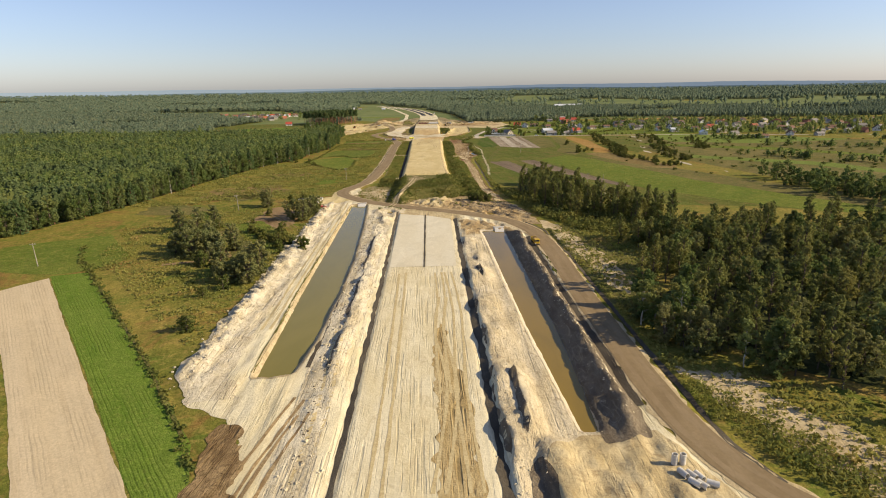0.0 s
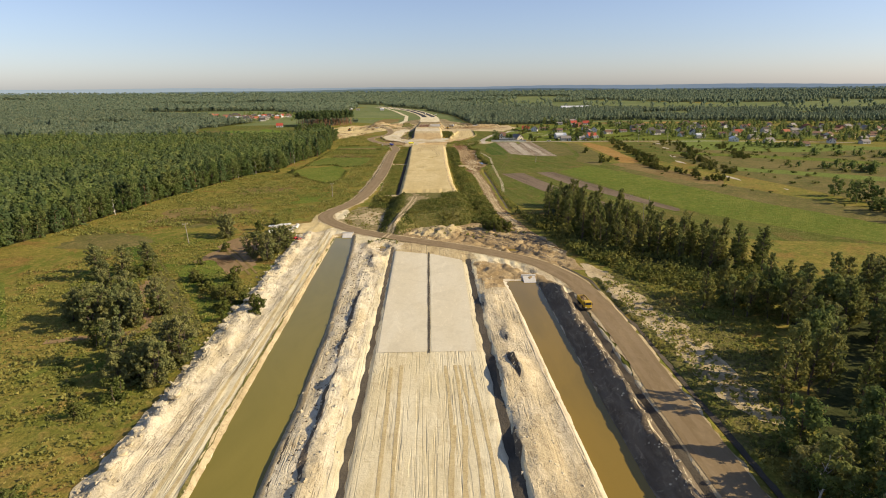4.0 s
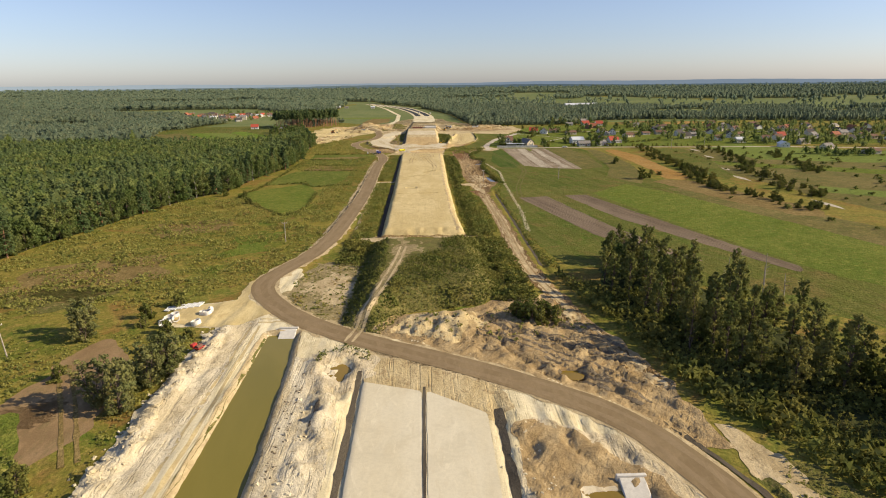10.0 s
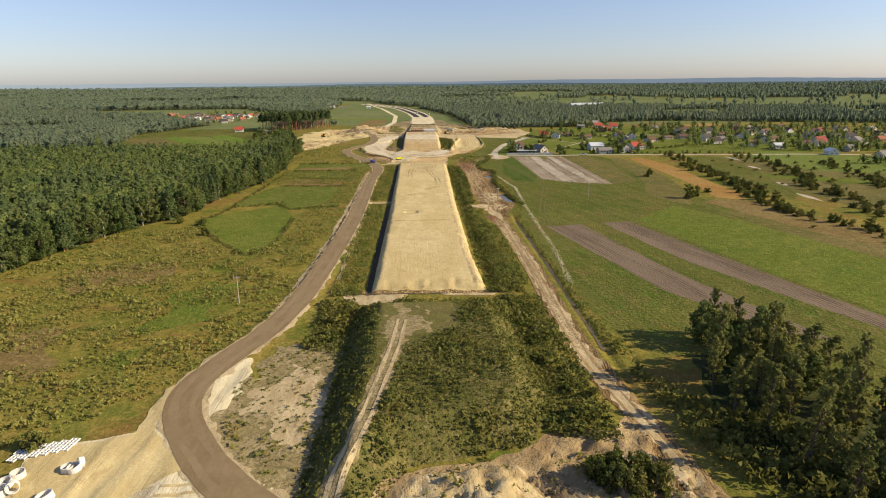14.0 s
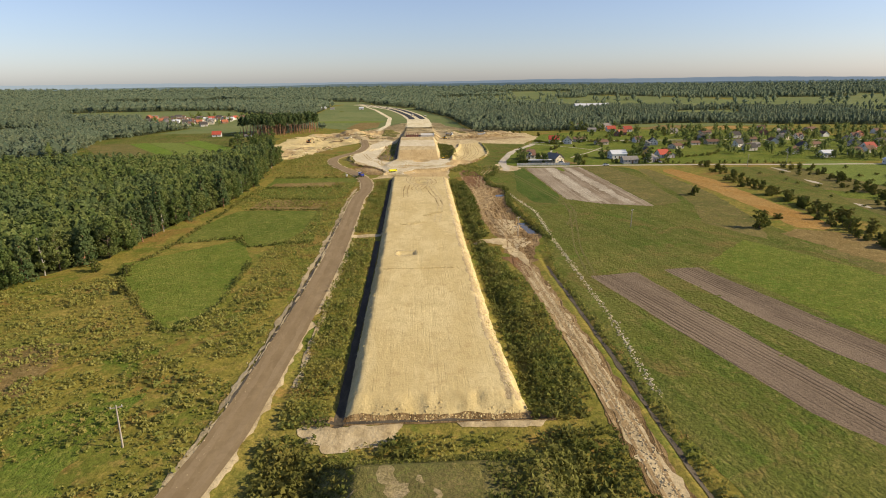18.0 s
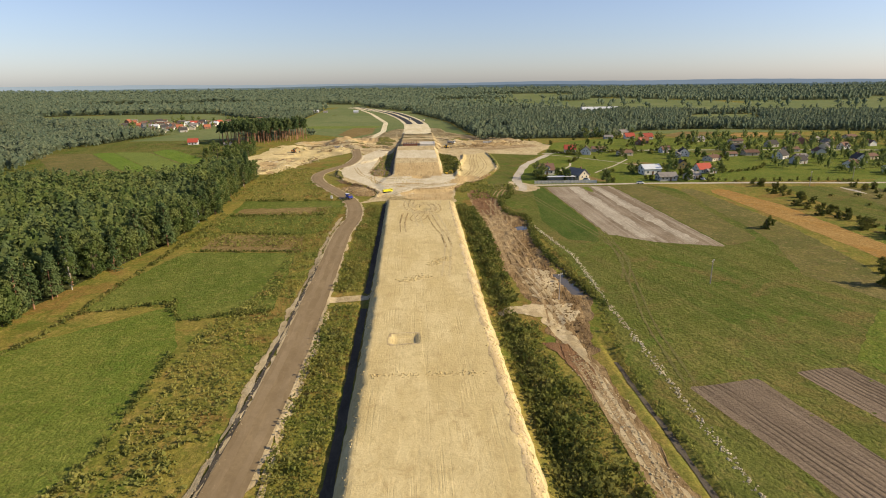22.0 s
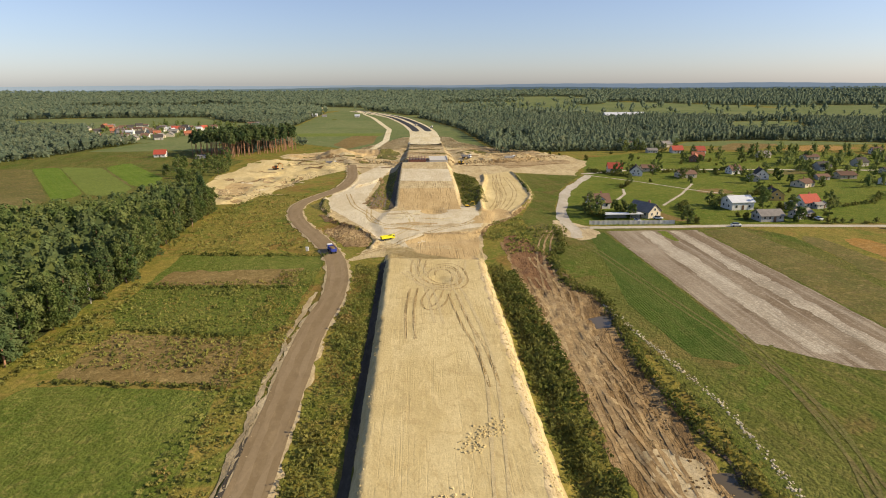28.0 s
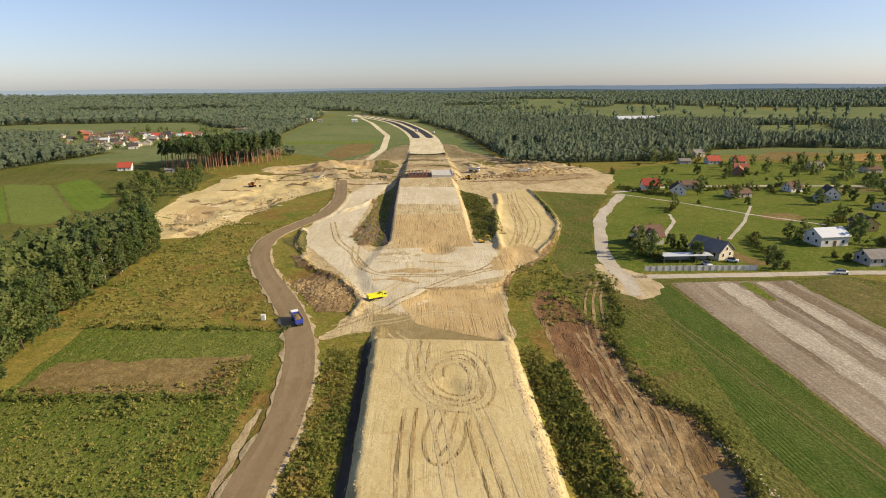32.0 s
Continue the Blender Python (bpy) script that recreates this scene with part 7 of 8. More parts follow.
# ---- houses ----
def prism(w, d, z0, z1, ridge):
    """A house body: box with two gables, ridge along x."""
    bm = bmesh.new()
    v = [bm.verts.new(p) for p in ((-w, -d, z0), (w, -d, z0), (w, d, z0), (-w, d, z0), (-w, -d, z1), (w, -d, z1), (w, d, z1), (-w, d, z1), (-w, 0, ridge), (w, 0, ridge))]
    for f in ((0, 1, 5, 4), (2, 3, 7, 6), (1, 2, 6, 9, 5), (3, 0, 4, 8, 7), (4, 5, 9, 8), (6, 7, 8, 9), (3, 2, 1, 0)):
        bm.faces.new([v[i] for i in f])
    return bm


def roof_slabs(w, d, z1, ridge, over=0.5, thick=0.16):
    bm = bmesh.new()
    rise = ridge - z1
    for s in (-1, 1):
        edge = (s * (d + over), z1 - over * rise / d)
        lo = [(x, edge[0], edge[1] + 0.05) for x in (-w - over, w + over)]
        hi = [(x, -s * 0.02, ridge + 0.07) for x in (w + over, -w - over)]
        a = [bm.verts.new(p) for p in lo + hi]
        b = [bm.verts.new((p[0], p[1], p[2] + thick)) for p in lo + hi]
        bm.faces.new(a[::-1])
        bm.faces.new(b)
        for i in range(4):
            bm.faces.new((a[i], a[(i + 1) % 4], b[(i + 1) % 4], b[i]))
    bmesh.ops.recalc_face_normals(bm, faces=bm.faces)
    return bm


def window_at(parent, x, y, z, axis, wide=1.1, high=1.3):
    """A framed window standing a little proud of a wall; axis 'y' or 'x' is the wall's normal."""
    s = 1 if (y if axis == "y" else x) > 0 else -1
    if axis == "y":
        fr = boxes((x - wide / 2, y - 0.04, z, x + wide / 2, y + 0.05 * s + 0.02, z + high))
        gl = boxes((x - wide / 2 + 0.1, y + s * 0.075 - 0.012, z + 0.1, x + wide / 2 - 0.1, y + s * 0.075 + 0.012, z + high - 0.1))
    else:
        fr = boxes((x - 0.04, y - wide / 2, z, x + 0.05 * s + 0.02, y + wide / 2, z + high))
        gl = boxes((x + s * 0.075 - 0.012, y - wide / 2 + 0.1, z + 0.1, x + s * 0.075 + 0.012, y + wide / 2 - 0.1, z + high - 0.1))
    win = part("window", fr, M_plastic, parent)
    part("pane", gl, M_glass, win)


def house(name, label, w, d, h, rise, wall, roof, category="house", windows=3, chimney=True, gable_windows=1, dormer=False, door=True, side=True):
    ob = tagged(new(name), label, category, "village houses")
    part("wall", prism(w, d, -0.5, h, h + rise), wall, ob)
    part("roof", roof_slabs(w, d, h, h + rise), roof, ob)
    for s in (-1, 1):
        for i in range(windows):
            x = (i - (windows - 1) / 2) * (2 * w / (windows + 0.4))
            if door and s == -1 and i == windows // 2:
                part("door", boxes((x - 0.55, -d - 0.08, 0, x + 0.55, -d + 0.05, 2.1)), M_wooddoor, ob)
            else:
                window_at(ob, x, s * d, 1.0, "y")
        for i in range(gable_windows):
            window_at(ob, s * w, (i - (gable_windows - 1) / 2) * 2.6, h + 0.1 if h < 3.4 else h - 0.4, "x")
        if side:
            window_at(ob, s * w, -d * 0.45, 1.0, "x")
            window_at(ob, s * w, d * 0.45, 1.0, "x")
    if chimney:
        part("chimney", boxes((w * 0.3 - 0.35, 0.5, h + rise * 0.5, w * 0.3 + 0.35, 1.1, h + rise + 0.9), (w * 0.3 - 0.42, 0.43, h + rise + 0.9, w * 0.3 + 0.42, 1.17, h + rise + 1.02)), M_brick, ob)
    if dormer:
        bm = prism(1.5, 1.7, 0, 1.3, 2.5)
        bmesh.ops.transform(bm, matrix=pose(0, -d + 0.9, h, 0, 0, 90), verts=bm.verts)
        dm = part("dormer", bm, wall, ob)
        bm = roof_slabs(1.5, 1.7, 1.3, 2.5, 0.3, 0.12)
        bmesh.ops.transform(bm, matrix=pose(0, -d + 0.9, h, 0, 0, 90), verts=bm.verts)
        part("dormer_roof", bm, roof, dm)
        part("pane", boxes((-0.7, -d - 0.66, h + 0.2, 0.7, -d - 0.60, h + 1.5)), M_glass, dm)
    return ob


H_WHITE_DARK = house("house", "white rendered house with a dark brown roof and dormer", 4.6, 3.8, 3.0, 3.3, M_white, M_brownroof, dormer=True, gable_windows=2)
H_LONG_GREY = house("house", "cream house under a long weathered grey roof", 5.6, 3.8, 2.8, 3.0, M_cream, M_greyroof, windows=4)
H_BARN = house("barn", "white barn with a pale sheet-metal roof", 5.4, 4.2, 3.6, 2.2, M_white, M_metalroof, "barn", 3, False)
H_GREY = house("outbuilding", "long grey outbuilding with pale roof panels", 5.0, 3.4, 2.6, 1.9, M_grey, M_greyroof, "outbuilding", 4, False)
H_YELLOW = house("house", "yellow rendered house with a dark roof", 5.0, 4.4, 3.4, 3.2, M_yellow, M_darkroof)
H_RED = house("house", "white house with a bright red tiled roof", 5.4, 4.6, 3.0, 3.8, M_white, M_redroof)
H_ORANGE = house("house", "brick house with an orange tiled roof", 5.2, 4.4, 3.2, 3.2, M_brick, M_orangeroof)
H_BROWN = house("house", "cream bungalow with a low brown roof", 6.2, 4.8, 2.8, 2.0, M_cream, M_brownroof)
H_DARK = house("house", "white house with a steep dark roof", 5.0, 4.6, 3.4, 4.0, M_white, M_darkroof, gable_windows=2)
H_SHED = house("shed", "low weathered shed with a sheet roof", 4.0, 2.6, 2.2, 0.9, M_grey, M_greyroof, "shed", 2, False)
LAID = set()
HOMES = []


def settle(src, x, y, turn, scale=1.0, dz=0.0):
    HOMES.append(Vector((x, y)))
    m = pose(*on_ground(x, y, dz + 0.1), 0, 0, turn)
    if src.name in LAID:
        ob = copy_thing(src, m)
    else:
        LAID.add(src.name)
        src.matrix_basis = m
        ob = src
    ob.scale = (scale,) * 3
    return ob


settle(H_WHITE_DARK, 76, 698, 4)
settle(H_LONG_GREY, 91, 680, -62)
settle(H_BARN, 139, 692, 6)
settle(H_GREY, 139, 668, 3)
for src, x, y, turn in ((H_YELLOW, 168, 712, 80), (H_RED, 173, 694, 10), (H_RED, 121, 810, -10), (H_DARK, 129, 793, 70), (H_BROWN, 144, 810, -8), (H_BROWN, 156, 783, 5), (H_WHITE_DARK, 193, 796, 12), (H_DARK, 198, 775, 75),
                        (H_GREY, 190, 768, 70), (H_ORANGE, 196, 856, 60), (H_ORANGE, 204, 868, -20), (H_RED, 206, 910, 0), (H_RED, 222, 905, 4), (H_GREY, 186, 912, 0), (H_SHED, 176, 690, 20), (H_SHED, 163, 690, 60), (H_GREY, 156, 672, 20), (H_BROWN, 206, 747, 30),
                        (H_ORANGE, 258, 874, 10), (H_BROWN, 248, 772, 0), (H_DARK, 258, 750, 30), (H_GREY, 270, 746, 10), (H_RED, 357, 856, 40), (H_WHITE_DARK, 344, 803, 20), (H_BROWN, 316, 741, 10), (H_BARN, 284, 680, 5), (H_DARK, 297, 725, 80),
                        (H_WHITE_DARK, 313, 690, 5), (H_ORANGE, 369, 775, 60), (H_RED, 344, 718, 10), (H_RED, 360, 890, 0), (H_ORANGE, 368, 856, 20), (H_BROWN, 407, 880, 10), (H_BROWN, 290, 788, 0), (H_DARK, 386, 1066, 15), (H_ORANGE, 380, 1080, 0), (H_ORANGE, 400, 1090, 5),
                        (H_BROWN, 284, 858, 5), (H_RED, 325, 622, 20), (H_BROWN, 336, 588, 0), (H_WHITE_DARK, 379, 612, 70), (H_GREY, 405, 604, 10), (H_ORANGE, 453, 631, 30), (H_DARK, 372, 741, 12), (H_LONG_GREY, 330, 660, 10), (H_BARN, 300, 640, 80),
                        (H_BROWN, 420, 700, 0), (H_ORANGE, 440, 672, 40), (H_RED, 476, 690, 10), (H_DARK, 500, 650, 60), (H_BROWN, 470, 740, 5), (H_WHITE_DARK, 400, 760, 20), (H_GREY, 430, 640, 15), (H_ORANGE, 520, 700, 0), (H_LONG_GREY, 360, 690, 15), (H_RED, 395, 800, 0),
                        (H_RED, -214, 918, 8), (H_SHED, -178, 905, 5), (H_ORANGE, -374, 1172, 20), (H_WHITE_DARK, -360, 1180, 0), (H_BROWN, -400, 1250, 10), (H_ORANGE, -352, 1245, 0), (H_RED, -312, 1200, 30), (H_WHITE_DARK, -300, 1190, 5), (H_ORANGE, -290, 1236, 10),
                        (H_WHITE_DARK, -330, 1170, 70), (H_BARN, -345, 1150, 5), (H_ORANGE, -335, 1215, 15), (H_BROWN, -318, 1240, 0), (H_RED, -280, 1210, 60), (H_WHITE_DARK, -272, 1225, 10), (H_ORANGE, -385, 1205, 30), (H_BROWN, -365, 1215, 10), (H_LONG_GREY, -355, 1150, 0),
                        (H_DARK, -326, 1190, 10), (H_WHITE_DARK, -346, 1192, 40), (H_DARK, -306, 1218, 0), (H_BARN, -322, 1200, 20), (H_WHITE_DARK, -296, 1210, 80), (H_GREY, -370, 1190, 0), (H_LONG_GREY, -340, 1232, 10), (H_BARN, -282, 1196, 0), (H_DARK, -362, 1160, 50), (H_WHITE_DARK, -266, 1205, 20), (H_BROWN, -288, 1222, 0), (H_BARN, -306, 1176, 90),
                        (H_RED, -245, 1302, 5), (H_GREY, -238, 1310, 0), (H_ORANGE, -300, 1165, 0), (H_WHITE_DARK, -318, 1150, 20), (H_BARN, -110, 1480, 4), (H_GREY, -170, 1500, 10), (H_BARN, -190, 1520, 0)):
    if abs(x) > 230 and src in (H_RED, H_ORANGE) and int(x + y) % 3:
        src = (H_BROWN, H_LONG_GREY, H_WHITE_DARK)[int(y) % 3]
    settle(src, x, y, turn, 0.82)
for x in (300, 322, 344):
    settle(H_BARN, x, 1370, 2, 1.8)
# more of the village further off
FARHOUSES = [house(kind, label, w, d, h, rise, wall, roof, kind, 2, chim, 0, side=False) for kind, label, w, d, h, rise, wall, roof, chim in (
    ("house", "far white house with a brown tiled roof", 5.0, 4.4, 3.0, 3.0, M_white, M_brownroof, True), ("house", "far cream house with a grey roof", 5.4, 4.6, 3.4, 3.0, M_cream, M_greyroof, True),
    ("house", "far brick house with a dull orange roof", 5.0, 4.4, 3.0, 3.2, M_brick, M_orangeroof, True), ("house", "far grey house with a dark roof", 5.4, 4.4, 3.4, 3.4, M_grey, M_darkroof, True),
    ("shed", "far low shed with a brown roof", 5.0, 3.0, 2.4, 1.6, M_grey, M_brownroof, False))]
for poly, step, keep in (([(230, 670), (300, 668), (450, 622), (560, 660), (540, 800), (420, 880), (250, 880), (226, 760)], 25, 0.66), ([(-330, 1060), (-262, 1050), (-250, 1150), (-340, 1150), (-390, 1140)], 22, 0.7), ([(-440, 1160), (-262, 1150), (-250, 1250), (-440, 1300)], 24, 0.5), ([(560, 640), (760, 700), (720, 860), (540, 830)], 34, 0.5),
                         ([(150, 925), (240, 935), (250, 1000), (170, 990)], 28, 0.35)):
    for x, y in fill_poly(poly, step, 0.4, keep):
        if all((q - Vector((x, y))).length > 15 for q in HOMES):
            settle(FARHOUSES[rng.integers(0, 5)], float(x), float(y), float(rng.choice([8, 15, 80, 100, 30])), 0.8)

# trees and hedges round the houses
for q in list(HOMES):
    for k in range(rng.integers(1, 4) if 0 < q.x < 270 else 0):
        a, d = rng.uniform(0, 6.283), rng.uniform(7.5, 12)
        spot = q + Vector((math.cos(a) * d, math.sin(a) * d))
        if all((spot - o).length > 6.5 for o in HOMES) and along(spot.x, spot.y, [(56, 659), (130, 658.5), (300, 642)]) > 5:
            plant(FAROAKS + BUSHES[2:], spot.x, spot.y, 0.5, 0.85)
for line in ([(71, 700), (69, 684), (72, 676)], [(108, 668), (112, 690), (120, 704)], [(150, 700), (160, 720), (172, 724)], [(104, 812), (112, 800), (122, 786)], [(150, 800), (164, 806), (176, 800)], [(186, 690), (210, 700), (226, 716)], [(180, 790), (186, 806), (200, 812)],
             [(218, 760), (236, 776), (262, 780)], [(160, 660.5), (200, 657), (240, 652)]):
    pts = np.array(curve_line(line, 9))
    w = np.array(pts) + rng.normal(size=pts.shape) * 0.5
    many("hedge", w, rng.uniform(1.2, 3.2, len(w)), rng.uniform(0.9, 1.8, len(w)), 60, 0.28, M_bush, "dense green garden hedge", int(500 + line[0][1]), True, 0.05, lobes=5)

# shed and fence of the nearest yard
yard = thing("lean_to", "long low lean-to with a pale sheet roof along the fence", "shed", at=on_ground(79.5, 674, 0.05))
part("roof", boxes((-8.2, -2.2, 2.3, 8.2, 2.2, 2.42)), M_metalroof, yard)
part("wall", boxes((-8, 1.7, -0.3, 8, 1.9, 2.3)), M_grey, yard)
for x in (-7.8, -2.6, 2.6, 7.8):
    part("post", boxes((x - 0.08, -1.9, -0.3, x + 0.08, -1.74, 2.3)), M_timber, yard)
fence = thing("fence", "pale concrete panel fence round the yard", "fence", at=on_ground(62.5, 664.6, 0))
for i in range(18):
    y = -1.3 * i / 17
    part("post", boxes((2.05 * i - 0.08, y - 0.08, -0.4, 2.05 * i + 0.08, y + 0.08, 1.75)), M_concrete, fence)
    if i < 17:
        part("panel", boxes((2.05 * i + 0.08, y - 0.04, -0.2, 2.05 * i + 1.97, y + 0.04, 1.55), (2.05 * i + 0.08, y - 0.06, 1.55, 2.05 * i + 1.97, y + 0.06, 1.63)), M_concrete, fence)


# ---- vehicles ----
def wheel(parent, x, y, r=0.52, wide=0.32):
    s = 1 if x > 0 else -1
    ty = part("tyre", tube(bmesh.new(), (x - wide / 2, y, r), (x + wide / 2, y, r), r, r, 14), M_tyre, parent)
    part("rim", tube(bmesh.new(), (x + s * wide / 2, y, r), (x + s * (wide / 2 + 0.04), y, r), r * 0.55, r * 0.5, 10), M_steel, ty)


def tipper(name, label, at, turn, cab_mat, body_mat, load=None, size=0.85):
    """A four-axle tipper; its cab looks along -y."""
    ob = thing(name, label, "truck", at=at, turn=turn)
    part("chassis", boxes((-0.5, -3.9, 0.75, 0.5, 4.2, 1.05)), M_steel, ob)
    cab = bmesh.new()
    box(cab, -1.25, -4.5, 0.7, 1.25, -2.6, 3.1, bevel=0.12)
    cb = part("cab", cab, cab_mat, ob)
    part("windscreen", boxes((-1.08, -4.53, 1.95, 1.08, -4.49, 2.85)), M_glass, cb)
    for s in (-1, 1):
        part("side_window", boxes((s * 1.252 - 0.012, -4.2, 1.95, s * 1.252 + 0.012, -3.1, 2.75)), M_glass, cb)
        part("headlight", boxes((s * 0.85 - 0.2, -4.54, 0.95, s * 0.85 + 0.2, -4.49, 1.2)), M_plastic, cb)
        part("mirror", boxes((s * 1.45 - 0.1, -4.5, 1.9, s * 1.45 + 0.1, -4.4, 2.5)), M_steel, cb)
    part("bumper", boxes((-1.25, -4.62, 0.45, 1.25, -4.45, 0.85)), M_steel, ob)
    t = 0.08
    tray = boxes((-1.3, -2.4, 1.15, 1.3, 4.3, 1.3), (-1.3, -2.4, 1.3, -1.3 + t, 4.3, 2.75), (1.3 - t, -2.4, 1.3, 1.3, 4.3, 2.75), (-1.22, -2.4, 1.3, 1.22, -2.3, 3.0), (-1.22, 4.2, 1.3, 1.22, 4.3, 2.6))
    for y in (-1.2, 0.2, 1.6, 3.0):
        for s in (-1, 1):
            box(tray, s * 1.34 - 0.05, y - 0.06, 1.2, s * 1.34 + 0.05, y + 0.06, 2.72)
    tr = part("tipper_body", tray, body_mat, ob)
    if load:
        bm = bmesh.new()
        bmesh.ops.create_grid(bm, x_segments=8, y_segments=16, size=1.0)
        for v in bm.verts:
            v.co = (v.co.x * 1.2, 0.95 + v.co.y * 3.25, 2.35 + 0.5 * (1 - v.co.x ** 2) * (1 - v.co.y ** 2) + 0.08 * math.sin(9 * v.co.x + 7 * v.co.y))
        part("load", bm, load, tr, "heaped brown earth load")
    for y in (-3.7, -2.0, 2.0, 3.3):
        for s in (-1, 1):
            wheel(ob, s * 1.05, y)
    ob.scale = (size,) * 3
    return ob


def excavator(name, label, at, turn, paint):
    ob = thing(name, label, "excavator", at=at, turn=turn)
    for s in (-1, 1):
        bm = bmesh.new()
        box(bm, s * 1.1 - 0.3, -1.9, 0, s * 1.1 + 0.3, 1.9, 0.85, bevel=0.25)
        part("crawler_track", bm, M_tyre, ob)
    body = bmesh.new()
    box(body, -1.3, -0.9, 1.0, 1.3, 2.2, 2.1, bevel=0.1)
    b = part("body", body, paint, ob)
    part("cab", boxes((-1.25, -1.5, 1.1, -0.25, 0.1, 2.9), bevel=0.08), M_glass, b)
    part("boom", tube(tube(bmesh.new(), (0.3, -0.9, 1.7), (0.3, -3.2, 4.6), 0.28, 0.24, 4), (0.3, -3.2, 4.6), (0.3, -5.4, 4.0), 0.24, 0.2, 4), paint, b)
    part("dipper_arm", tube(bmesh.new(), (0.3, -5.4, 4.1), (0.3, -5.9, 1.4), 0.2, 0.15, 4), paint, b)
    part("bucket", boxes((-0.3, -6.1, 0.4, 0.9, -5.2, 1.3), bevel=0.15), M_steel, b)
    return ob


tipper("tipper_truck", "yellow tipper truck loaded with brown earth on the haul road", on_ground(37.7, 203.3, 0.17), 4, M_cabyellow, M_cabyellow, M_mud, 0.72)
tipper("tipper_truck", "blue tipper truck with a white cab on the haul road", on_ground(-37.3, 629, 0.17), 203, M_plastic, M_blue, M_mud, 0.72)
tipper("tipper_truck", "lemon-yellow tipper truck crossing the bare sand", on_ground(-19, 644.5, 0.1), 118, M_lemon, M_lemon, None, 0.6)
excavator("excavator", "orange crawler excavator digging in the sand pit", on_ground(-104, 838, 0), 60, M_orangepaint)
excavator("excavator", "yellow crawler excavator working beside the bridge ramp", on_ground(15.5, 699, 0.05), 100, M_cabyellow).scale = (0.55,) * 3
excavator("excavator", "yellow crawler excavator by the new bridge", on_ground(24, 852, 0.05), 40, M_cabyellow)
for x, y, turn in ((12, 1210, 170), (-8, 1250, 350), (-70, 862, 80), (30, 880, 60), (62, 872, 95)):
    tipper("tipper_truck", "far pale tipper truck on the building site", on_ground(x, y, 0.15), turn, M_plastic, M_concrete)
for x, y, turn in ((84, 668.5, 5), (94, 672, 60), (160, 666, 3), (120, 657.5, 85)):
    car = thing("car", "small parked car beside the village road", "car", "village cars", on_ground(x, y, 0.1), turn)
    part("body", boxes((-0.85, -2.0, 0.3, 0.85, 2.0, 0.95), bevel=0.12), M_plastic, car)
    part("cabin", boxes((-0.75, -1.0, 0.9, 0.75, 1.4, 1.45), bevel=0.15), M_glass, car)
    for sx in (-1, 1):
        for sy in (-1.25, 1.25):
            wheel(car, sx * 0.78, sy, 0.31, 0.2)


# ---- bridge ----
bridge = thing("bridge", "unfinished bridge with rusty girders on concrete abutments", "bridge", at=(0, 846, -2.4))
for y0, y1 in ((-10.5, -8.5), (8.5, 10.5)):
    part("abutment", boxes((-13.5, y0, -1, 13.5, y1, 5.6)), M_concrete, bridge)
for i in range(6):
    x = -12.6 + 2.1 * i
    part("girder", boxes((x - 0.35, -10.8, 5.6, x + 0.35, 10.5, 5.72), (x - 0.06, -10.8, 5.72, x + 0.06, 10.5, 7.2), (x - 0.35, -10.8, 7.2, x + 0.35, 10.5, 7.32)), M_rust_steel, bridge)
part("cross_beam", boxes((-13.3, -10.95, 5.66, -1.4, -10.8, 7.3)), M_rust_steel, bridge)
part("deck", boxes((1.0, -10.8, 5.62, 13.4, 10.6, 7.0), (0.9, -10.8, 7.0, 1.3, 10.6, 7.4), (13.1, -10.8, 7.0, 13.5, 10.6, 7.4)), M_concrete, bridge)
for x in (-13, 0, 13):
    part("pier", tube(bmesh.new(), (x * 0.8, 0, -1), (x * 0.8, 0, 5.6), 0.6, 0.6, 12), M_concrete, bridge)


# ---- concrete, pipes, stones ----
def ring_mesh(r, high, thick):
    bm = bmesh.new()
    n = 20
    rows = []
    for rr, z in ((r, 0), (r, high), (r - thick, high), (r - thick, 0)):
        rows.append([bm.verts.new((rr * math.cos(6.2832 * i / n), rr * math.sin(6.2832 * i / n), z)) for i in range(n)])
    for a, b in zip(rows, rows[1:] + rows[:1]):
        for i in range(n):
            bm.faces.new((a[i], a[(i + 1) % n], b[(i + 1) % n], b[i]))
    bmesh.ops.recalc_face_normals(bm, faces=bm.faces)
    return mesh_of("concrete_ring", bm, M_white)


RING = ring_mesh(1.0, 0.9, 0.14)
for x, y, rx, k in ((-63.6, 293.4, 0, 1.0), (-64.2, 291.4, 8, 1.1), (-63.8, 289.6, 0, 1.15), (-62.2, 290.2, 80, 0.9), (-64.0, 287.6, 85, 0.9), (-56.4, 288.0, 14, 1.15), (-57.2, 294.6, 0, 0.9), (-56.0, 294.4, 12, 1.0), (-55.2, 295.4, 75, 0.8)):
    ob = tagged(new("concrete_ring", RING), "white concrete manhole ring lying on the sand", "concrete ring", "rings on the yard")
    ob.matrix_world = pose(*on_ground(x, y, 0.16 + (0.85 * k if rx > 60 else 0.0)), rx, 0, 40 * x) @ Matrix.Scale(k, 4)
slab = mesh_of("concrete_grating", boxes((-0.9, -0.06, 0, 0.9, 0.06, 0.22), (-0.9, 0.54, 0, 0.9, 0.66, 0.22), (-0.9, -0.66, 0, 0.9, -0.54, 0.22), *[(x - 0.06, -0.54, 0, x + 0.06, -0.06, 0.2) for x in (-0.8, -0.3, 0.3, 0.8)],
                                          *[(x - 0.06, 0.06, 0, x + 0.06, 0.54, 0.2) for x in (-0.8, -0.3, 0.3, 0.8)]), M_plastic)
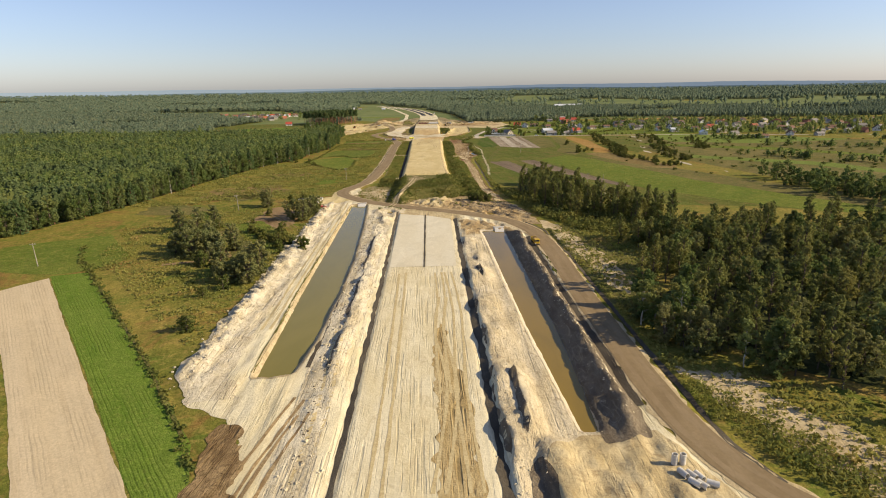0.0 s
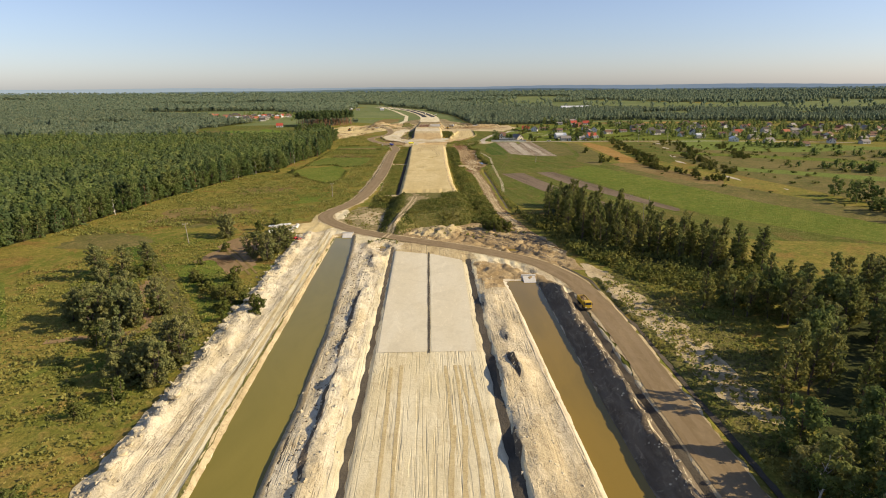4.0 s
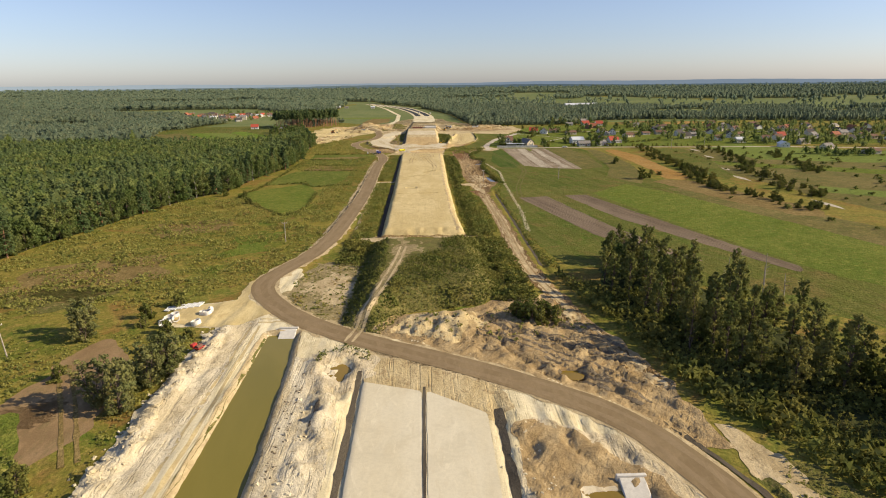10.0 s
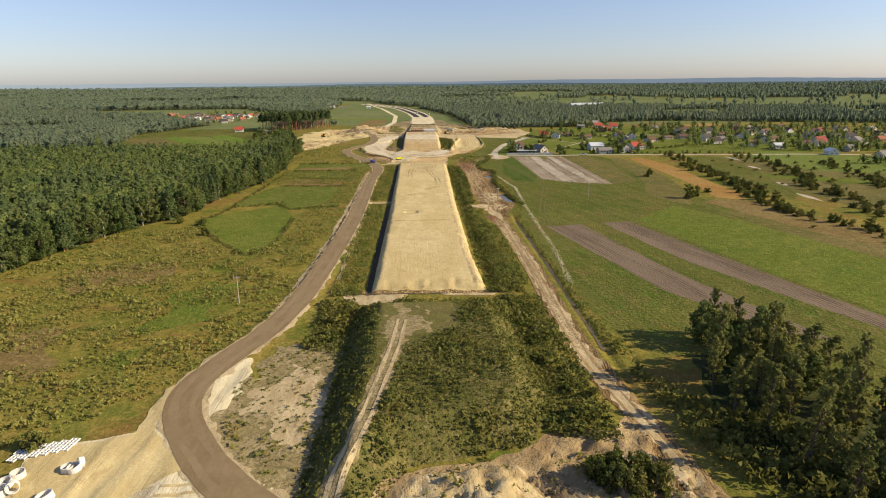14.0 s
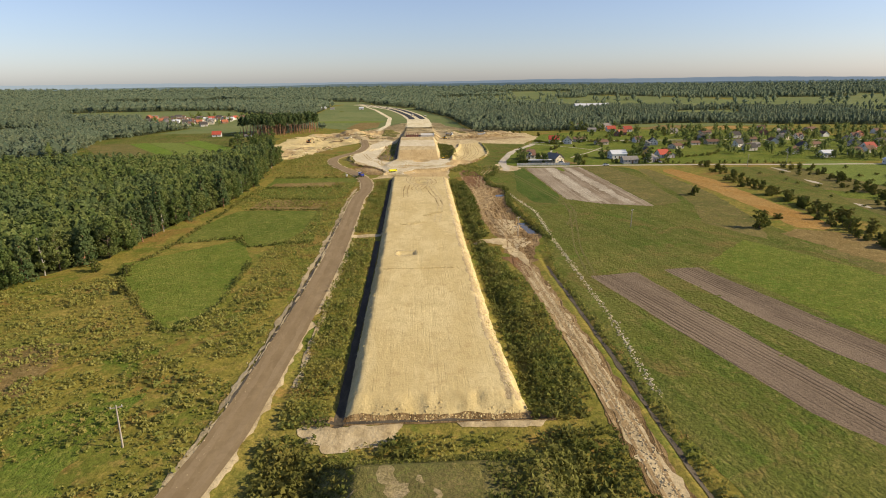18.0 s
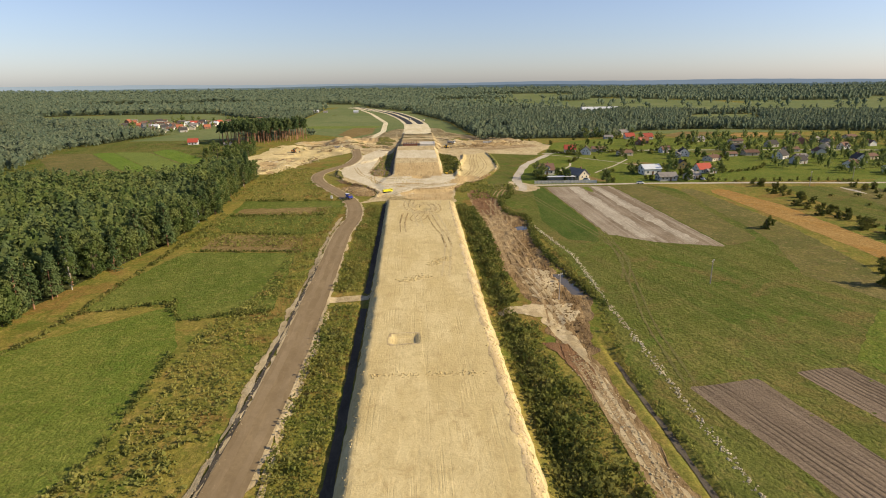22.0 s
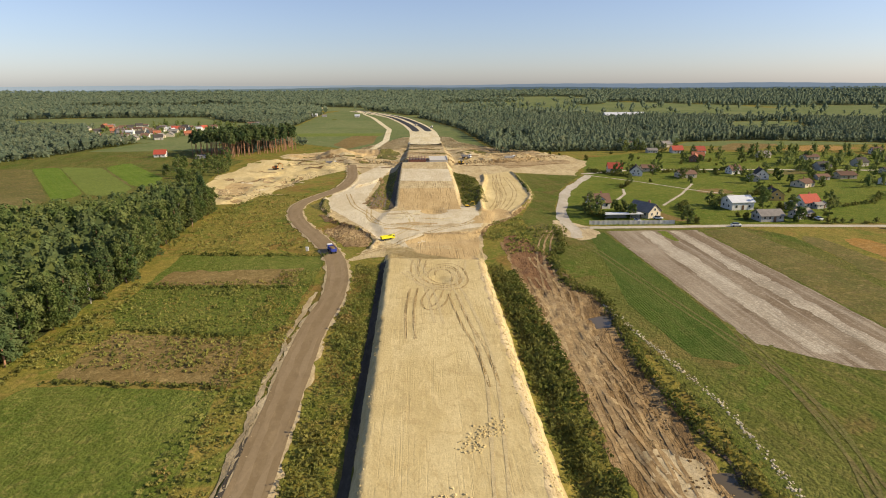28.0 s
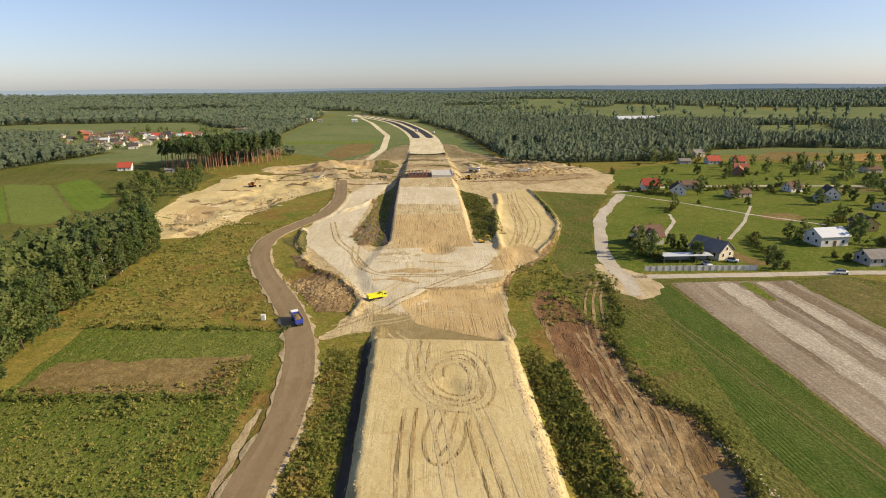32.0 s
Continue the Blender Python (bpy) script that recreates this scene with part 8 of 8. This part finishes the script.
for i in range(12):
    ob = tagged(new("concrete_grating", slab), "white concrete grating laid out in rows", "grating", "gratings on the yard")
    x, y = -67.2 + (i % 6) * 1.35, 298.0 + (i // 6) * 1.7 + (i % 6) * 0.42
    ob.matrix_world = pose(*on_ground(x, y, 0.2), 0, 0, 78 + 3 * (i % 3))
PIPE = ring_mesh(0.46, 1.7, 0.09)
PIPE.name = "concrete_pipe"
PIPE.materials[0] = M_concrete
for i, (x, y, z, rz, rx) in enumerate(((35.6, 72.6, 0.46, 20, 90), (36.7, 72.3, 0.46, 24, 90), (37.8, 72.1, 0.46, 18, 90), (36.2, 70.4, 0.46, 35, 90), (37.3, 70.2, 0.46, 30, 90), (38.4, 69.8, 0.46, 60, 90), (36.9, 74.4, 0.02, 0, 0), (35.7, 74.5, 0.02, 0, 0))):
    ob = tagged(new("concrete_pipe", PIPE), "grey concrete drain pipe lying on the sand", "pipe", "pipes beside the haul road")
    ob.matrix_world = pose(*on_ground(x, y, z + 0.14), rx, 0, rz)


def headwall(x, y, turn):
    ob = thing("culvert_headwall", "sloping concrete culvert headwall at the end of the pond", "culvert", "culverts", (x, y, -2.6), turn)
    ob.scale = (1.45, 1.45, 1.15)
    bm = bmesh.new()
    v = [bm.verts.new(p) for p in ((-1.3, -1.7, 0), (1.3, -1.7, 0), (1.3, 1.6, 0), (-1.3, 1.6, 0), (-1.3, -1.6, 0.75), (1.3, -1.6, 0.75), (1.3, 1.6, 1.9), (-1.3, 1.6, 1.9))]
    for f in ((3, 2, 1, 0), (0, 1, 5, 4), (1, 2, 6, 5), (2, 3, 7, 6), (3, 0, 4, 7), (4, 5, 6, 7)):
        bm.faces.new([v[i] for i in f])
    bmesh.ops.bevel(bm, geom=list(bm.edges), offset=0.08, segments=1, affect="EDGES")
    part("slope_slab", bm, M_concrete, ob)
    part("cap", boxes((-1.5, 1.6, 1.0, 1.5, 2.0, 2.15), bevel=0.05), M_concrete, ob)


headwall(-33.6, 281.2, 0)
headwall(27.4, 225.4, 0)


def boulder(seed):
    rand = np.random.default_rng(seed)
    bm = bmesh.new()
    bmesh.ops.create_icosphere(bm, subdivisions=2, radius=0.7)
    off = rand.uniform(0, 20, 3)
    for v in bm.verts:
        n = noise.noise(v.co * 1.7 + Vector(off))
        v.co *= 1 + 0.55 * n
        v.co.z = max(-0.3, min(0.34, v.co.z * 0.75)) + 0.10 * noise.noise(v.co * 4)
    return mesh_of("boulder", bm, M_chalk)


ROCKS = [boulder(s) for s in (1, 2, 3)]
for i in range(46):
    y = 112 + i * 3.75 + rng.uniform(-1.2, 1.2)
    x = -50.6 + rng.normal() * 1.2
    ob = tagged(new("boulder", ROCKS[i % 3]), "pale chalky boulder on the spoil bank", "boulder", "boulders of the bank")
    ob.matrix_world = pose(*on_ground(x, y, 0.12), 0, 0, rng.uniform(0, 360)) @ Matrix.Scale(rng.uniform(0.6, 1.9), 4)


def rubble(name, line, n, spread, size, material, label, seed):
    """Small broken stones along a line, in one mesh."""
    rand = np.random.default_rng(seed)
    pts = np.array(line, float)
    seg = np.concatenate([[0], np.cumsum(np.hypot(*np.diff(pts, axis=0).T))])
    t = rand.uniform(0, seg[-1], n)
    c = np.stack([np.interp(t, seg, pts[:, 0]) + rand.normal(size=n) * spread, np.interp(t, seg, pts[:, 1]) + rand.normal(size=n) * spread], 1)
    base = np.array([(1, 1, 0), (-1, 1, 0), (-1, -1, 0), (1, -1, 0), (0.55, 0.5, 1), (-0.5, 0.6, 0.9), (-0.55, -0.5, 1), (0.6, -0.55, 0.8)])
    s = rand.uniform(0.4, 1.0, (n, 1, 1)) * size * np.array([1, 1, 0.8])
    a = rand.uniform(0, 6.283, n)
    p = base[None] * (1 + 0.25 * rand.normal(size=(n, 8, 3))) * s
    q = np.stack([p[..., 0] * np.cos(a)[:, None] - p[..., 1] * np.sin(a)[:, None], p[..., 0] * np.sin(a)[:, None] + p[..., 1] * np.cos(a)[:, None], p[..., 2]], -1)
    q[..., 0] += c[:, 0, None]
    q[..., 1] += c[:, 1, None]
    q[..., 2] += ground_at(c[:, 0], c[:, 1])[:, None] + 0.04
    f = np.array([(4, 5, 6, 7), (0, 1, 5, 4), (1, 2, 6, 5), (2, 3, 7, 6), (3, 0, 4, 7)])
    idx = (np.arange(n)[:, None, None] * 8 + f[None]).reshape(-1)
    me = raw_mesh(name, q.reshape(-1, 3), idx, np.full(n * 5, 4), material, False)
    return tagged(new(name, me), label, "stones", kind="stuff")


rubble("stone_row", [(40.5, 575), (46.7, 526), (43.8, 478), (42.2, 437), (41.4, 407), (39.1, 385), (38.5, 372)], 1000, 0.42, 0.21, M_chalk, "row of pale stones along the pasture's edge", 301)
rubble("bank_rubble", [(-50, 105), (-50.5, 190), (-50.5, 284)], 900, 1.6, 0.30, M_chalk, "broken chalky lumps on the spoil bank", 302)
rubble("ridge_rubble", [(-21, 70), (-21.5, 150), (-23.5, 262)], 160, 2.0, 0.42, M_chalk, "broken sand lumps on the ridge", 303)
rubble("dark_clods", [(-21.5, 70), (-22.0, 110), (-22.6, 150), (-23.6, 190), (-25.2, 235), (-26.5, 262)], 260, 0.7, 0.22, M_spoilshade, "dark eroded clods along the sand ridge", 321)
rubble("berm_rubble", [(13.5, 66), (13.8, 150), (14.5, 236)], 260, 2.2, 0.24, M_chalk, "broken sand lumps on the berm", 304)
rubble("pond_rubble", [(33.4, 88), (33.6, 150), (33.4, 220)], 200, 1.0, 0.26, M_chalk, "broken lumps on the ridge beside the pond", 305)
rubble("spoil_rubble", [(-6, 284), (6, 284), (20, 277), (38, 262)], 220, 3.4, 0.34, M_earth, "clods of the spoil heaps", 306)
rubble("verge_rubble", [(-39, 352), (-37.6, 390), (-36.6, 430), (-36.0, 470), (-36.2, 520), (-36.8, 570)], 700, 0.8, 0.17, M_verge, "stony verge of the haul road", 307)
rubble("mud_rubble", [(36, 540), (35, 520), (33, 480), (30, 465)], 420, 2.4, 0.28, M_mud, "clods in the churned mud", 308)
rubble("site_rubble", [(-60, 872), (-30, 868), (-20, 855), (20, 856), (60, 866), (96, 880)], 900, 4.0, 0.7, M_earth, "lumps of earth round the far earthworks", 311)
rubble("pit_rubble", [(-120, 770), (-100, 730), (-92, 760), (-80, 800), (-64, 850), (-110, 866)], 400, 4.5, 0.55, M_hub, "lumps of sand in the pit", 312)
rubble("hub_rubble", [(-34, 655), (-30, 645), (-42, 660)], 500, 3.0, 0.4, M_earth, "clods round the muddy hollow", 309)
rubble("edge_rubble", [(11.6, 372), (10.8, 400), (10.6, 480), (11.8, 590), (12.4, 626)], 1500, 0.55, 0.2, M_fill, "crumbled sand along the embankment's edge", 315)
rubble("edge_rubble", [(-16.6, 373), (-16.3, 460), (-17.5, 600), (-17.8, 626)], 700, 0.35, 0.16, M_fill, "crumbled sand along the embankment's edge", 316)
rubble("clod_patch", [(-9.7, 497), (-2.5, 501)], 130, 1.0, 0.26, M_fill, "loose clods on the graded sand", 317)
rubble("clod_patch", [(-1, 512), (6, 519)], 130, 1.2, 0.26, M_fill, "loose clods on the graded sand", 318)
rubble("clod_patch", [(-15, 443.2), (7.4, 442.9)], 160, 0.5, 0.2, M_fill, "loose clods on the graded sand", 319)
rubble("track_clods", [(27, 454), (28.6, 440), (29.2, 425), (30, 390), (29.8, 350), (29.8, 330)], 1300, 0.9, 0.24, M_verge, "pale broken clods along the sand track", 320)
rubble("fill_rubble", [(-16, 368.9), (12, 368.7)], 220, 0.7, 0.18, M_fill, "sand lumps at the foot of the embankment", 310)


# ---- poles ----
def pole(x, y, high, arm=True, lean=0.0):
    ob = thing("utility_pole", "weathered timber utility pole standing in the grass", "pole", "utility poles", on_ground(x, y), rng.uniform(0, 60))
    part("shaft", tube(bmesh.new(), (0, 0, -0.5), (lean, 0, high), 0.16, 0.10, 8), M_timber, ob)
    if arm:
        part("cross_arm", boxes((-0.9 + lean, -0.06, high - 0.5, 0.9 + lean, 0.06, high - 0.36)), M_timber, ob)
        for s in (-0.8, 0, 0.8):
            part("insulator", tube(bmesh.new(), (s + lean, 0, high - 0.36), (s + lean, 0, high - 0.1), 0.06, 0.04, 6), M_plastic, ob)


for x, y, high, lean in ((-52, 363, 7.5, 0.1), (-90.6, 273, 8, -0.5), (-131, 188.6, 8, -0.3), (32.4, 487, 7.5, 0.1), (77.4, 494.7, 7.0, 0.3), (-100, 545, 8, 0.2), (205, 640, 8, 0), (240, 655, 8, 0)):
    pole(x, y, high, high > 6.5, lean)
for x, y in ((84, 306), (88, 300), (79, 303), (93, 308), (90, 294)):
    ob = thing("dead_tree", "bare grey dead tree at the edge of the grove", "tree", "dead trees", on_ground(x, y), rng.uniform(0, 360))
    high = rng.uniform(8, 11)
    part("trunk", tube(bmesh.new(), (0, 0, -0.3), (0.5, 0.2, high), 0.16, 0.04, 6), M_timber, ob)
    for k in range(7):
        a, z = rng.uniform(0, 6.283), rng.uniform(0.35, 0.9) * high
        part("branch", tube(bmesh.new(), (0.5 * z / high, 0.2 * z / high, z), (math.cos(a) * 1.1, math.sin(a) * 1.1, z + 0.7), 0.05, 0.015, 4), M_timber, ob)
roller = thing("compactor", "rust-red towed roller standing on the sandy yard", "roller", at=on_ground(-50.6, 273.6, 0.12), turn=70)
drum = part("drum", tube(bmesh.new(), (-0.75, 0, 0.55), (0.75, 0, 0.55), 0.55, 0.55, 20), M_rust_steel, roller)
part("axle", tube(bmesh.new(), (-0.95, 0, 0.55), (0.95, 0, 0.55), 0.08, 0.08, 8), M_steel, drum)
part("frame", boxes((-0.98, -0.75, 0.45, -0.86, 0.75, 0.65), (0.86, -0.75, 0.45, 0.98, 0.75, 0.65), (-0.98, 0.72, 0.45, 0.98, 0.84, 0.65), (-0.98, -0.84, 0.45, 0.98, -0.72, 0.65)), M_red, roller)
part("engine_box", boxes((-0.7, 0.85, 0.5, 0.7, 1.7, 1.15), bevel=0.06), M_red, roller)
part("drawbar", tube(bmesh.new(), (0, -0.8, 0.55), (0, -2.1, 0.4), 0.07, 0.05, 6), M_steel, roller)
marker = thing("site_box", "small white site cabinet beside the haul road", "cabinet", at=on_ground(-46.2, 632, 0.05))
part("body", boxes((-0.5, -0.4, 0, 0.5, 0.4, 1.3), bevel=0.04), M_plastic, marker)
part("lid", boxes((-0.55, -0.45, 1.3, 0.55, 0.45, 1.38)), M_plastic, marker)

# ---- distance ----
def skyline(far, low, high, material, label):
    """A long backdrop strip with a wavy top, haze in its glowing colour."""
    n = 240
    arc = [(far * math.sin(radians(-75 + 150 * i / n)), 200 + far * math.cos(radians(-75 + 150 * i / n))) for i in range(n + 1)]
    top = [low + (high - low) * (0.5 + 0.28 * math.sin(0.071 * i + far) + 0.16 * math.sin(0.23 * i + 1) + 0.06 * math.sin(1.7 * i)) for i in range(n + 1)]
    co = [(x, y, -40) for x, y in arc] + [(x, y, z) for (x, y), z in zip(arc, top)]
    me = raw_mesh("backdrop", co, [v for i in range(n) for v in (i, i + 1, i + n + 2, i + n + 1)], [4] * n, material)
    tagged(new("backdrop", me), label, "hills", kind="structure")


skyline(4640, 40, 54, M_farhaze, "glowing blue-grey backdrop strip for the haze over the farthest hills")
skyline(3650, 26, 38, M_nearhaze, "glowing blue-green backdrop strip for the haze over distant woods")
